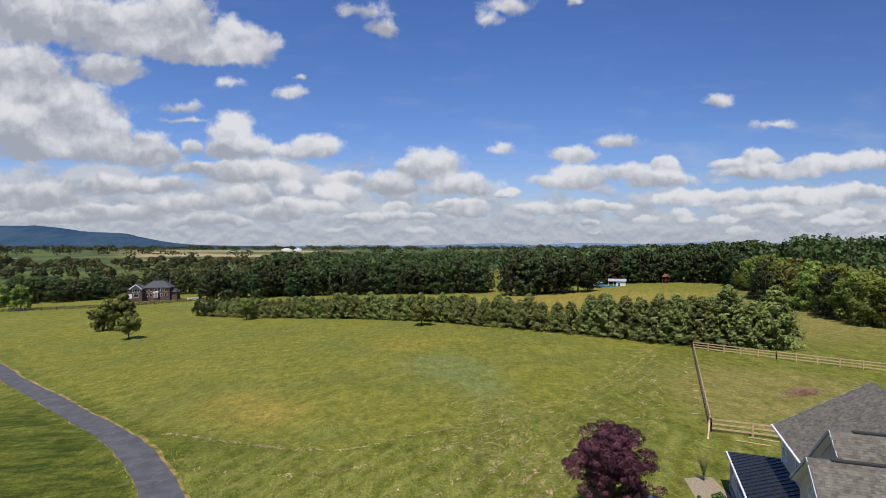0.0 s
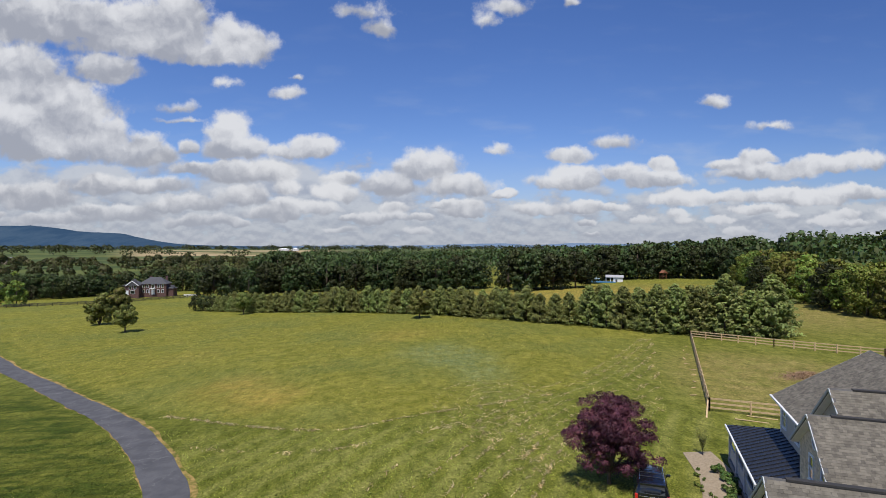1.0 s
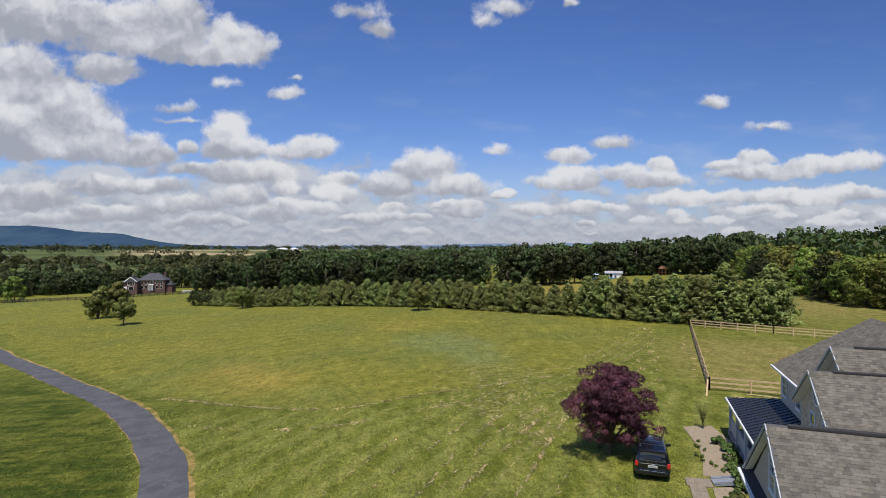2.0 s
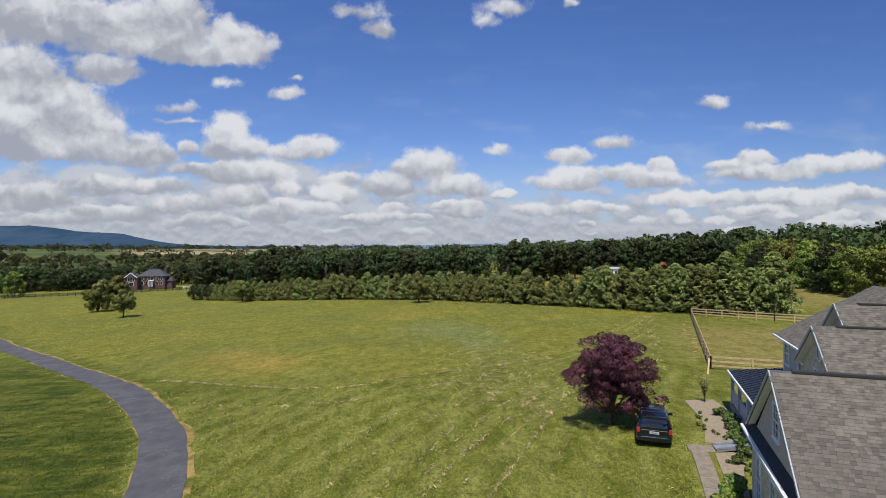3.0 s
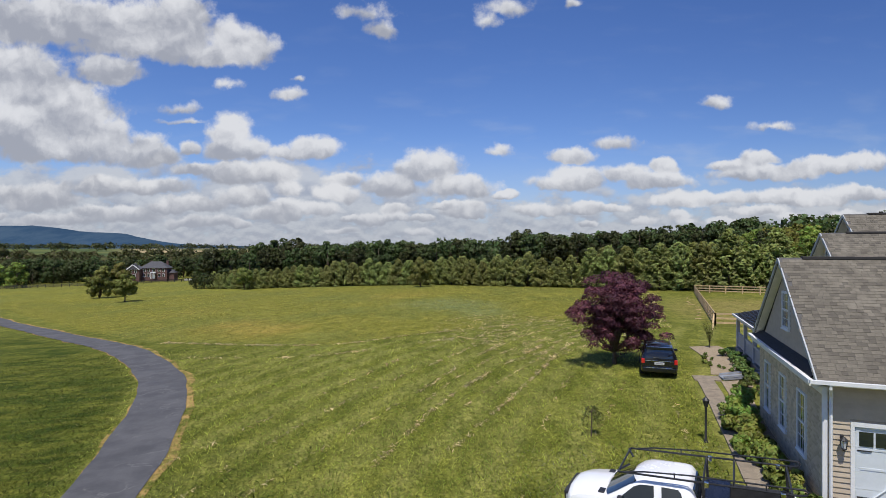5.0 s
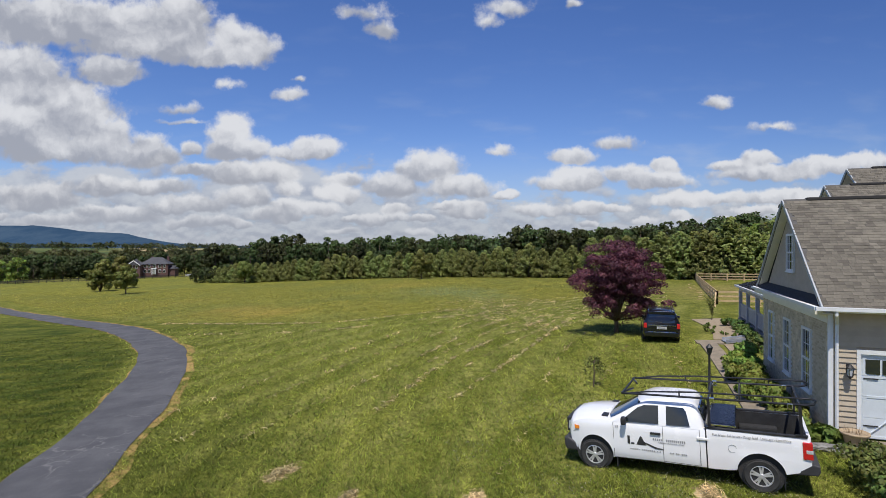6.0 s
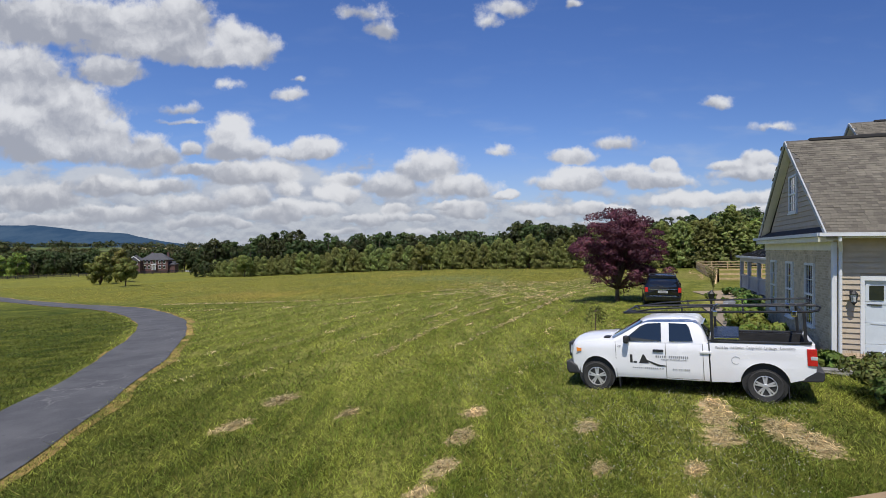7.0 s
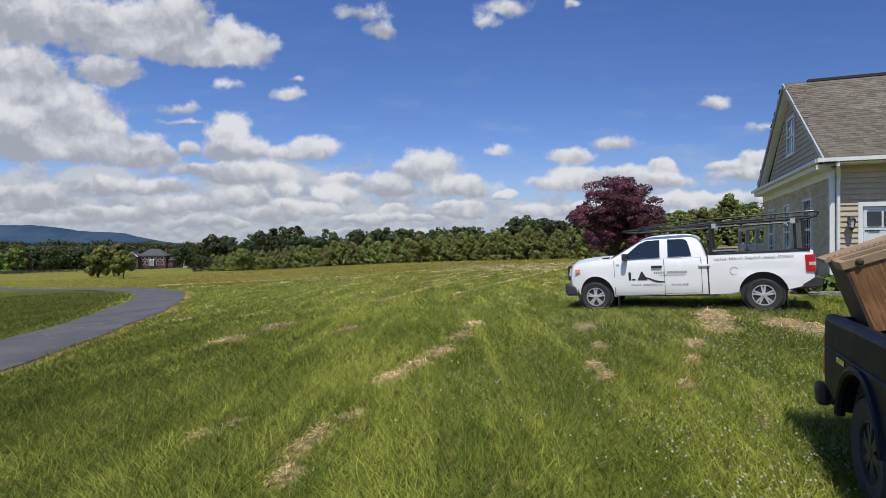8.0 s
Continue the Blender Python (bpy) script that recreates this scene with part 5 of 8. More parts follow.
bed_liner = plain("bed_liner", (0.022, 0.022, 0.022), 0.8, 0.0, 0.4, 5.0, 0.5)
tool_box_mat = plain("dark_diamond_plate", (0.035, 0.045, 0.08), 0.3, 0.8, 0.25, 40.0, 0.5)
red_lens = plain("red_lens", (0.55, 0.02, 0.02), 0.15, 0.0, 0.1, 20.0, coat=0.8)
amber_lens = plain("amber_lens", (0.85, 0.26, 0.03), 0.15, 0.0, 0.1, 20.0, coat=0.8)
clear_lens = plain("clear_lens", (0.6, 0.62, 0.64), 0.1, 0.2, 0.1, 20.0, coat=0.8)
shadow_gap = plain("panel_gap", (0.03, 0.03, 0.03), 0.9, 0.0, 0.1, 5.0)
van_paint = plain("dark_van_paint", (0.006, 0.007, 0.011), 0.2, 0.0, 0.1, 2.0, coat=0.6)
blue_paint = plain("dusty_dark_blue_paint", (0.004, 0.006, 0.016), 0.5, 0.0, 0.35, 2.5, coat=0.04, spec=0.14)
letter_black = plain("lettering_black", (0.03, 0.03, 0.03), 0.5, 0.0, 0.1, 20.0)
letter_grey = plain("lettering_grey", (0.22, 0.22, 0.23), 0.5, 0.0, 0.1, 20.0)


build_house()


def lettering(text, size, m, material, parent, name="lettering", squeeze=1.0):
    """Built-in letters as a flat mesh part; m places their left end, in the parent's space."""
    cu = bpy.data.curves.new(name, "FONT")
    cu.body, cu.size, cu.extrude = text, size, 0.0015
    tmp = bpy.data.objects.new("tmp", cu)
    scene.collection.objects.link(tmp)
    me = bpy.data.meshes.new_from_object(tmp.evaluated_get(bpy.context.evaluated_depsgraph_get()))
    bpy.data.objects.remove(tmp)
    me.name = name
    me.materials.clear()
    me.materials.append(material)
    ob = new(name, me)
    ob.parent, ob.matrix_basis = parent, m @ Matrix.Diagonal((squeeze, 1, 1, 1))
    return ob


def quad_panel(bm, pts, thick=0.012):
    """A thin pane or panel with its outer face through the points."""
    pts = [Vector(p) for p in pts]
    n = (pts[1] - pts[0]).cross(pts[2] - pts[0]).normalized()
    a = [bm.verts.new(p) for p in pts]
    b = [bm.verts.new(p - n * thick) for p in pts]
    bm.faces.new(a)
    bm.faces.new(b[::-1])
    for i in range(len(pts)):
        j = (i + 1) % len(pts)
        bm.faces.new((a[j], a[i], b[i], b[j]))
    return bm


def wheel_meshes(r, w, rim_r, spokes=5, metal=None):
    bm = bmesh.new()
    lathe(bm, [(rim_r, -w / 2 + 0.02), (r * 0.9, -w / 2), (r * 0.985, -w / 2 + 0.03), (r, -w / 4), (r, w / 4), (r * 0.985, w / 2 - 0.03), (r * 0.9, w / 2), (rim_r, w / 2 - 0.02)], 36, axis="y", caps=False)
    for k in range(36):
        a = 2 * math.pi * k / 36
        d = Vector((math.cos(a), 0, math.sin(a)))
        for s in (-1, 1):
            beam(bm, d * (r * 1.0) + Vector((0, s * w * 0.1, 0)), d * (r * 1.0) + Vector((0, s * w * 0.46, 0)), 0.035, 0.014, d)
    tyre = finish("tyre", bm, rubber)
    bm = bmesh.new()
    lathe(bm, [(rim_r * 0.98, -w * 0.35), (rim_r, w * 0.40), (rim_r * 0.93, w * 0.42), (rim_r * 0.88, w * 0.25), (rim_r * 0.85, -w * 0.1), (rim_r * 0.1, -w * 0.12)], 32, axis="y", caps=False)
    lathe(bm, [(rim_r * 0.24, w * 0.1), (rim_r * 0.24, w * 0.36), (rim_r * 0.17, w * 0.42)], 16, axis="y")
    for k in range(spokes):
        a = 2 * math.pi * k / spokes + 0.3
        for o in (-0.16, 0.16):
            p = Vector((math.cos(a + o * 1.2) * rim_r * 0.2, w * 0.33, math.sin(a + o * 1.2) * rim_r * 0.2))
            q = Vector((math.cos(a + o) * rim_r * 0.9, w * 0.30, math.sin(a + o) * rim_r * 0.9))
            beam(bm, p, q, rim_r * 0.17, 0.035, (0, 1, 0))
    return tyre, finish("rim", bm, metal or alloy)


def add_wheel(parent, meshes, x, y, z):
    """A wheel whose outer face looks away from the middle line."""
    w = new("wheel")
    w.parent = parent
    w.matrix_basis = pose(x, y, z, 0, 0, 0 if y > 0 else 180)
    for nm, me in zip(("tyre", "rim"), meshes):
        new(nm, me).parent = w
    return w


def arch(cx, cz, r, a0=180, a1=0, k=12):
    return [(cx + r * math.cos(radians(a0 + (a1 - a0) * i / k)), cz + r * math.sin(radians(a0 + (a1 - a0) * i / k))) for i in range(k + 1)]


def soft_extrude(bm, outline, y0, y1, bevel=0.04):
    extrude_xz(bm, outline, y0, y1)
    bmesh.ops.recalc_face_normals(bm, faces=bm.faces[:])
    if bevel:
        edges = [e for e in bm.edges if abs(e.verts[0].co.y - e.verts[1].co.y) < 1e-5]
        bmesh.ops.bevel(bm, geom=edges, offset=bevel, segments=3, affect="EDGES", profile=0.5, clamp_overlap=True)
    return bm


def sculpt(bm, xs=(), ys=(), zs=()):
    """Cuts a solid along planes, so that its faces can then be bent."""
    for axis, cuts in ((Vector((1, 0, 0)), xs), (Vector((0, 1, 0)), ys), (Vector((0, 0, 1)), zs)):
        for c in cuts:
            bmesh.ops.bisect_plane(bm, geom=bm.verts[:] + bm.edges[:] + bm.faces[:], dist=1e-5, plane_co=axis * c, plane_no=axis)
    return bm


def rounded(ob, angle=32):
    """Smooth faces with creases kept sharp."""
    ob.data.shade_smooth()
    ob.data.set_sharp_from_angle(angle=radians(angle))
    return ob


def build_white_truck():
    """Local x runs forward from the rear axle, y to the driver's side, z up from the ground."""
    t = thing("pickup_truck", "white double-cab pickup truck with black ladder rack on grass", "pickup truck")
    t.matrix_basis = Matrix.Translation((7.07 + 0.488 * 0.93, 12.84 + 0.873 * 0.93, 0.03)) @ Matrix.Rotation(radians(150.8), 4, "Z") @ Matrix.Rotation(radians(3.1), 4, "Y")
    W = 0.99
    WF, R = 3.70, 0.372
    # nose, fenders and lower cab
    bm = bmesh.new()
    outline = [(1.10, 0.41), (3.06, 0.39)] + arch(WF, 0.42, 0.475, 186, -6, 16) + [(4.30, 0.50), (4.46, 0.60), (4.48, 0.80), (4.475, 0.98), (4.44, 1.09), (4.38, 1.165), (4.27, 1.225), (4.10, 1.270), (3.85, 1.305), (3.55, 1.325), (3.36, 1.325), (3.22, 1.30), (1.10, 1.295)]
    extrude_xz(bm, outline, -W, W)
    sculpt(bm, (3.3, 3.7, 4.0, 4.2, 4.35), (-0.9, -0.78, -0.66, -0.35, 0.0, 0.35, 0.66, 0.78, 0.9), (0.50, 0.62, 0.80, 0.98, 1.08, 1.16, 1.23))
    for v in bm.verts:
        x, y, z = v.co
        f = abs(y) / W
        wide = float(np.interp(z, [0.38, 0.50, 0.62, 0.80, 0.98, 1.08, 1.16, 1.23, 1.30, 1.36], [0.955, 0.978, 0.988, 0.995, 1.0, 1.0, 0.992, 0.975, 0.945, 0.93]))
        # flared lips round the front wheel
        flare = 0.022 * math.exp(-((math.hypot(x - WF, z - 0.42) - 0.50) / 0.07) ** 2)
        v.co.y = y * (wide + (flare if f > 0.95 else 0.0))
        if x > 3.3:
            v.co.y *= 1 - 0.10 * ((x - 3.3) / 1.18) ** 2.6
            v.co.x -= 0.17 * f ** 3.2 * ((x - 3.3) / 1.18) ** 2
            if z > 1.05:
                # hood: a raised middle between two soft channels
                v.co.z += 0.062 * (1 - smooth01(f, 0.52, 0.74)) * smooth01(z, 1.05, 1.24) + 0.018 * (1 - f * f) - 0.030 * max(f - 0.85, 0) / 0.15
    rounded(part("body", bm, truck_white, t), 38)
    # upper cab: one closed shell, its glass laid on
    CZ = [1.27, 1.33, 1.45, 1.62, 1.74, 1.80, 1.84, 1.865]
    CY = [0.955, 0.945, 0.915, 0.865, 0.825, 0.785, 0.71, 0.56]
    CF = [3.50, 3.42, 3.20, 2.92, 2.72, 2.60, 2.48, 2.26]
    CR = [1.10, 1.11, 1.15, 1.21, 1.27, 1.32, 1.42, 1.62]

    def wall_y(z):
        return float(np.interp(z, CZ, CY)) + 0.022

    def front(z, k):
        """A point of the front of the cab at a height: k runs from 0 in the middle to 1 at the pillar."""
        return Vector((float(np.interp(z, CZ, CF)) - 0.17 * k ** 2.4, (wall_y(z) - 0.02) * 0.93 * k, z))

    bm = bmesh.new()
    rings = []
    for z, yw, xf, xr in zip(CZ, CY, CF, CR):
        half = [(xr, 0.0), (xr, yw * 0.55), (xr + 0.01, yw * 0.82), (xr + 0.04, yw * 0.94), (xr + 0.13, yw), (1.9, yw), (xf - 0.31, yw), (xf - 0.23, yw * 0.985), (xf - 0.17, yw * 0.93), (xf - 0.17 * 0.8 ** 2.4, yw * 0.744), (xf - 0.17 * 0.45 ** 2.4, yw * 0.42), (xf, 0.0)]
        ring = half + [(x, -y) for x, y in half[-2:0:-1]]
        rings.append([bm.verts.new((x, y, z)) for x, y in ring])
    for a, b in zip(rings, rings[1:]):
        for i in range(len(a)):
            j = (i + 1) % len(a)
            bm.faces.new((a[i], a[j], b[j], b[i]))
    bm.faces.new(rings[-1])
    bm.faces.new(rings[0][::-1])
    rounded(part("cab", bm, truck_white, t), 50)
    bm = bmesh.new()
    out = Vector((0.009, 0, 0.012))
    ks = [-0.97, -0.8, -0.45, 0.0, 0.45, 0.8, 0.97]
    grid = []
    for z in (1.335, 1.45, 1.62, 1.755):
        row = []
        for k in ks:
            p = front(z, abs(k)) + out
            p.y = math.copysign(p.y, k) if k else 0.0
            row.append(bm.verts.new(p))
        grid.append(row)
    for a, b in zip(grid, grid[1:]):
        for i in range(len(ks) - 1):
            bm.faces.new((a[i], a[i + 1], b[i + 1], b[i]))
    part("windshield", bm, tinted, t, "wide sloping windshield glass", smooth=True)
    bm = bmesh.new()
    box(bm, (1.13, -0.62, 1.40), (1.20, 0.62, 1.70), 0.01)
    for v in bm.verts:
        v.co.x += 0.36 * (v.co.z - 1.40) - 0.03
    part("rear_window", bm, tinted, t, "dark rear window of the cab")

    for s in (1, -1):
        for outline in ([(2.12, 1.315), (2.98, 1.30), (2.90, 1.40), (2.60, 1.66), (2.44, 1.725), (2.12, 1.74)], [(1.42, 1.33), (1.94, 1.315), (1.94, 1.74), (1.56, 1.73), (1.50, 1.66)]):
            bm = bmesh.new()
            pts = [(x, s * wall_y(z), z) for x, z in outline]
            quad_panel(bm, pts if s < 0 else pts[::-1], 0.008)
            part("window", bm, tinted, t, "dark tinted side window")
    bm = bmesh.new()
    box(bm, (3.36, -0.80, 1.335), (3.52, 0.80, 1.365), 0.01)
    part("cowl", bm, black_plastic, t)
    # cargo bed
    side = [(-0.95, 0.62), (-0.50, 0.50)] + arch(0.0, 0.42, 0.48, 172, 4)[0:] + [(0.62, 0.42), (1.07, 0.40), (1.07, 1.31), (-0.92, 1.36), (-0.96, 1.2)]
    for s in (1, -1):
        bm = bmesh.new()
        extrude_xz(bm, side, s * 0.90, s * W)
        sculpt(bm, (-0.75, 0.62), (), (0.62, 0.80, 0.98, 1.08, 1.18, 1.26))
        for v in bm.verts:
            if abs(v.co.y) > 0.95:
                flare = 0.026 * math.exp(-((math.hypot(v.co.x, v.co.z - 0.42) - 0.50) / 0.07) ** 2)
                v.co.y *= float(np.interp(v.co.z, [0.38, 0.55, 0.80, 0.98, 1.08, 1.18, 1.26, 1.36], [0.955, 0.985, 0.997, 1.0, 1.002, 0.996, 0.985, 0.965])) + flare
                v.co.y *= 1 - 0.02 * max(-0.6 - v.co.x, 0) / 0.35
        rounded(part("bed_side", bm, truck_white, t), 38)
        bm = bmesh.new()
        box(bm, (-0.90, s * 0.885, 1.315), (1.05, s * 0.975, 1.365), 0.012)
        part("bed_rail", bm, black_plastic, t, "black plastic rail cap")
    bm = bmesh.new()
    box(bm, (-0.97, -0.86, 0.66), (-0.90, 0.86, 1.33), 0.02)
    part("tailgate", bm, truck_white, t)
    bm = bmesh.new()
    box(bm, (-0.89, -0.88, 0.78), (1.06, 0.88, 0.84))
    box(bm, (1.0, -0.88, 0.8), (1.06, 0.88, 1.30))
    for s in (1, -1):
        box(bm, (-0.89, s * 0.895, 0.8), (1.05, s * 0.86, 1.31))
        box(bm, (-0.42, s * 0.60, 0.8), (0.42, s * 0.88, 1.02), 0.05)
    box(bm, (-0.895, -0.85, 0.8), (-0.86, 0.85, 1.30))
    part("bed_liner", bm, bed_liner, t, "black liner inside the cargo bed")
    # wheel housings and underside
    bm = bmesh.new()
    box(bm, (0.9, -0.75, 0.36), (3.1, 0.75, 0.6))
    for cx in (0, WF):
        lathe(bm, [(0.46, -0.93), (0.46, 0.93)], 20, (cx, 0, 0.45), "y")
    part("underbody", bm, shadow_gap, t)
    # bumpers
    bm = bmesh.new()
    soft_extrude(bm, [(4.12, 0.40), (4.44, 0.40), (4.50, 0.52), (4.50, 0.70), (4.40, 0.74), (4.20, 0.62)], -0.93, 0.93, 0.05)
    part("front_bumper", bm, grey_plastic, t, "dark grey front bumper")
    bm = bmesh.new()
    box(bm, (4.36, -0.66, 0.80), (4.48, 0.66, 1.18), 0.04)
    part("grille", bm, black_plastic, t, "black front grille")
    bm = bmesh.new()
    soft_extrude(bm, [(-0.50, 0.50), (-1.06, 0.53), (-1.10, 0.60), (-1.10, 0.74), (-0.98, 0.78), (-0.86, 0.70)], -0.97, 0.97, 0.03)
    part("rear_bumper", bm, grey_plastic, t, "dark grey rear bumper")
    for s in (1, -1):
        bm = bmesh.new()
        quad_panel(bm, [(4.40, s * 0.70, 1.115), (4.27, s * 0.86, 1.125), (4.08, s * 0.945, 1.09), (4.10, s * 0.960, 0.99), (4.24, s * 0.915, 0.90), (4.42, s * 0.74, 0.915)][::s * -1], 0.05)
        h = part("headlight", bm, clear_lens, t, "clear headlight unit")
        bm = bmesh.new()
        quad_panel(bm, [(4.20, s * 0.935, 1.085), (4.07, s * 0.968, 1.07), (4.08, s * 0.975, 1.00), (4.19, s * 0.948, 0.985)][::s * -1], 0.02)
        part("turn_signal", bm, amber_lens, h, "amber turn signal")
        bm = bmesh.new()
        box(bm, (-0.985, s * 0.87, 0.87), (-0.80, s * 1.002, 1.24), 0.02)
        tl = part("taillight", bm, red_lens, t, "red tail light")
        bm = bmesh.new()
        box(bm, (-0.99, s * 0.90, 1.00), (-0.86, s * 1.006, 1.08), 0.01)
        part("reverse_lamp", bm, clear_lens, tl)
        bm = bmesh.new()
        box(bm, (2.86, s * 0.97, 1.26), (2.98, s * 1.18, 1.44), 0.04)
        beam(bm, (2.95, s * 0.9, 1.30), (2.92, s * 1.05, 1.32), 0.06, 0.05)
        part("mirror", bm, black_plastic, t, "black door mirror")
        for x in (2.20, 1.16):
            bm = bmesh.new()
            box(bm, (x - 0.12, s * (W - 0.01), 1.06), (x + 0.12, s * (W + 0.035), 1.115), 0.012)
            part("door_handle", bm, black_plastic if x > 2 else truck_white, t, "black door handle" if x > 2 else "")
        for x0, z0, x1, z1 in ((3.19, 0.40, 3.20, 1.27), (2.03, 0.40, 2.03, 1.28), (1.22, 0.44, 1.22, 1.28), (1.085, 0.40, 1.085, 1.29), (1.22, 0.44, 2.03, 0.44), (2.03, 0.42, 3.19, 0.40)):
            bm = bmesh.new()
            beam(bm, (x0, s * (W + 0.003), z0), (x1, s * (W + 0.003), z1), 0.009, 0.005, (0, 1, 0))
            part("panel_seam", bm, shadow_gap, t)
    bm = bmesh.new()
    tube(bm, [(0.55 + 0.085 * math.cos(a), W + 0.004, 0.93 + 0.085 * math.sin(a)) for a in np.linspace(0, 2 * math.pi, 25)], 0.004, 5, False)
    part("fuel_door", bm, letter_grey, t, "round fuel door outline")
    ms = wheel_meshes(R, 0.275, 0.235)
    for x in (0, WF):
        for s in (1, -1):
            add_wheel(t, ms, x, s * 0.845, R)
    for x in (3.14, -0.44):
        bm = bmesh.new()
        box(bm, (x - 0.012, 0.70, 0.14), (x + 0.012, 0.95, 0.42))
        part("mud_flap", bm, black_plastic, t)
    # marks on the doors: initials and name as plain shapes, the tag line as letters
    bm = bmesh.new()
    y = W + 0.009
    for pts in ([(2.86, 0.97), (2.80, 0.97), (2.80, 0.77), (2.86, 0.77)], [(2.78, 0.81), (2.70, 0.81), (2.70, 0.77), (2.78, 0.77)], [(2.56, 0.98), (2.53, 0.98), (2.42, 0.77), (2.65, 0.77)]):
        quad_panel(bm, [(x, y, z) for x, z in pts][::-1], 0.004)
    sw = hermite([(2.52, 0.86, 0), (2.36, 0.795, 0), (2.20, 0.735, 0), (2.03, 0.725, 0)], 0.03)
    for i in range(len(sw) - 1):
        w0, w1 = [0.006 + 0.017 * math.sin(math.pi * min(j / (len(sw) - 1), 1)) for j in (i, i + 1)]
        quad_panel(bm, [(sw[i].x, y, sw[i].y - w0), (sw[i + 1].x, y, sw[i + 1].y - w1), (sw[i + 1].x, y, sw[i + 1].y + w1), (sw[i].x, y, sw[i].y + w0)], 0.004)
    part("door_emblem", bm, letter_black, t, "black emblem with a long curved stroke")
    bm = bmesh.new()
    for x0, x1, z, h in ((2.26, 2.02, 0.945, 0.05), (1.96, 1.52, 0.945, 0.055), (2.80, 2.56, 0.655, 0.032), (2.52, 2.20, 0.655, 0.036), (2.18, 2.06, 0.655, 0.026), (1.88, 1.78, 0.655, 0.03), (1.75, 1.66, 0.655, 0.03), (1.63, 1.50, 0.655, 0.03)):
        n_bar = max(int((x0 - x1) / 0.042), 2)
        for k in range(n_bar):
            xa = x0 - (x0 - x1) * k / n_bar
            quad_panel(bm, [(xa, y, z - h / 2), (xa - 0.026, y, z - h / 2), (xa - 0.026, y, z + h / 2), (xa, y, z + h / 2)], 0.004)
    tagged(part("door_marks", bm, letter_grey, t, "rows of small grey bars of lettering"), kind="stuff")
    lettering("ELEGANT OUTDOOR LIVING", 0.045, Matrix.Translation((2.14, W + 0.009, 0.865)) @ pose(0, 0, 0, 90, 0, 180), letter_grey, t, squeeze=0.98)
    lettering("28", 0.085, Matrix.Translation((3.155, W + 0.009, 1.14)) @ pose(0, 0, 0, 90, 0, 180), letter_grey, t)
    lettering("Pool & Spa - Full Service - Design Build - Landscape - Renovations", 0.083, Matrix.Translation((0.95, W + 0.004, 1.185)) @ Matrix.Rotation(radians(1.0), 4, "Y") @ pose(0, 0, 0, 90, 0, 180), letter_grey, t, squeeze=0.70)
    # tool box across the bed
    bm = bmesh.new()
    box(bm, (0.50, -0.86, 1.10), (1.00, 0.86, 1.42), 0.015)
    box(bm, (0.46, -0.90, 1.40), (1.02, 0.90, 1.46), 0.02)
    part("tool_box", bm, tool_box_mat, t, "dark tread-plate tool box across the bed")
    bm = bmesh.new()
    box(bm, (0.455, 0.895, 1.39), (1.02, 0.915, 1.43), 0.004)
    part("tool_box_edge", bm, chrome, t)
    # ladder rack
    for s in (1, -1):
        y = s * 0.93
        for x in (1.00, -0.80):
            bm = bmesh.new()
            beam(bm, (x, y, 1.36), (x, y * 0.97, 2.0), 0.06, 0.06, (1, 0, 0))
            box(bm, (x - 0.11, y - 0.05, 1.355), (x + 0.11, y + 0.05, 1.375))
            part("rack_post", bm, rack_steel, t)
        for z, x0 in ((2.02, 2.96), (2.13, -0.85)):
            bm = bmesh.new()
            if z < 2.1:
                tube(bm, [(2.78, s * 0.30, 1.99), (2.97, s * 0.80, 1.99), (2.94, y * 0.97, 1.995), (2.7, y * 0.97, 2.0), (-0.92, y * 0.97, 2.03), (-1.06, y * 0.97, 2.06), (-1.10, y * 0.97, 2.13), (-1.02, y * 0.97, 2.17), (-0.85, y * 0.97, 2.17)], 0.026, 8)
            else:
                tube(bm, [(-0.85, y * 0.97, 2.17), (1.3, y * 0.97, 2.14), (2.3, y * 0.97, 2.08), (2.75, y * 0.97, 2.01)], 0.02, 8)
            part("rack_rail", bm, rack_steel, t)
        for x in (1.62, 0.35, -0.30):
            bm = bmesh.new()
            beam(bm, (x, y * 0.97, 2.02), (x, y * 0.97, 2.15), 0.03, 0.03, (1, 0, 0))
            part("rack_stay", bm, rack_steel, t)
        for x in (0.92, -0.62):
            bm = bmesh.new()
            box(bm, (x - 0.05, y * 0.97 - 0.03, 1.92), (x + 0.05, y * 0.97 + 0.05, 2.05), 0.015)
            part("rack_clamp", bm, chrome, t, "shiny clamp on the rack")
    for x, z in ((2.95, 1.99), (1.0, 2.0), (0.35, 2.0), (-0.80, 2.02)):
        bm = bmesh.new()
        tube(bm, [(x, -0.90, z), (x, 0.90, z)], 0.025, 8)
        part("rack_crossbar", bm, rack_steel, t)


build_white_truck()


def loft(bm, stations):
    """A shell from rings: each station is x and a half outline of (y, z) from the bottom up to the middle of the top."""
    rings = []
    for x, half in stations:
        full = [(y, z) for y, z in half] + [(-y, z) for y, z in half[::-1] if y > 1e-4]
        rings.append([bm.verts.new((x, y, z)) for y, z in full])
    for a, b in zip(rings, rings[1:]):
        for i in range(len(a)):
            j = (i + 1) % len(a)
            bm.faces.new((a[i], a[j], b[j], b[i]))
    bm.faces.new(rings[0])
    bm.faces.new(rings[-1][::-1])
    return bm


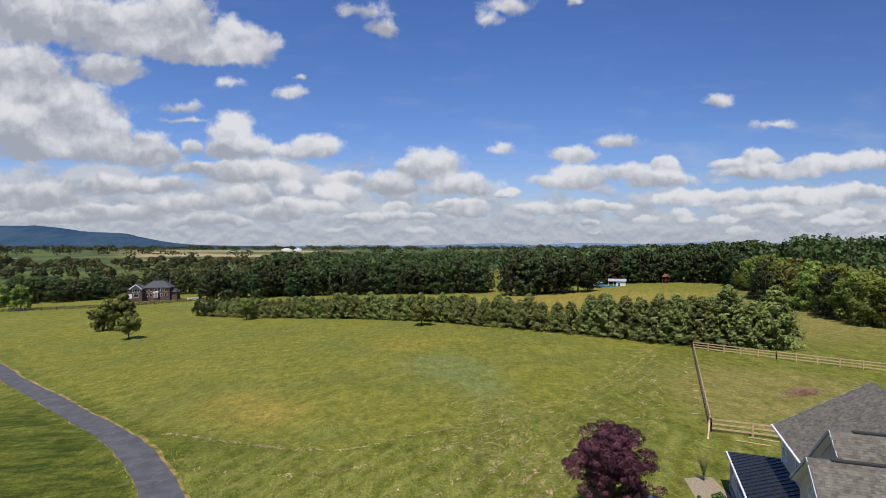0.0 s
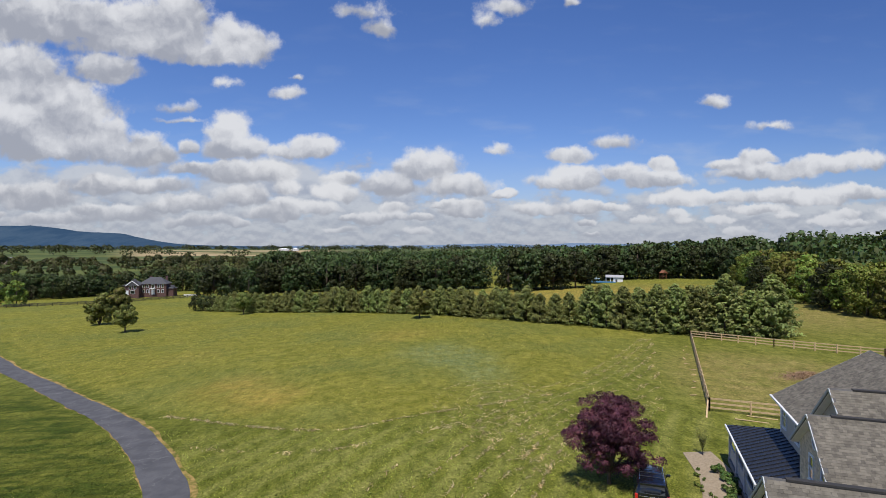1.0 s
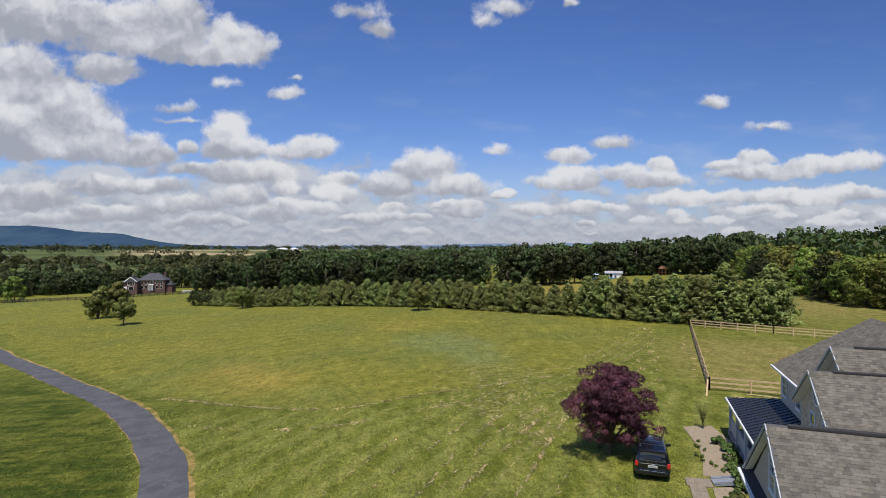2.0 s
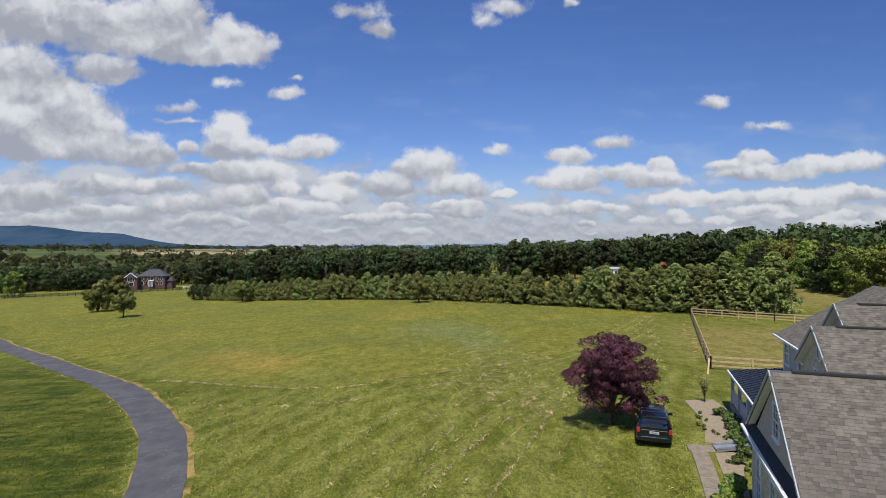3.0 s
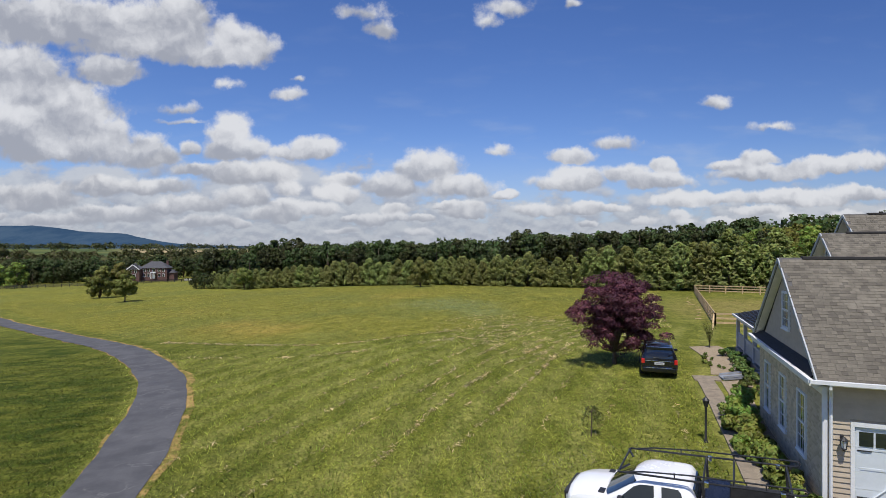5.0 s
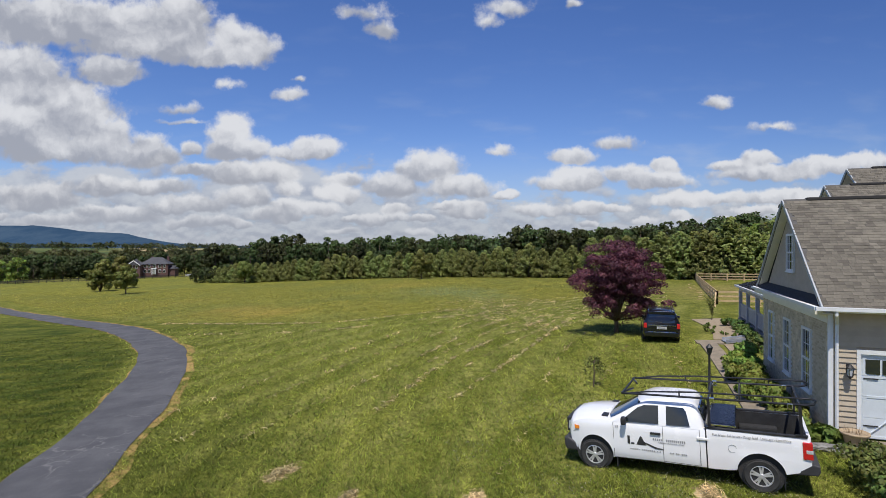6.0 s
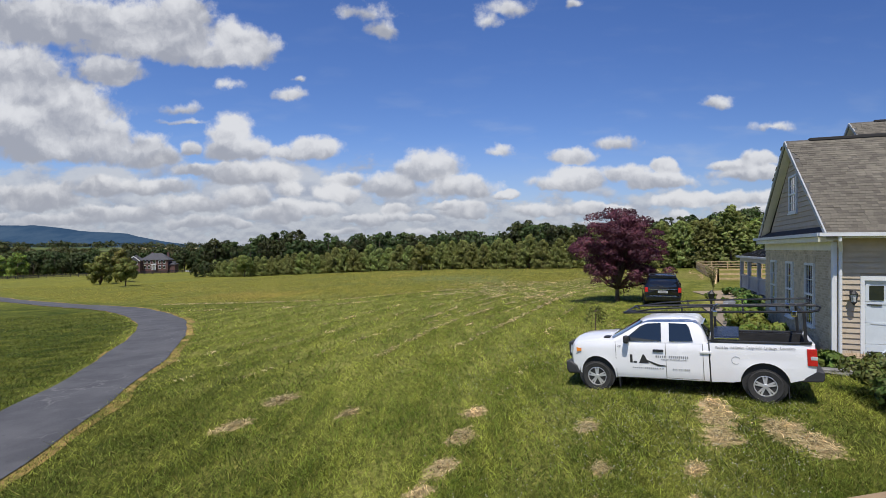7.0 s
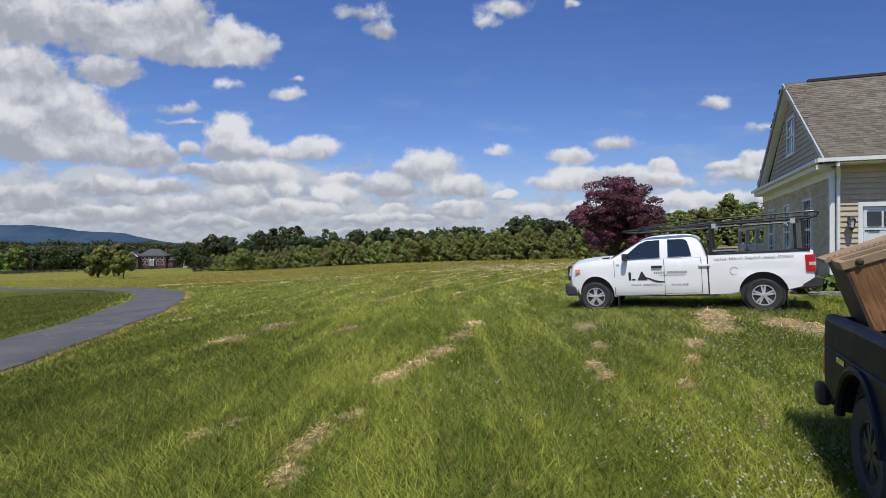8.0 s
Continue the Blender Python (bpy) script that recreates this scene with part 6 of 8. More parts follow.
def build_minivan():
    """Local x forward from the tail, y to its left, z up."""
    g = 12.25, 30.75
    v = thing("minivan", "black minivan with roof rails parked on the lawn", "car", pose(*g, gz(13, 33) + 0.02, 0, 0, 90 - 19.5))
    W = 0.985

    def half(w, z0, belt, wr, roof):
        return [(w * 0.86, z0), (w * 0.97, z0 + 0.12), (w, 0.62), (w * 0.985, belt), (wr + 0.04, roof - 0.22), (wr - 0.05, roof - 0.04), (wr * 0.55, roof), (0, roof + 0.015)]

    bm = bmesh.new()
    loft(bm, [(0.0, [(0.80, 0.36), (0.86, 0.42), (0.88, 0.62), (0.86, 0.98), (0.80, 1.05), (0.72, 1.10), (0.4, 1.12), (0, 1.12)]),
              (0.06, half(0.95, 0.30, 1.05, 0.78, 1.40)), (0.20, half(W, 0.26, 1.06, 0.76, 1.66)), (0.42, half(W, 0.26, 1.06, 0.76, 1.735)), (1.6, half(W, 0.24, 1.04, 0.76, 1.755)),
              (2.9, half(W, 0.24, 1.02, 0.73, 1.72)), (3.35, half(W, 0.24, 1.02, 0.70, 1.60)), (4.15, half(W, 0.26, 1.00, 0.80, 1.15)), (4.85, half(0.93, 0.28, 0.86, 0.74, 1.0)), (5.12, half(0.78, 0.32, 0.70, 0.55, 0.82))])
    bmesh.ops.bevel(bm, geom=[e for e in bm.edges if e.is_manifold and e.calc_face_angle(0) > 0.6], offset=0.02, segments=2, affect="EDGES")
    part("body", bm, van_paint, v, smooth=True)
    bm = bmesh.new()
    quad_panel(bm, [(0.00, -0.70, 1.13), (0.00, 0.70, 1.13), (0.125, 0.66, 1.60), (0.125, -0.66, 1.60)][::-1], 0.01)
    part("rear_window", bm, tinted, v, "large dark rear window")
    for s in (1, -1):
        for xs in ((0.45, 1.45), (1.53, 2.45), (2.53, 3.35)):
            bm = bmesh.new()
            top = 1.50 if xs[1] < 3 else 1.44
            pts = [(xs[0], s * 0.978, 1.08), (xs[1], s * 0.978, 1.08), (xs[1] - (0.35 if xs[1] > 3 else 0.03), s * 0.832, top), (xs[0] + 0.03, s * 0.832, top)]
            quad_panel(bm, pts[::s], 0.01)
            part("side_window", bm, tinted, v)
        bm = bmesh.new()
        box(bm, (-0.012, s * 0.78, 0.80), (0.14, s * 0.955, 1.08), 0.03)
        part("taillight", bm, red_lens, v, "red tail light")
        bm = bmesh.new()
        box(bm, (3.05, s * 0.98, 1.02), (3.22, s * 1.20, 1.18), 0.05)
        part("mirror", bm, van_paint, v)
        bm = bmesh.new()
        tube(bm, [(0.5, s * 0.68, 1.735), (0.55, s * 0.68, 1.80), (2.7, s * 0.67, 1.80), (2.8, s * 0.67, 1.73)], 0.02, 8)
        part("roof_rail", bm, chrome, v, "silver roof rail")
    for x in (0.9, 1.5, 2.1):
        bm = bmesh.new()
        box(bm, (x - 0.03, -0.68, 1.785), (x + 0.03, 0.68, 1.81), 0.008)
        part("roof_bar", bm, black_plastic, v)
    bm = bmesh.new()
    box(bm, (-0.03, -0.74, 0.955), (0.02, 0.74, 0.985), 0.008)
    part("chrome_strip", bm, chrome, v, "chrome strip across the tailgate")
    bm = bmesh.new()
    box(bm, (-0.025, -0.26, 0.76), (0.02, 0.26, 0.90), 0.01)
    pl = part("plate", bm, clear_lens, v, "pale number plate")
    bm = bmesh.new()
    box(bm, (-0.029, -0.18, 0.80), (-0.024, 0.18, 0.86))
    part("plate_bar", bm, letter_grey, pl)
    bm = bmesh.new()
    box(bm, (-0.09, -0.90, 0.34), (0.10, 0.90, 0.60), 0.05)
    part("rear_bumper", bm, van_paint, v)
    bm = bmesh.new()
    box(bm, (-0.095, -0.72, 0.585), (0.02, 0.72, 0.61), 0.008)
    part("bumper_strip", bm, chrome, v, "chrome strip on the bumper")
    bm = bmesh.new()
    tube(bm, [(0.0, 0, 1.14), (-0.015, 0.35, 1.16)], 0.012, 6)
    part("rear_wiper", bm, black_plastic, v)
    bm = bmesh.new()
    box(bm, (0.02, -0.70, 1.60), (0.26, 0.70, 1.745), 0.03)
    part("spoiler", bm, van_paint, v)
    ms = wheel_meshes(0.335, 0.22, 0.215)
    for x in (1.0, 4.1):
        for s in (1, -1):
            add_wheel(v, ms, x, s * 0.885, 0.335)


build_minivan()


def build_dark_truck():
    """Local x runs forward from the tail, y to its right-hand side (away from the lawn), z up."""
    gx, gy = 2.92, 5.30
    f = Vector((-0.414, -0.910, 0))
    t = thing("old_pickup", "dusty dark blue pickup truck loaded with old furniture", "pickup truck", pose(gx, gy, gz(2.6, 4.5), 0, 0, math.degrees(math.atan2(f.y, f.x))))
    # here local y points to the driver's side, away from the open lawn side at y = 0
    H = 1.15
    for s in (0, 1):
        bm = bmesh.new()
        side = [(0.0, 0.58), (0.36, 0.50)] + arch(0.90, 0.40, 0.44, 168, 8) + [(1.5, 0.42), (1.90, 0.42), (1.90, H), (0.02, H), (-0.02, 0.98)]
        y0 = 1.70 * s
        soft_extrude(bm, side, y0 - 0.02 if not s else y0 - 0.10, y0 + 0.10 if not s else y0 + 0.02, 0.045)
        part("bed_side", bm, blue_paint, t)
        bm = bmesh.new()
        tube(bm, [(x, -0.012 if not s else 1.712, z) for x, z in arch(0.90, 0.40, 0.47, 172, 8, 16)], 0.035, 8)
        part("fender_lip", bm, blue_paint, t)
        bm = bmesh.new()
        box(bm, (-0.03, y0 - 0.022 if not s else y0 - 0.12, 0.66), (0.05, y0 + 0.12 if not s else y0 + 0.022, 0.98), 0.015)
        part("taillight", bm, red_lens, t, "red tail light")
    bm = bmesh.new()
    tube(bm, [(0.08, -0.022, 0.90), (1.88, -0.022, 0.90)], 0.012, 6)
    part("body_crease", bm, blue_paint, t)
    bm = bmesh.new()
    box(bm, (-0.03, 0.10, 0.55), (0.03, 1.60, H - 0.02), 0.02)
    part("tailgate", bm, blue_paint, t)
    bm = bmesh.new()
    box(bm, (0.0, 0.06, 0.62), (1.9, 1.64, 0.68))
    box(bm, (1.86, 0.06, 0.65), (1.9, 1.64, 1.04))
    part("bed_floor", bm, bed_liner, t)
    bm = bmesh.new()
    box(bm, (-0.20, 0.02, 0.40), (-0.05, 1.66, 0.56), 0.04)
    part("rear_bumper", bm, black_plastic, t, "black rear bumper")
    bm = bmesh.new()
    box(bm, (-0.21, -0.05, 0.385), (-0.04, 0.05, 0.575), 0.05)
    part("bumper_end", bm, black_plastic, t)
    bm = bmesh.new()
    box(bm, (0.42, -0.03, 0.84), (0.60, -0.02, 0.88), 0.004)
    part("badge", bm, chrome, t, "small worn chrome badge")
    bm = bmesh.new()
    soft_extrude(bm, [(1.94, 0.40), (2.9, 0.40)] + arch(3.75, 0.40, 0.44, 172, 8) + [(4.6, 0.5), (4.6, 0.95), (3.5, 1.05), (2.95, 1.62), (2.05, 1.64), (1.94, 1.0)], 0.0, 1.70, 0.06)
    part("cab", bm, blue_paint, t)
    ms = wheel_meshes(0.36, 0.24, 0.20, 6, black_plastic)
    for x in (0.90, 3.75):
        for y in (0.14, 1.56):
            w = add_wheel(t, ms, x, y, 0.36)
            w.matrix_basis = pose(x, y, 0.36, 0, 0, 180 if y < 1 else 0)
    bm = bmesh.new()
    lathe(bm, [(0.43, 0.06), (0.43, 0.5)], 20, (0.90, 0, 0.42), "y")
    box(bm, (0.3, 0.3, 0.35), (4.3, 1.4, 0.6))
    part("underbody", bm, shadow_gap, t)
    return t


dark_truck = build_dark_truck()


def wood_material(name, dark, light, axis_scale=(6.0, 60.0, 60.0), rough=0.55):
    n = Nodes(name, rough)
    g = n.noise(1.0, 5, 0.65, stretch=axis_scale, distort=0.6)
    c = n.mix(n.remap(g, 0.3, 0.7), dark, light)
    c = n.hsv(c, 0.5, 1.0, n.remap(n.noise(2.5, 3), 0.3, 0.7, 0.82, 1.15))
    n.colour(c)
    n.bump(g, 0.15, 0.004)
    return n.mat


oak_board = wood_material("old_oak_board", (0.15, 0.07, 0.025), (0.33, 0.17, 0.065), (60.0, 60.0, 5.0))
tan_board = plain("tan_fibreboard", (0.30, 0.21, 0.12), 0.8, 0.0, 0.15, 5.0, 0.2)
# the shade on the cabinet's side is put into this dark brown
dark_board = plain("dark_brown_shade_board", (0.05, 0.03, 0.018), 0.7, 0.0, 0.3, 6.0)


def build_cabinet():
    """An old open cabinet leaning outwards over the side of the truck bed. Local x along the truck, y across, z up."""
    c = thing("old_cabinet", "tipped brown wooden cabinet with tan panel in a truck bed", "cabinet", dark_truck.matrix_basis @ pose(-0.10, 0.20, 1.08, 20, 2, -2))
    Lx, Wy, Hz, th = 0.52, 0.95, 0.53, 0.022
    for nm, a, b, mat, lab in (("side_panel", (0, 0, 0), (Lx, th, Hz), dark_board, "brown side board, its shade put into a dark colour"), ("side_panel", (0, Wy - th, 0), (Lx, Wy, Hz), dark_board, ""), ("front_panel", (Lx - th, th, 0), (Lx, Wy - th, Hz - 0.02), oak_board, "brown oak front board with vertical grain"),
                               ("back_panel", (0, th, 0), (th, Wy - th, Hz), dark_board, ""), ("bottom_panel", (th, th, 0), (Lx - th, Wy - th, th), dark_board, "")):
        bm = bmesh.new()
        box(bm, a, b, 0.003)
        part(nm, bm, mat, c, lab)
    for a, b in (((Lx - 0.03, -0.012, Hz - 0.05), (Lx + 0.014, Wy + 0.012, Hz + 0.012)), ((0.24, -0.010, Hz - 0.03), (0.29, Wy, Hz + 0.02)), ((0.29, -0.013, Hz - 0.05), (Lx - 0.03, 0.03, Hz + 0.012))):
        bm = bmesh.new()
        box(bm, a, b, 0.006)
        part("face_rail", bm, tan_board, c)
    bm = bmesh.new()
    quad_panel(bm, [(-0.06, -0.05, Hz + 0.035), (0.24, -0.05, Hz + 0.030), (0.24, Wy, Hz + 0.035), (-0.10, Wy - 0.1, Hz + 0.06)], 0.028)
    part("panel", bm, tan_board, c, "tan fibreboard panel with stapled edge")
    for k in range(24):
        bm = bmesh.new()
        box(bm, (0.205, -0.02 + k * 0.038, Hz + 0.032), (0.222, k * 0.038, Hz + 0.040))
        part("staple", bm, tan_board, c)
    bm = bmesh.new()
    lathe(bm, [(0.018, 0.0), (0.026, 0.02), (0.012, 0.035)], 12, (Lx, 0.10, Hz - 0.02), "x")
    part("knob", bm, dark_board, c)


build_cabinet()


# ---- fences, garden and path ----
new_board = wood_material("fresh_fence_board", (0.47, 0.32, 0.165), (0.63, 0.46, 0.26), (4.0, 40.0, 40.0), 0.8)
dark_fence = plain("dark_creosoted_board", (0.03, 0.028, 0.026), 0.9, 0.0, 0.3, 4.0)


def run_fence(line, label, mat, spacing, height, rails, group, post=0.14, rail=(0.045, 0.15)):
    """Posts with rails between plan points, one thing for each straight stretch."""
    for p, q in zip(line, line[1:]):
        p, q = Vector((*p, 0)), Vector((*q, 0))
        n = max(int(round((q - p).length / spacing)), 1)
        f = thing("fence", label, "fence", pose(p.x, p.y, 0), group)
        for k in range(n + 1):
            c = p.lerp(q, k / n)
            z = gz(c.x, c.y)
            bm = bmesh.new()
            box(bm, (c.x - p.x - post / 2, c.y - p.y - post / 2, z - 0.2), (c.x - p.x + post / 2, c.y - p.y + post / 2, z + height), 0.01)
            part("post", bm, mat, f)
            if k < n:
                e = p.lerp(q, (k + 1) / n)
                ze = gz(e.x, e.y)
                for j in range(rails):
                    u = height * (0.93 - 0.66 * j / max(rails - 1, 1))
                    bm = bmesh.new()
                    beam(bm, (c.x - p.x, c.y - p.y, z + u), (e.x - p.x, e.y - p.y, ze + u), rail[0], rail[1])
                    part("rail", bm, mat, f)


FAR_CORNER, NEAR_CORNER = (43.4, 91.6), (25.2, 49.6)
run_fence([FAR_CORNER, (51.2, 81.0), (59.5, 70.5), (68, 60)], "new pale timber rail fence around a paddock", new_board, 2.6, 1.25, 3, "paddock fence")
run_fence([FAR_CORNER, NEAR_CORNER], "new pale timber rail fence around a paddock", new_board, 2.6, 1.25, 3, "paddock fence")
run_fence([NEAR_CORNER, (34.0, 44.6)], "new pale timber rail fence around a paddock", new_board, 2.9, 1.25, 3, "paddock fence")
run_fence([(-250, 206), (-184, 217), (-161, 220), (-140, 224), (-123, 238), (-108, 252)], "dark weathered board fence along a far lane", dark_fence, 3.0, 1.4, 4, "lane fence", 0.18, (0.05, 0.17))


def loose_board(x, y, turn, length, lift=0.05, tip=0.0, mat=None, name="loose_board", label="loose new fence board lying on the grass"):
    bm = bmesh.new()
    box(bm, (-length / 2, -0.07, -0.02), (length / 2, 0.07, 0.02), 0.004)
    solid(name, bm, mat or new_board, label, "board", pose(x, y, gz(x, y) + lift, 0, tip, turn), "loose boards")


for x, y, a, l in ((27.2, 46.2, -28, 2.6), (30.2, 44.6, -27, 2.8), (28.6, 47.0, -30, 2.4)):
    loose_board(x, y, a, l)
loose_board(24.4, 48.4, 60, 2.2, 0.55, -32, label="new board propped against the fence corner")
rs = random.Random(17)
for k in range(10):
    u = 0.12 + 0.075 * k
    x, y = NEAR_CORNER[0] + (FAR_CORNER[0] - NEAR_CORNER[0]) * u - 1.1 + rs.uniform(-0.4, 0.3), NEAR_CORNER[1] + (FAR_CORNER[1] - NEAR_CORNER[1]) * u + rs.uniform(-0.5, 0.5)
    loose_board(x, y, rs.uniform(0, 180), rs.uniform(0.5, 0.9), 0.06, rs.uniform(-6, 6), label="short offcut of pale fence timber on grass")
for x, y in ((35.7, 104.2), (21.5, 116.6)):
    bm = bmesh.new()
    tube(bm, [(0, 0, -0.2), (0, 0, 1.5)], 0.06, 8)
    solid("marker_post", bm, new_board, "slim pale post in front of the pines", "post", pose(x, y, gz(x, y)), "marker posts")


def sheet(name, pts, lift, mat, label, category, step=0.6, kind="structure"):
    """A flat patch laid on the ground inside a plan outline, with a rim that reaches into the soil."""
    bm = bmesh.new()
    vs = [bm.verts.new((x, y, 0)) for x, y in pts]
    f = bm.faces.new(vs)
    bmesh.ops.subdivide_edges(bm, edges=bm.edges[:], cuts=2)
    bmesh.ops.triangulate(bm, faces=bm.faces[:])
    for k in range(2):
        bmesh.ops.subdivide_edges(bm, edges=bm.edges[:], cuts=1)
        bmesh.ops.triangulate(bm, faces=bm.faces[:])
    for v in bm.verts:
        v.co.z = gz(v.co.x, v.co.y) + lift
    rim = [e for e in bm.edges if e.is_boundary]
    r = bmesh.ops.extrude_edge_only(bm, edges=rim)
    for v in [g for g in r["geom"] if isinstance(g, bmesh.types.BMVert)]:
        v.co.z -= lift + 0.15
    return solid(name, bm, mat, label, category, kind=kind)


def house_point(x, y, z=0.0):
    p = HOUSE @ Vector((x, y, z))
    return p.x, p.y


def mulch_material():
    n = Nodes("garden_mulch", 0.95, 0.0, 0.1)
    a, b = n.noise(5.0, 5, 0.7), n.noise(26.0, 3, 0.7)
    c = n.mix(n.remap(a, 0.3, 0.7), (0.27, 0.21, 0.14), (0.38, 0.31, 0.22))
    c = n.mix(n.remap(b, 0.62, 0.75, 0, 0.7), c, (0.10, 0.075, 0.05))
    n.colour(c)
    n.bump(b, 0.8, 0.03)
    return n.mat


mulch = mulch_material()
sheet("garden_bed", [(18.1, 39.6), (17.7, 37.6), (17.2, 35.2), (16.3, 33.0), (15.4, 31.2), (16.6, 30.5), house_point(1.4, 13.2), house_point(1.4, 22.5), (20.2, 39.6)], 0.05, mulch, "brown mulched garden bed beside the porch", "garden bed")
sheet("garden_bed", [(15.1, 29.5), (14.1, 26.8), (12.8, 23.3), (11.4, 19.9), (10.4, 17.2), house_point(0, 0.2), house_point(0, 8.0), house_point(0.3, 12.0), (17.0, 29.6)], 0.05, mulch, "brown mulched garden bed along the brick wall", "garden bed")
PATH_LINE = hermite([(14.55, 30.25), (13.5, 27.2), (12.1, 23.4), (10.75, 19.7), (9.75, 17.0), (9.3, 15.4)], 0.6)


def build_path():
    """Concrete path of cast lengths with joints between."""
    p = thing("garden_path", "pale brown concrete garden path leading to the porch", "path", kind="structure")
    run, k = [], 0
    for i in range(0, len(PATH_LINE) - 2, 2):
        seg = PATH_LINE[i:i + 3]
        a, b = seg[0].lerp(seg[-1], 0.008), seg[0].lerp(seg[-1], 0.992)
        d = (b - a).normalized()
        s = Vector((d.y, -d.x, 0)) * 0.42
        bm = bmesh.new()
        top = [a - s, b - s, b + s, a + s]
        pts = [(q.x, q.y, gz(q.x, q.y) + 0.07) for q in top]
        slab(bm, pts, 0.2)
        part("paving_slab", bm, concrete, p)
    bm = bmesh.new()
    slab(bm, [(x, y, gz(x, y) + 0.072) for x, y in ((13.9, 30.0), (15.2, 29.6), (15.5, 30.6), (14.2, 31.0))], 0.2)
    part("paving_slab", bm, concrete, p)


build_path()
bm = bmesh.new()
slab(bm, [(15.35, 29.75, 0.42), (17.6, 29.35, 0.72), (17.75, 30.2, 0.72), (15.5, 30.55, 0.42)], 0.09)
for o in (0.0, 1.0):
    a, b = Vector((15.38 + 0.15 * o, 29.78 + 0.74 * o, 0.50)), Vector((17.6 + 0.15 * o, 29.38 + 0.80 * o, 0.80))
    beam(bm, a, b, 0.05, 0.10)
solid("ramp", bm, plain("grey_metal_ramp", (0.34, 0.36, 0.40), 0.5, 0.4, 0.12, 4.0), "grey metal ramp from the path to the porch", "ramp")
bm = bmesh.new()
a = [house_point(0.3, -0.01), house_point(9, -0.01), house_point(9, -4.0), house_point(0.3, -0.75)]
slab(bm, [(*q, 0.24) for q in a], 0.6)
solid("apron", bm, concrete, "concrete apron in front of the garage door", "pavement", kind="structure")


def leaf_bush(seed, r, h, n, size, mat, name, label, x, y, group="", lift=0.0, clumps=14):
    rng = np.random.default_rng(seed)
    cl = []
    for k in range(clumps):
        a, q = rng.uniform(0, 2 * math.pi), rng.uniform(0, 0.75) ** 0.6
        cl.append((math.cos(a) * q * r, math.sin(a) * q * r, h * rng.uniform(0.25, 0.78) * (1.05 - 0.4 * q), r * rng.uniform(0.22, 0.4)))
    p, d = crown_points(rng, np.array(cl), n, None, min(h / r * 0.55, 1.1))
    p[:, 2] = np.maximum(p[:, 2], 0.02)
    t = thing(name, label, "shrub", pose(x, y, gz(x, y) + lift), group)
    bm = bmesh.new()
    for k in range(6):
        e = cl[k]
        tube(bm, [(0, 0, -0.05), (e[0] * 0.5, e[1] * 0.5, e[2] * 0.5), e[:3]], [0.02, 0.014, 0.005], 5)
    part("stem", bm, bark, t)
    new("foliage", raw_mesh("foliage", cards(rng, p, d, size), 4, mat, d + np.array([0, 0, 0.4]) + rng.normal(0, 0.25, d.shape))).parent = t
    return t


shrub_leaf = leafy("shrub_leaf", (0.135, 0.195, 0.035), (0.37, 0.43, 0.09), 0.03, 0.3, 1.2, 0.2)
hosta_leaf = leafy("broad_leaf", (0.10, 0.16, 0.03), (0.22, 0.30, 0.06), 0.02, 0.3, 2.0, 0.1)
mixed_leaf = leafy("dark_shrub_leaf", (0.075, 0.115, 0.028), (0.200, 0.245, 0.06), 0.03, 0.25, 2.5, 0.15)
rs = random.Random(23)
for k, (lx, ly, r, h) in enumerate(((-0.75, 1.2, 0.55, 0.8), (-0.9, 2.3, 0.65, 0.9), (-1.0, 3.5, 0.7, 0.95), (-0.85, 4.6, 0.65, 0.9), (-1.05, 5.7, 0.75, 1.05), (-0.8, 6.7, 0.6, 1.0), (-1.1, 7.6, 0.75, 1.15), (-0.6, 8.8, 0.7, 1.3), (-1.3, 4.2, 0.5, 0.6), (-1.35, 6.3, 0.5, 0.65))):
    x, y = house_point(lx, ly)
    leaf_bush(30 + k, r, h, 1900, 0.075, shrub_leaf, "shrub", "leafy green foundation shrub against the brick wall", x, y, "foundation shrubs")
for k, (lx, ly, r, h) in enumerate(((0.75, 14.5, 0.5, 0.8), (0.8, 15.8, 0.5, 0.7), (0.85, 17.2, 0.55, 0.8), (0.9, 18.7, 0.5, 0.7), (0.95, 20.2, 0.55, 0.75), (0.6, 21.6, 0.5, 0.7), (0.3, 13.2, 0.4, 0.6))):
    x, y = house_point(lx, ly)
    leaf_bush(50 + k, r, h, 900, 0.08, mixed_leaf, "shrub", "low dark green shrub in front of the porch", x, y, "porch shrubs")
for k in range(16):
    x, y = ((16.0 + 0.19 * k * 0.55 + rs.uniform(-0.2, 0.9), 31.3 + 0.5 * k + rs.uniform(-0.2, 0.2)) if k < 11 else (14.8 + rs.uniform(-0.2, 1.2), 26.6 + 0.5 * (k - 11)))
    leaf_bush(80 + k, 0.17, 0.24, 90, 0.05, hosta_leaf, "bedding_plant", "small yellow-green bedding plant in mulch", x, y, "bedding plants", 0.04, 7)
for k, (lx, ly) in enumerate(((-0.55, -0.35), (-0.25, -0.60), (-0.85, 0.2))):
    x, y = house_point(lx, ly)
    leaf_bush(110 + k, 0.42, 0.62, 260, 0.13, hosta_leaf, "hosta", "broad-leaved light green plant at the house corner", x, y, "corner plants", 0.0, 10)
for k, (x, y, r, h) in enumerate(((9.55, 12.6, 0.9, 1.35), (10.3, 11.9, 0.9, 1.6), (9.2, 11.4, 0.85, 1.15), (9.9, 10.9, 0.8, 1.2))):
    leaf_bush(120 + k, r, h, 3200, 0.055, mixed_leaf, "flowering_shrub", "dense dark shrub with narrow leaves by the driveway", x, y, "drive shrubs", 0.0, 22)

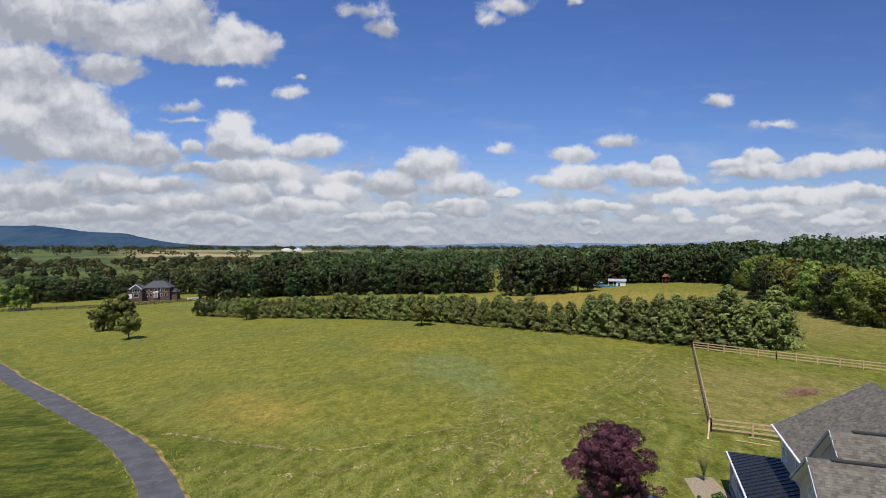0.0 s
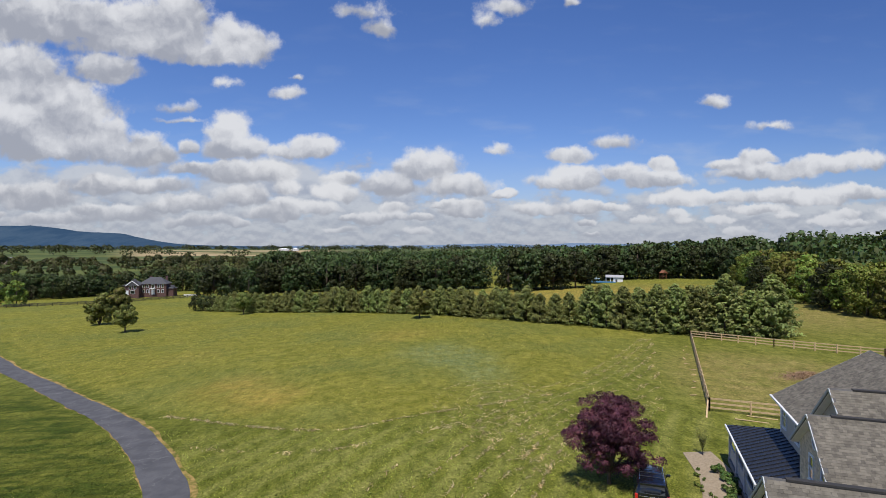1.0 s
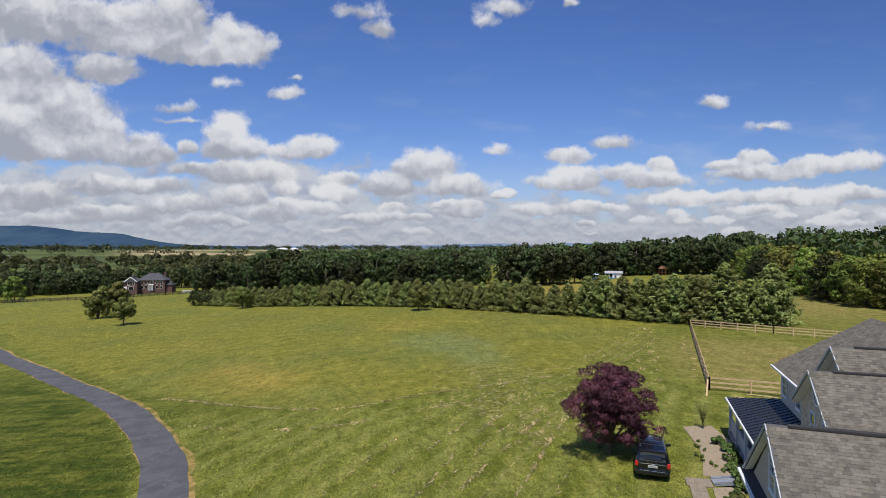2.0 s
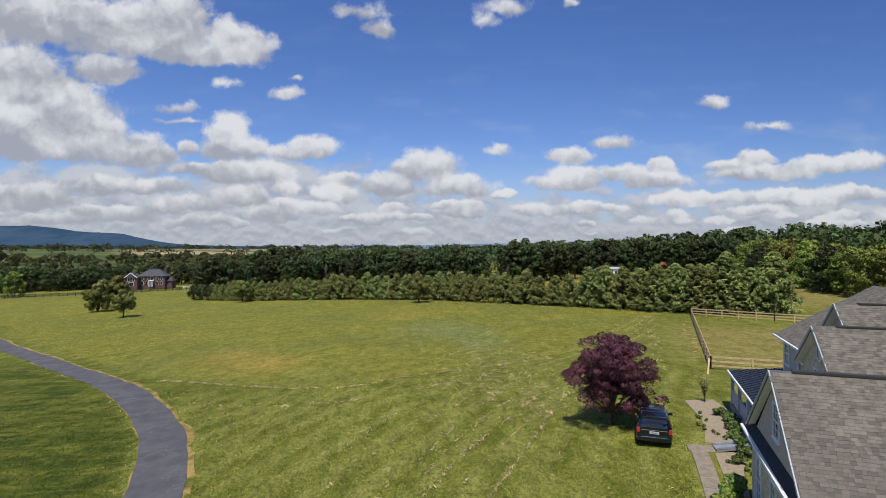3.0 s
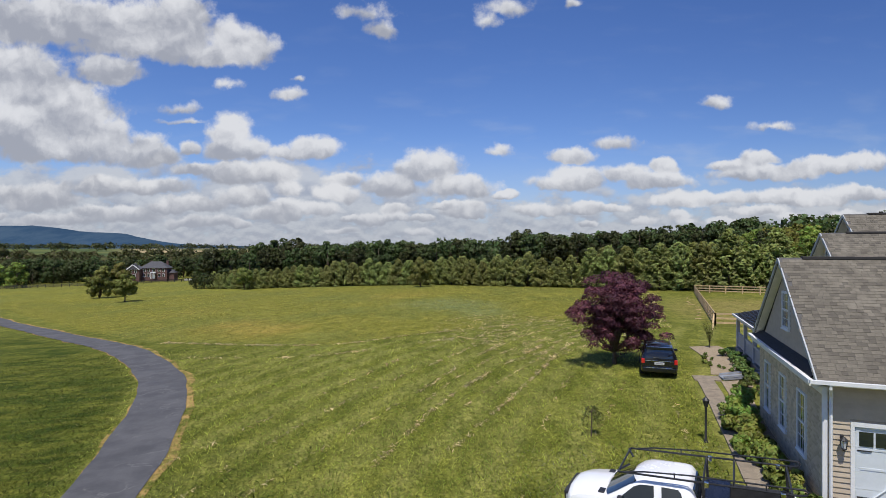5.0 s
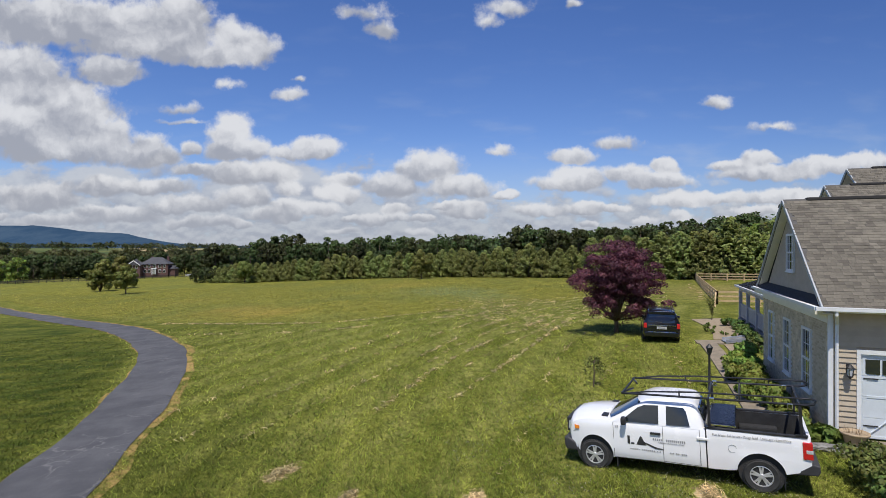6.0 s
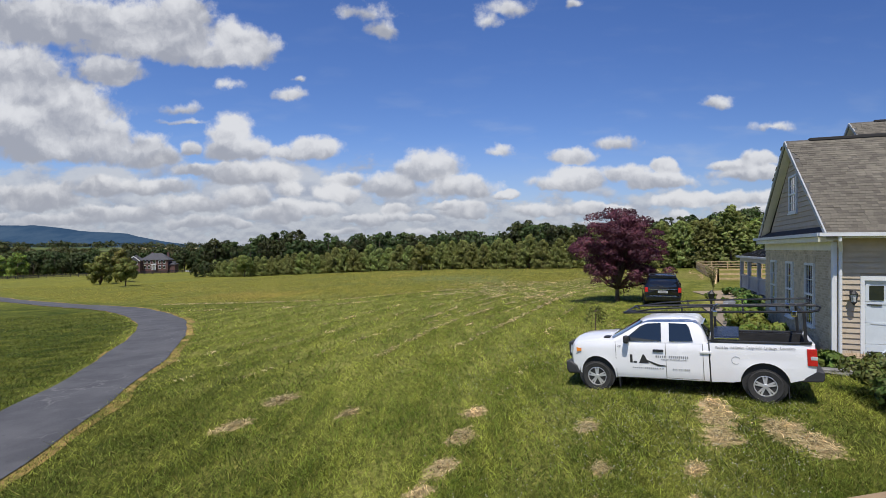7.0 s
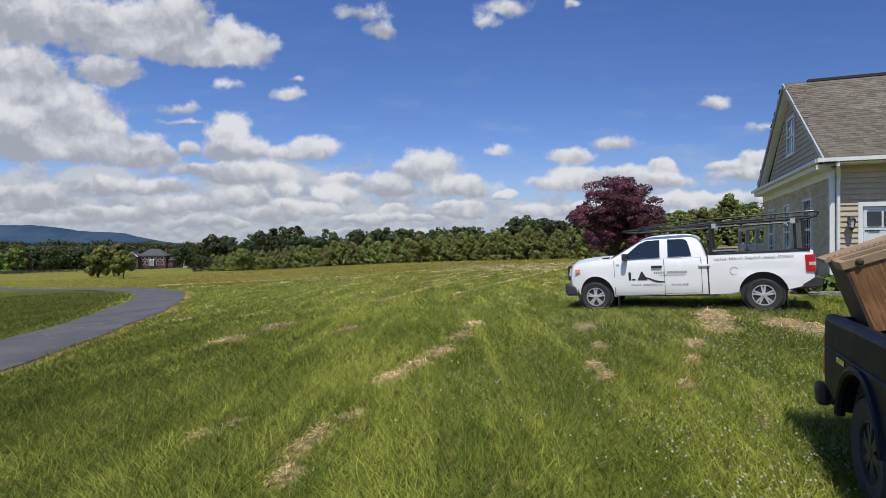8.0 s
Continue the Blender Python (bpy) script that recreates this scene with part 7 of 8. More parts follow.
# flat stones stacked at the corner bed
for k in range(16):
    lx, ly = -0.55 + 0.16 * (k % 8) + rs.uniform(-0.08, 0.08), -0.98 - 0.06 * (k % 3)
    x, y = house_point(lx, ly)
    bm = bmesh.new()
    box(bm, (-0.21, -0.14, 0), (0.21, 0.14, 0.07), 0.02)
    for v in bm.verts:
        v.co += Vector((rs.uniform(-0.02, 0.02), rs.uniform(-0.02, 0.02), rs.uniform(-0.008, 0.008)))
    solid("edging_stone", bm, stone_grey, "flat grey fieldstone in a low stacked edging", "stone", pose(x, y, gz(x, y) + 0.0 + 0.072 * (k // 8), rs.uniform(-3, 3), rs.uniform(-3, 3), rs.uniform(-45, 10)), "stacked stones")

# planter
x, y = house_point(0.35, -0.80)
pot = thing("planter", "round tan clay planter with dry stalks", "planter", pose(x, y, 0.24))
bm = bmesh.new()
lathe(bm, [(0.16, 0.0), (0.19, 0.05), (0.27, 0.30), (0.31, 0.36), (0.34, 0.37), (0.34, 0.42), (0.30, 0.42), (0.27, 0.34), (0.1, 0.33)], 28)
part("pot", bm, plain("tan_clay", (0.40, 0.30, 0.19), 0.85, 0.0, 0.15, 8.0, 0.2), pot, smooth=True)
bm = bmesh.new()
lathe(bm, [(0.28, 0.33), (0.28, 0.36), (0.05, 0.37)], 16)
part("soil", bm, mulch, pot)
bm = bmesh.new()
for k in range(16):
    a, q = rs.uniform(0, 6.28), rs.uniform(0, 0.2)
    tube(bm, [(q * math.cos(a), q * math.sin(a), 0.36), (q * 1.3 * math.cos(a), q * 1.3 * math.sin(a), 0.36 + rs.uniform(0.1, 0.24))], [0.006, 0.003], 4)
part("dry_stalk", bm, tan_board, pot, "dry tan stalks")

# lamp post
x, y = 10.0, 21.0
post = thing("lamp_post", "black metal garden lamp post beside the path", "lamp post", pose(x, y, gz(x, y)) @ Matrix.Diagonal((1, 1, 0.9, 1)))
bm = bmesh.new()
lathe(bm, [(0.08, -0.1), (0.08, 0.06), (0.045, 0.12), (0.037, 1.45), (0.05, 1.48), (0.03, 1.52)], 12)
part("post", bm, black_plastic, post, smooth=True)
bm = bmesh.new()
lathe(bm, [(0.06, 1.52), (0.075, 1.54), (0.12, 1.78), (0.14, 1.79), (0.05, 1.90), (0.02, 1.95)], 8)
lan = part("lantern", bm, black_plastic, post)
bm = bmesh.new()
lathe(bm, [(0.075, 1.56), (0.112, 1.77)], 6)
for v in bm.verts:
    v.co.x *= 1.03
    v.co.y *= 1.03
part("glass", bm, tinted, lan)


def weeping(x, y, seed, h, r, n, label, droop=True, size=0.045):
    rng = np.random.default_rng(seed)
    t = thing("sapling", label, "tree", pose(x, y, gz(x, y)))
    bm = bmesh.new()
    tube(bm, [(0, 0, -0.1), (0.03, 0.02, h * 0.5), (0, 0, h * 0.9)], [0.03, 0.025, 0.012], 6)
    pts = []
    for k in range(16):
        a = rng.uniform(0, 2 * math.pi)
        q = r * rng.uniform(0.5, 1.0)
        if droop:
            way = [(0, 0, h * 0.85), (q * 0.5 * math.cos(a), q * 0.5 * math.sin(a), h * rng.uniform(0.9, 1.02)), (q * math.cos(a), q * math.sin(a), h * rng.uniform(0.35, 0.7))]
        else:
            way = [(0, 0, h * rng.uniform(0.15, 0.4)), (q * 0.5 * math.cos(a), q * 0.5 * math.sin(a), h * 0.65), (q * math.cos(a), q * math.sin(a), h * rng.uniform(0.7, 1.0))]
        tube(bm, way, [0.008, 0.005, 0.002], 5)
        w = hermite(way, 0.08)
        for p in w[2:]:
            for j in range(n):
                pts.append((p.x + rng.normal(0, 0.05), p.y + rng.normal(0, 0.05), p.z + rng.normal(0, 0.05)))
    part("trunk", bm, bark, t)
    pts = np.array(pts)
    new("crown", raw_mesh("crown", cards(rng, pts, np.tile([0, 0, 1.0], (len(pts), 1)), size, 1.0), 4, maple_leaf if not droop else mixed_leaf)).parent = t


weeping(5.95, 22.2, 3, 1.15, 0.5, 3, "small drooping sapling in the lawn")
weeping(19.3, 39.0, 8, 1.9, 0.55, 4, "thin young multi-stemmed tree in the garden bed", False, 0.04)
rng_p = np.random.default_rng(77)
n_p = 2600
pp = np.stack([rng_p.normal(0, 1.7, n_p), rng_p.normal(0, 0.75, n_p), np.zeros(n_p)], -1)
pp[:, 2] = 0.45 * np.exp(-(pp[:, 0] / 2.2) ** 2 - (pp[:, 1] / 0.9) ** 2) * rng_p.random(n_p)
brush = raw_mesh("brush_pile", cards(rng_p, pp, np.tile([0, 0, 1.0], (n_p, 1)), 0.22, 0.5, 0.08), 4, plain("dry_brush", (0.30, 0.19, 0.11), 0.95, 0.0, 0.3, 2.0))
tagged(new("brush_pile", brush), "low pile of dry brown brushwood in the paddock", "brush pile").matrix_basis = pose(42.6, 62.2, gz(42.6, 62.2), 0, 0, 30)

# ---- far buildings ----
red_brick = plain("red_brick_wall", (0.115, 0.062, 0.055), 0.9, 0.0, 0.25, 1.5)
slate = plain("dark_slate_roof", (0.075, 0.075, 0.082), 0.9, 0.0, 0.2, 1.2)
far_white = plain("far_white_paint", (0.75, 0.75, 0.75), 0.7, 0.0, 0.05, 1.0)


def hip_roof(bm, x0, x1, y0, y1, z0, z1, over=0.5):
    x0, x1, y0, y1 = x0 - over, x1 + over, y0 - over, y1 + over
    d = (y1 - y0) / 2
    m = (y0 + y1) / 2
    a = [bm.verts.new(p) for p in ((x0, y0, z0), (x1, y0, z0), (x1, y1, z0), (x0, y1, z0), (x0 + d, m, z1), (x1 - d, m, z1))]
    for f in ((0, 1, 5, 4), (1, 2, 5), (2, 3, 4, 5), (3, 0, 4), (3, 2, 1, 0)):
        bm.faces.new([a[i] for i in f])


def gable_roof(bm, x0, x1, y0, y1, z0, z1, over=0.4):
    """Ridge along y."""
    m = (x0 + x1) / 2
    x0, x1, y0 = x0 - over, x1 + over, y0 - over
    a = [bm.verts.new(p) for p in ((x0, y0, z0), (x1, y0, z0), (m, y0, z1), (x0, y1, z0), (x1, y1, z0), (m, y1, z1))]
    for f in ((0, 2, 5, 3), (1, 4, 5, 2), (0, 1, 2), (3, 5, 4), (0, 3, 4, 1)):
        bm.faces.new([a[i] for i in f])


def far_window(h, x, y, z, w=1.1, t=1.6, door=False):
    win = new("door" if door else "window")
    win.parent, win.matrix_basis = h, pose(x, y, z)
    bm = bmesh.new()
    for a, b in (((-w / 2 - 0.12, -0.06, -0.1), (-w / 2, 0.05, t + 0.12)), ((w / 2, -0.06, -0.1), (w / 2 + 0.12, 0.05, t + 0.12)), ((-w / 2, -0.06, t), (w / 2, 0.05, t + 0.12)), ((-w / 2, -0.06, -0.1), (w / 2, 0.05, 0.0))):
        box(bm, a, b)
    part("frame", bm, far_white, win)
    bm = bmesh.new()
    box(bm, (-w / 2, -0.03, 0), (w / 2, 0.03, t))
    part("pane", bm, far_white if door else tinted, win)


def build_far_house():
    h = thing("far_house", "two-storey red brick house with dark roof and white trim", "house", pose(-141, 254, gz(-138, 252) + 1.3, 0, 0, 10) @ Matrix.Diagonal((0.80, 0.86, 0.88, 1)))
    for a, b in (((-3, 0, 0), (11, 9, 5.6)), ((-11, -3.5, 0), (-3, 6, 5.2)), ((11, 1.5, 0), (14.5, 8, 3.0))):
        bm = bmesh.new()
        box(bm, (a[0], a[1], -3.0), b)
        part("wall", bm, red_brick, h)
    for fn, args in ((hip_roof, (-4, 11, 0, 9, 5.6, 9.2)), (hip_roof, (-11, -3, -3.5, 6, 5.2, 8.3)), (gable_roof, (-9.5, -3.2, -3.6, 2, 5.0, 7.6)), (hip_roof, (11, 14.5, 1.5, 8, 3.0, 4.6))):
        bm = bmesh.new()
        fn(bm, *args)
        part("roof", bm, slate, h)
    for s in (-1, 1):
        bm = bmesh.new()
        beam(bm, (-6.35, -4.1, 7.6), (-6.35 + s * 3.6, -4.1, 4.95), 0.12, 0.4)
        part("rake_board", bm, far_white, h)
    for x in (-1.6, 0.6, 6.6, 9.0):
        for z in (0.9, 3.6):
            far_window(h, x, -0.03, z)
    far_window(h, 3.6, -0.03, 3.5, 1.5, 1.8)
    for x in (-5.0, -7.6):
        far_window(h, x, -3.53, 3.2)
    far_window(h, -6.3, -3.53, 0.7, 2.4, 1.7)
    far_window(h, -9.7, -3.53, 0.2, 2.2, 2.2, True)
    bm = bmesh.new()
    box(bm, (2.2, -1.8, 3.0), (5.0, 0, 3.4))
    for x in (2.4, 3.2, 4.0, 4.8):
        tube(bm, [(x, -1.6, 0), (x, -1.6, 3.0)], 0.14, 8)
    part("portico", bm, far_white, h, "white columned portico")
    far_window(h, 3.6, -0.04, 0.1, 1.3, 2.3, True)
    for x in (0, 9):
        bm = bmesh.new()
        box(bm, (x - 0.6, 6.6, 5), (x + 0.6, 7.6, 9.6))
        part("chimney", bm, red_brick, h)
    bm = bmesh.new()
    box(bm, (14.8, -0.1, 0), (22, 0.1, 1.2))
    f = solid("pool_fence", bm, far_white, "low white fence beside the brick house", "fence", pose(-138, 252, gz(-125, 255) - 0.2, 0, 0, 10))
    bm = bmesh.new()
    box(bm, (-2.2, -1, 0.35), (2.2, 1, 1.1), 0.2)
    box(bm, (-1.3, -0.9, 1.0), (1.3, 0.9, 1.6), 0.25)
    solid("parked_car", bm, van_paint, "dark car parked by the far house", "car", pose(-150.5, 246, gz(-150, 246), 0, 0, 30))


build_far_house()


grey_shed = plain("pale_grey_sheet_roof", (0.36, 0.36, 0.37), 0.8, 0.0, 0.1, 1.0)


def build_pool_house():
    x, y = 80, 244
    h = thing("pool_house", "white open pool house with pale roof", "pool house", pose(x, y, gz(x, y) - 0.2, 0, 0, -18) @ Matrix.Scale(0.76, 4))
    bm = bmesh.new()
    box(bm, (0, 0, 0), (5.5, 5, 3.2))
    part("wall", bm, far_white, h)
    bm = bmesh.new()
    slab(bm, [(-4.6, -0.6, 3.3), (6.0, -0.6, 3.3), (6.0, 2.4, 4.7), (-4.6, 2.4, 4.7)], 0.2)
    part("roof", bm, grey_shed, h)
    bm = bmesh.new()
    slab(bm, [(-4.6, 5.4, 3.3), (6.0, 5.4, 3.3), (6.0, 2.4, 4.7), (-4.6, 2.4, 4.7)], 0.2)
    part("roof", bm, grey_shed, h)
    for px in (-4.3, -1.6):
        for py in (0, 4.8):
            bm = bmesh.new()
            box(bm, (px - 0.12, py - 0.12, 0), (px + 0.12, py + 0.12, 3.2))
            part("post", bm, far_white, h)
    bm = bmesh.new()
    box(bm, (1.2, -0.05, 0.1), (2.3, 0.02, 2.2))
    part("door", bm, slate, h)
    bm = bmesh.new()
    box(bm, (-13, -3, 0.1), (1, 4, 0.55))
    solid("pool", bm, plain("blue_pool_cover", (0.08, 0.22, 0.36), 0.3, 0.0, 0.1, 0.5), "blue pool with pale surround", "pool", pose(x, y, gz(x, y) - 0.2, 0, 0, -18))
    u = thing("garden_umbrella", "pale blue garden umbrella by the pool", "umbrella", pose(71, 241, gz(71, 241)))
    bm = bmesh.new()
    tube(bm, [(0, 0, 0), (0, 0, 2.9)], 0.06, 6)
    part("pole", bm, far_white, u)
    bm = bmesh.new()
    lathe(bm, [(1.9, 2.3), (1.85, 2.4), (0.1, 3.1)], 10)
    part("canopy", bm, plain("umbrella_cloth", (0.45, 0.6, 0.7), 0.8), u)
    s = thing("play_set", "brown wooden swing and climbing frame", "play set", pose(103, 244, gz(103, 244), 0, 0, 20))
    wood = plain("red_brown_timber", (0.22, 0.09, 0.05), 0.85, 0.0, 0.2, 2.0)
    for px, py in ((0, 0), (2, 0), (0, 2), (2, 2)):
        bm = bmesh.new()
        box(bm, (px - 0.08, py - 0.08, 0), (px + 0.08, py + 0.08, 3.0))
        part("post", bm, wood, s)
    bm = bmesh.new()
    box(bm, (-0.1, -0.1, 1.4), (2.1, 2.1, 1.55))
    part("deck", bm, wood, s)
    bm = bmesh.new()
    gable_roof(bm, 0, 2, 0, 2, 3.0, 4.2)
    part("roof", bm, wood, s)
    bm = bmesh.new()
    beam(bm, (2, 1, 2.6), (6, 1, 2.6), 0.15, 0.2)
    for k in (-0.9, 0.9):
        beam(bm, (6, 1, 2.6), (6.2, 1 + k, 0), 0.12, 0.12)
    part("swing_beam", bm, wood, s)


build_pool_house()


def build_plain_house(x, y, w, d, z_eave, z_ridge, turn, wall, roof, label, name="distant_house"):
    h = thing(name, label, "house", pose(x, y, gz(x, y) - 0.3, 0, 0, turn), "distant buildings")
    bm = bmesh.new()
    box(bm, (-w / 2, 0, 0), (w / 2, d, z_eave))
    part("wall", bm, wall, h)
    bm = bmesh.new()
    hip_roof(bm, -w / 2, w / 2, 0, d, z_eave, z_ridge)
    part("roof", bm, roof, h)
    for k in range(3):
        far_window(h, -w / 3 + k * w / 3, -0.03, z_eave * 0.55)


grey_roof = plain("grey_far_roof", (0.20, 0.20, 0.21), 0.9, 0.0, 0.1, 1.0)
build_plain_house(76, 318, 12, 10, 7.5, 13.5, 15, far_white, grey_roof, "white house with tall grey roof among trees")
build_plain_house(-520, 640, 30, 12, 4, 9, 10, plain("far_tan_wall", (0.35, 0.28, 0.22), 0.9), grey_roof, "low farmhouse with a brown roof among trees")
for x, w in ((-440, 26), (-408, 18)):
    build_plain_house(x, 1480, w, 14, 5, 8, 0, far_white, far_white, "long white farm building on far fields", "farm_building")


def ridge(points, depth, seed, label, name, mat):
    """A wooded ridge far away: crest points (x, y, height), falling to the plain on both sides."""
    line = hermite(points, 40)
    verts, faces = [], []
    for i, p in enumerate(line):
        rough = 1 + 0.05 * noise.noise((i * 0.35, seed, 0)) + 0.03 * noise.noise((i * 1.3, seed, 3))
        for k, (o, f) in enumerate(((-depth, 0.0), (-depth * 0.55, 0.34), (-depth * 0.25, 0.74), (0, 1.0), (depth * 0.5, 0.5), (depth, 0.0))):
            verts.append((p.x, p.y + o, -12 + (p.z + 12) * f * rough + (6 * noise.noise((i * 0.5, k, seed)) if 0 < f < 1 else 0)))
    for i in range(len(line) - 1):
        for k in range(5):
            a = i * 6 + k
            faces.append((a, a + 6, a + 7, a + 1))
    me = bpy.data.meshes.new(name)
    me.from_pydata(verts, [], faces)
    me.materials.append(mat)
    me.shade_smooth()
    tagged(new(name, me), label, "ridge", kind="structure")


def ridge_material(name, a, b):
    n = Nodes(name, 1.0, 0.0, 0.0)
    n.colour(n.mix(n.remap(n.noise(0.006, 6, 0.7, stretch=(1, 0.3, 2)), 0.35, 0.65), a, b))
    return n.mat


# distance haze is put into the base colours, paler on the farther ridges
hazy_ridge = ridge_material("far_wooded_ridge_haze", (0.030, 0.062, 0.105), (0.050, 0.085, 0.125))
pale_haze_ridge = ridge_material("farthest_ridge_haze", (0.13, 0.19, 0.27), (0.15, 0.21, 0.29))
ridge([(-4600, 3900, 120), (-4000, 4000, 178), (-3400, 4050, 182), (-3050, 4050, 176), (-2700, 4050, 134), (-2500, 4050, 128), (-2330, 4050, 100), (-2150, 4050, 62), (-1850, 4050, 34), (-1200, 4050, 22)], 700, 1, "long wooded mountain ridge on the horizon, haze blue in its colour", "backdrop_ridge_west", hazy_ridge)
ridge([(-1300, 4500, 26), (-600, 4500, 34), (-300, 4500, 30), (200, 4500, 44), (520, 4500, 50), (800, 4500, 36), (1150, 4500, 52), (1700, 4500, 46), (2300, 4500, 58), (3400, 4400, 40)], 300, 5, "ridges along the horizon, pale haze blue in their colour", "backdrop_ridge_north", pale_haze_ridge)


def far_groves():
    """Tree belts and single crowns on the far farmland, as one mass."""
    rng = np.random.default_rng(31)
    cl = []
    for k in range(520):
        belt = rng.random()
        y = 900 + 2300 * belt ** 1.3
        x = rng.uniform(-1.15, 1.0) * y
        if -0.52 * y < x < -0.18 * y and 1150 < y < 1650:
            continue
        cl.append((x, y, gz(x, y) + rng.uniform(3, 8), rng.uniform(7, 13)))
    for k in range(240):
        x = rng.uniform(-2300, 1800)
        y = 1750 + rng.uniform(-60, 60)
        cl.append((x, y, gz(x, y) + rng.uniform(4, 9), rng.uniform(8, 14)))
    cl = np.array(cl)
    cl = np.concatenate([cl, cl + np.array([9, 3, -2, -1]) * rng.uniform(0.5, 1.5, (len(cl), 1))])
    p, d = crown_points(rng, cl, 50000, None, 0.8)
    tagged(new("far_trees", raw_mesh("far_trees", cards(rng, p, d, 2.2), 4, oak_leaf, d)), "belts of trees across the distant farmland", "woods", kind="stuff")


far_groves()


def left_groves():
    """Looser lighter trees down the valley on the west side."""
    rl = random.Random(12)
    for k in range(48):
        a, d = radians(rl.uniform(-47, -28)), rl.uniform(240, 520)
        x, y = math.sin(a) * d, math.cos(a) * d
        if -175 < x < -105 and y < 275:
            continue
        wood_tree(x, y, rl.uniform(6, 12), BRIGHT_FAR[:2] + WOODS[:1], "rounded light green tree in the valley", "valley trees")


left_groves()


# ---- grass, hay and flowers ----
def grass_material(name, a, b, c):
    n = Nodes(name, 0.7, 0.0, 0.2)
    g = n.add("ShaderNodeNewGeometry")
    col = n.mix(n.remap(n.noise(0.45, 4, 0.65), 0.3, 0.7), a, b)
    col = n.mix(n.remap(n.noise(0.5, 4, 0.6, stretch=(2.4, 0.25, 1, 24)), 0.47, 0.57, 0.0, 0.8), col, (b[0] * 1.55, b[1] * 1.4, b[2] * 1.4))
    col = n.mix(n.remap(g.outputs["Random Per Island"], 0.80, 0.95), col, c)
    col = n.hsv(col, 0.5, 1.0, n.remap(n.math("FRACT", n.math("MULTIPLY", g.outputs["Random Per Island"], 13.7)), 0, 1, 0.38, 1.62))
    n.colour(col)
    t, m = n.add("ShaderNodeBsdfTranslucent"), n.add("ShaderNodeMixShader")
    n.link(col, t.inputs[0])
    m.inputs[0].default_value = 0.5
    n.link(n.bsdf.outputs[0], m.inputs[1])
    n.link(t.outputs[0], m.inputs[2])
    n.link(m.outputs[0], n.out.inputs[0])
    return n.mat


def blades(rng, x, y, height, width, lean=1.0, lift=-0.01):
    """Single-triangle blades of grass at plan places."""
    n = len(x)
    z = ground_z(x, y) + lift
    a = rng.uniform(0, 2 * math.pi, n)
    w = width * rng.uniform(0.6, 1.4, n)
    h = height * rng.uniform(0.55, 1.35, n)
    dx, dy = np.cos(a) * w / 2, np.sin(a) * w / 2
    lx, ly = rng.normal(0, lean, n) * h, rng.normal(0, lean, n) * h
    # wound so that the outer side of each blade looks up and south
    turn = np.where(0.6 * dx * h + dx * ly - dy * lx > 0, 1, -1)
    dx, dy = dx * turn, dy * turn
    return np.stack([np.stack([x - dx, y - dy, z], -1), np.stack([x + dx, y + dy, z], -1), np.stack([x + lx, y + ly, z + h], -1)], 1).reshape(-1, 3)


def soft_up(rng, v):
    """One normal for each blade, near upright, as a thick sward takes the light."""
    n = np.tile([0, -0.25, 1.0], (len(v) // 3, 1))
    return n + rng.normal(0, 0.75, n.shape)


def scatter(rng, n, y0, y1, x_of_y, power=1.0):
    """Plan places between y0 and y1, denser near y0."""
    y = y0 + (y1 - y0) * rng.random(n) ** power
    lo, hi = x_of_y(y)
    return lo + (hi - lo) * rng.random(n), y


def off_road(x, y):
    return np.abs(beyond(x, y, ROAD_FINE)) > ROAD_WIDTH / 2 + 0.05


def in_garden(x, y):
    d = np.stack([x - 10.75, y - 15.84], -1)
    lx, ly = d @ np.array([0.9367, -0.3502]), d @ np.array([0.3502, 0.9367])
    return (lx > -2.1) & (ly > -1.2)


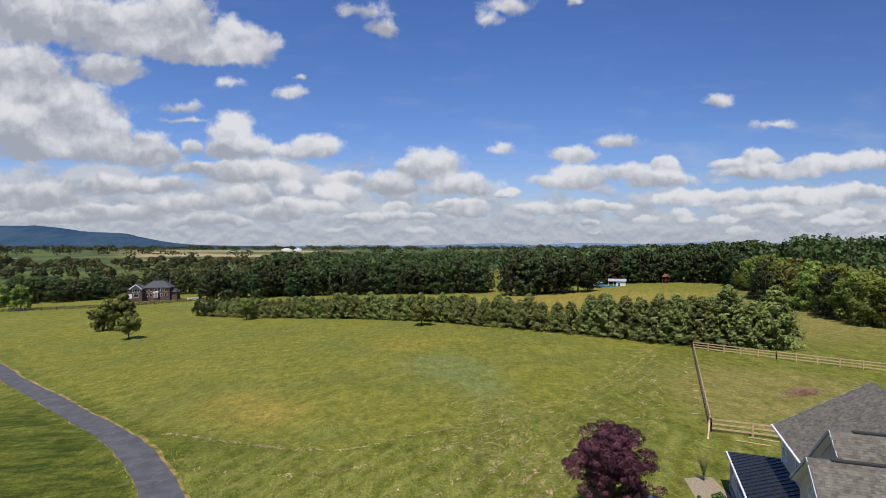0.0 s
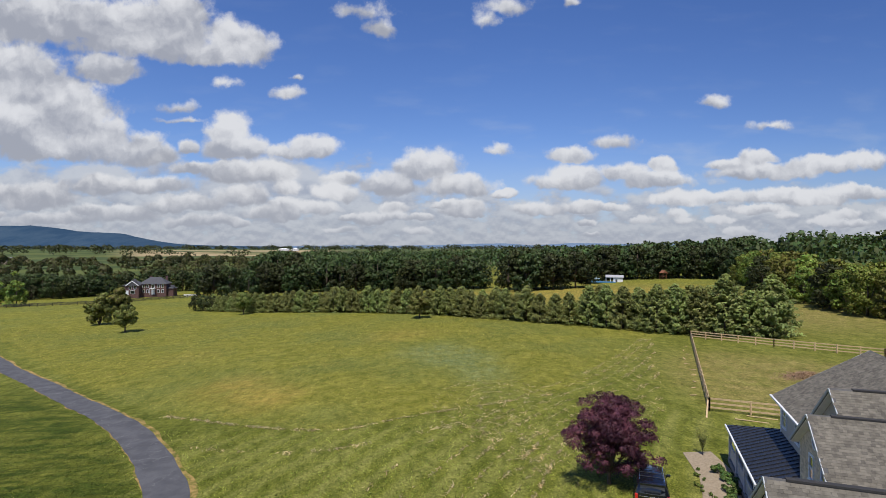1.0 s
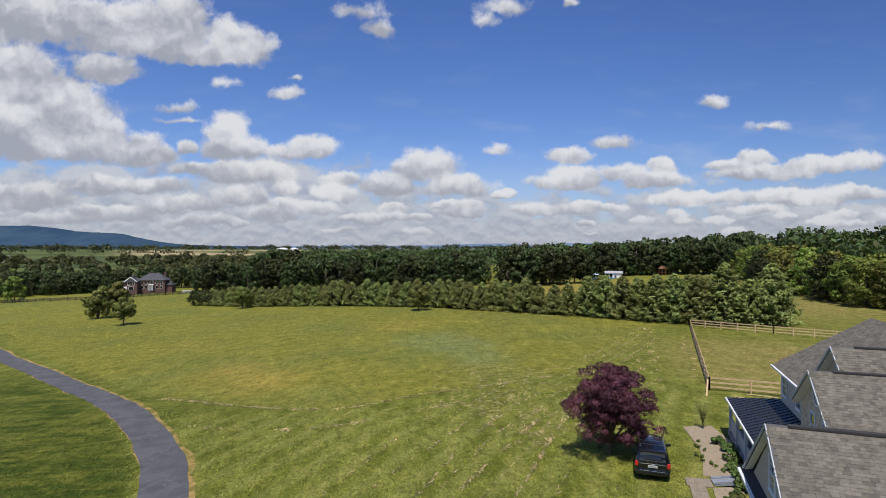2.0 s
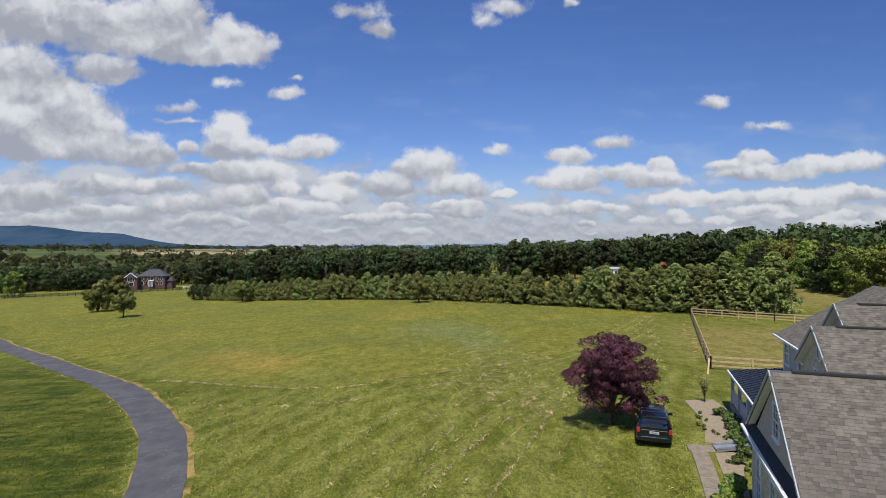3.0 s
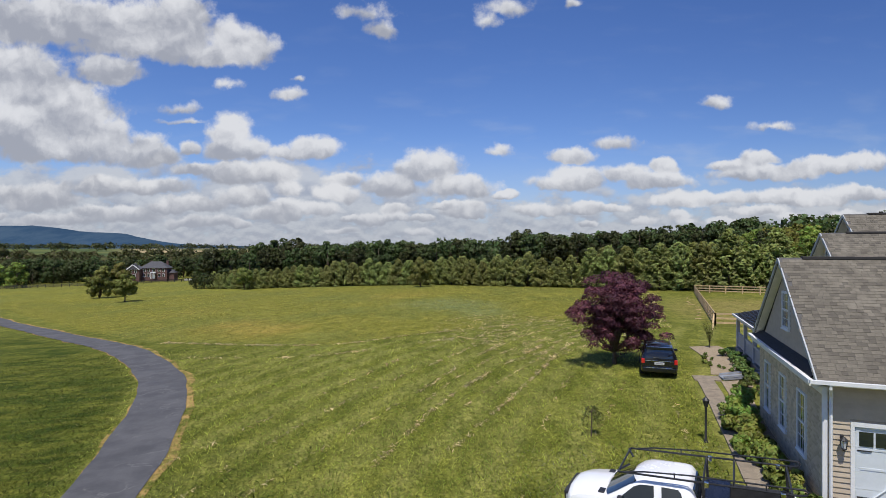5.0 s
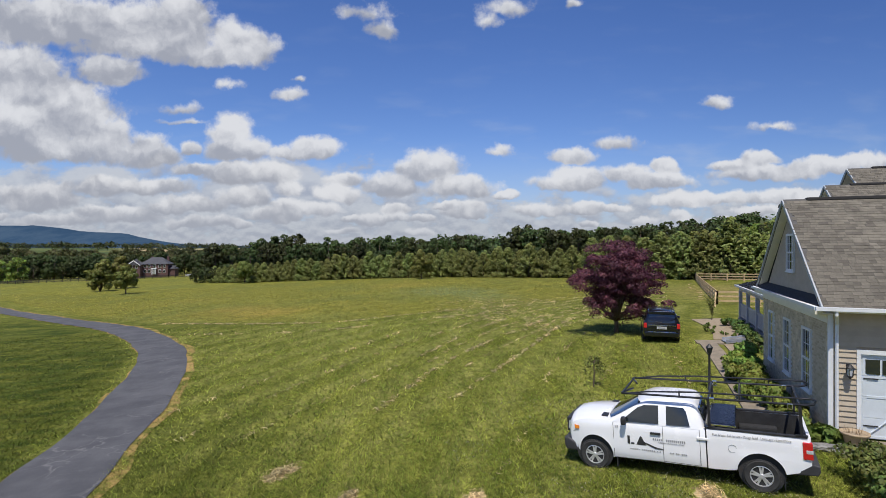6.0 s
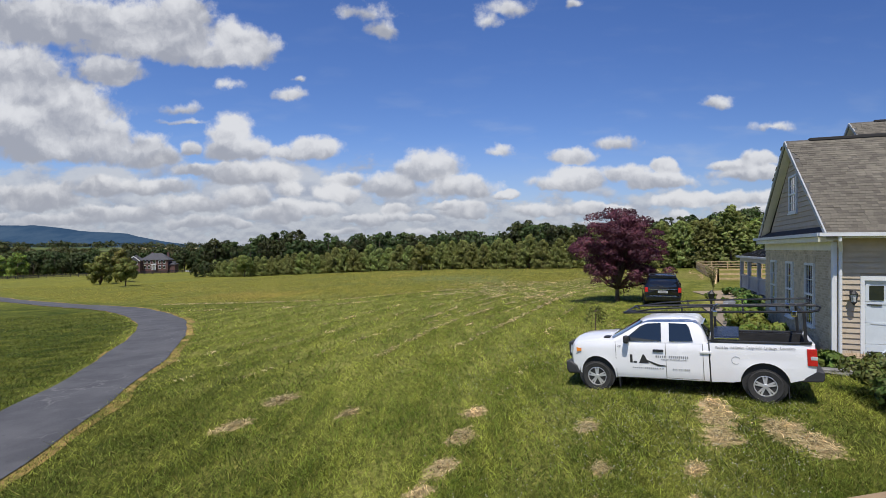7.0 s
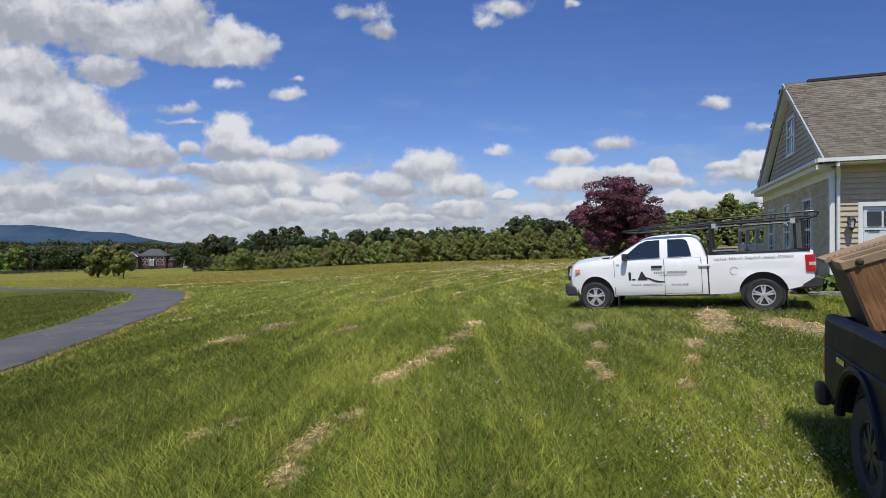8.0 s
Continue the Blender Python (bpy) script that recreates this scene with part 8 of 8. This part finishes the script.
def build_lawn():
    rng = np.random.default_rng(4)
    sets = []
    for n, y0, y1, h, w, p in ((165000, 3.0, 9.5, 0.11, 0.009, 1.0), (110000, 9.5, 17, 0.10, 0.016, 1.0), (60000, 17, 32, 0.10, 0.032, 1.1), (26000, 32, 52, 0.10, 0.06, 1.0)):
        x, y = scatter(rng, n, y0, y1, lambda q: (-0.92 * q - 0.5, np.minimum(0.92 * q + 0.5, 9.5 + 0.45 * q)), p)
        keep = off_road(x, y) & ~in_garden(x, y) & (tall_share(x, y) < 0.6) & (rng.random(n) > worn_share(x, y) * 1.7)
        x, y = x[keep], y[keep]
        stripe = 0.8 + 0.35 * np.sin((x * 0.914 - y * 0.407) * 2.6 + 0.6 * np.sin(y * 0.35))
        sets.append(blades(rng, x, y, h * (0.7 + 0.5 * stripe), w))
    v = np.concatenate(sets)
    foot = v[::3]
    lush = np.repeat(lush_share(foot[:, 0], foot[:, 1]) > rng.random(len(foot)), 3)
    deep = raw_mesh("deep_grass", v[lush], 3, grass_material("lush_blade", (0.062, 0.088, 0.012), (0.102, 0.125, 0.022), (0.20, 0.19, 0.06)), soft_up(rng, v[lush]))
    tagged(new("deep_grass", deep), "deep green mown grass along the lane", "grass", kind="stuff")
    v = v[~lush]
    me = raw_mesh("lawn_grass", v, 3, grass_material("lawn_blade", (0.172, 0.240, 0.033), (0.282, 0.345, 0.064), (0.38, 0.34, 0.11)), soft_up(rng, v))
    tagged(new("lawn_grass", me), "short mown green grass blades", "grass", kind="stuff")
    sets = []
    for n, y0, y1, h, w in ((45000, 45, 80, 0.12, 0.05), (36000, 80, 150, 0.14, 0.10)):
        x, y = scatter(rng, n, y0, y1, lambda q: (-0.95 * q - 2, 0.7 * q))
        keep = off_road(x, y) & (tall_share(x, y) > 0.6) & (beyond(x, y, [(p.x, p.y) for p in ROW[::12]]) < 2)
        x, y = x[keep], y[keep]
        sets.append(blades(rng, x, y, h, w, 0.8))
    v = np.concatenate(sets)
    me = raw_mesh("meadow_tufts", v, 3, grass_material("meadow_blade", (0.200, 0.195, 0.032), (0.270, 0.250, 0.055), (0.34, 0.26, 0.10)), soft_up(rng, v))
    tagged(new("meadow_tufts", me), "tall uncut yellow-green meadow grass", "grass", kind="stuff")
    # rows of cut hay: broken lines along the mower's way, and along the edge of the uncut field
    pts = []
    way = np.array([0.407, 0.914])
    side = np.array([0.914, -0.407])

    def mown_row(c, y0, y1, share, wide, many):
        """Broken line of hay along one of the mower's rows."""
        y, run = y0, 0.0
        while y < y1:
            if run <= 0:
                y += rng.exponential(1.6) * (1 - share) + 0.2
                run = rng.exponential(2.2) * share + 0.3
            run -= 0.22
            y += 0.22
            x = c + 0.18 * y + 0.0045 * y * y + 0.35 * math.sin(y * 0.23 + c) + rng.normal(0, 0.05)
            m = int(rng.uniform(0.2, 1.1) * many * (0.6 if y > 20 else 0.8))
            pts.append(np.array([x, y]) + np.outer(rng.normal(0, 0.16, m), way) + np.outer(rng.normal(0, wide, m), side))

    for c, y0, y1, share, wide, many in ((-8.4, 20, 43, 0.70, 0.10, 24), (-5.5, 21, 41, 0.65, 0.08, 22), (-2.5, 14, 34, 0.25, 0.06, 9), (0.3, 12, 30, 0.2, 0.06, 8), (-11.5, 17, 44, 0.4, 0.08, 14),
                                         (-14.3, 18, 46, 0.25, 0.08, 12), (-7.0, 27, 42, 0.35, 0.06, 10), (-9.9, 28, 44, 0.35, 0.07, 12), (3.2, 14, 28, 0.15, 0.06, 8), (-17.5, 22, 46, 0.2, 0.1, 12)):
        mown_row(c, y0, y1, share, wide, many)
    for p in hermite(CUT[3:12], 0.35):
        if rng.random() < 0.6:
            m = int(rng.uniform(5, 24))
            pts.append(np.array([p.x, p.y]) + rng.normal(0, (0.28, 0.16), (m, 2)))
    for p in hermite([(-22, 46.5), (-12, 43.8), (-4, 46), (3, 50), (6, 55)], 0.5):
        if rng.random() < 0.4:
            m = int(rng.uniform(8, 30))
            pts.append(np.array([p.x, p.y]) + rng.normal(0, (0.35, 0.25), (m, 2)))
    for k in range(9):
        for p in hermite([(2.0 + 0.5 * k, 47 - 1.3 * k), (9 + 0.7 * k, 57 - 1.5 * k), (18 + 0.8 * k, 66.5 - 1.6 * k), (27 + 0.8 * k, 79 - 1.4 * k), (35 + 0.7 * k, 92 - 1.2 * k)], 0.5):
            if rng.random() < 0.6:
                pts.append(np.array([p.x, p.y]) + rng.normal(0, (0.22, 0.22), (int(rng.uniform(4, 16)), 2)))
    for k in range(5):
        for a in np.linspace(0.4, 5.2, 26 + 6 * k):
            if rng.random() < 0.6:
                r = 1.6 + 1.15 * k
                pts.append(np.array([5.5 + r * math.cos(a), 54.5 + 1.7 * r * math.sin(a)]) + rng.normal(0, (0.18, 0.25), (8, 2)))
    for k in range(420):
        c = np.array([rng.uniform(24, 58), rng.uniform(48, 92)])
        if c[1] < 49.6 + (c[0] - 25.2) * 2.3 and c[1] > 44 - 0.2 * (c[0] - 25):
            pts.append(c + rng.normal(0, 0.5, (int(rng.uniform(5, 20)), 2)))
    for cx, cy, r in WORN:
        m = int(800 * r + 60)
        pts.append(np.array([cx, cy]) + np.outer(rng.normal(0, r * 0.9, m), way) + np.outer(rng.normal(0, r * 0.48, m), side))
    q = np.concatenate(pts)
    q = q[off_road(q[:, 0], q[:, 1]) & ~in_garden(q[:, 0], q[:, 1])]
    c = np.stack([q[:, 0], q[:, 1], ground_z(q[:, 0], q[:, 1]) + rng.uniform(0.03, 0.075, len(q))], -1)
    big = np.clip(np.hypot(q[:, 0], q[:, 1]) / 12, 0.5, 3.2)[:, None]
    v = cards(rng, c, np.tile([0, 0, 1.0], (len(c), 1)), 0.06 * big, 0.35, 0.13)
    hay = grass_material("cut_hay", (0.45, 0.37, 0.19), (0.56, 0.48, 0.27), (0.36, 0.26, 0.13))
    tagged(new("cut_hay", raw_mesh("cut_hay", v, 4, hay)), "scattered clumps of dry straw-coloured cut hay", "hay", kind="stuff")
    # clover heads
    n = 15000
    x, y = scatter(rng, n, 4.2, 21, lambda s: (-0.72 * s, 0.62 * s))
    w = np.sin(x * 1.3 + 1) * np.cos(y * 0.8) + rng.normal(0, 0.6, n) + 0.5 * (x - 1.6)
    x, y = x[w > 0.2], y[w > 0.2]
    c = np.stack([x, y, ground_z(x, y) + rng.uniform(0.07, 0.12, len(x))], -1)
    v = np.concatenate([cards(rng, c, np.tile(d, (len(c), 1)), 0.0088, 0.3, 1.0) for d in ([0, 0, 1.0], [0, -1.0, 0.2], [1.0, 0, 0.2])])
    tagged(new("clover_flowers", raw_mesh("clover_flowers", v, 4, plain("clover_white", (0.54, 0.52, 0.42), 0.8))), "tiny white clover heads in the lawn", "flowers", kind="stuff")


build_lawn()
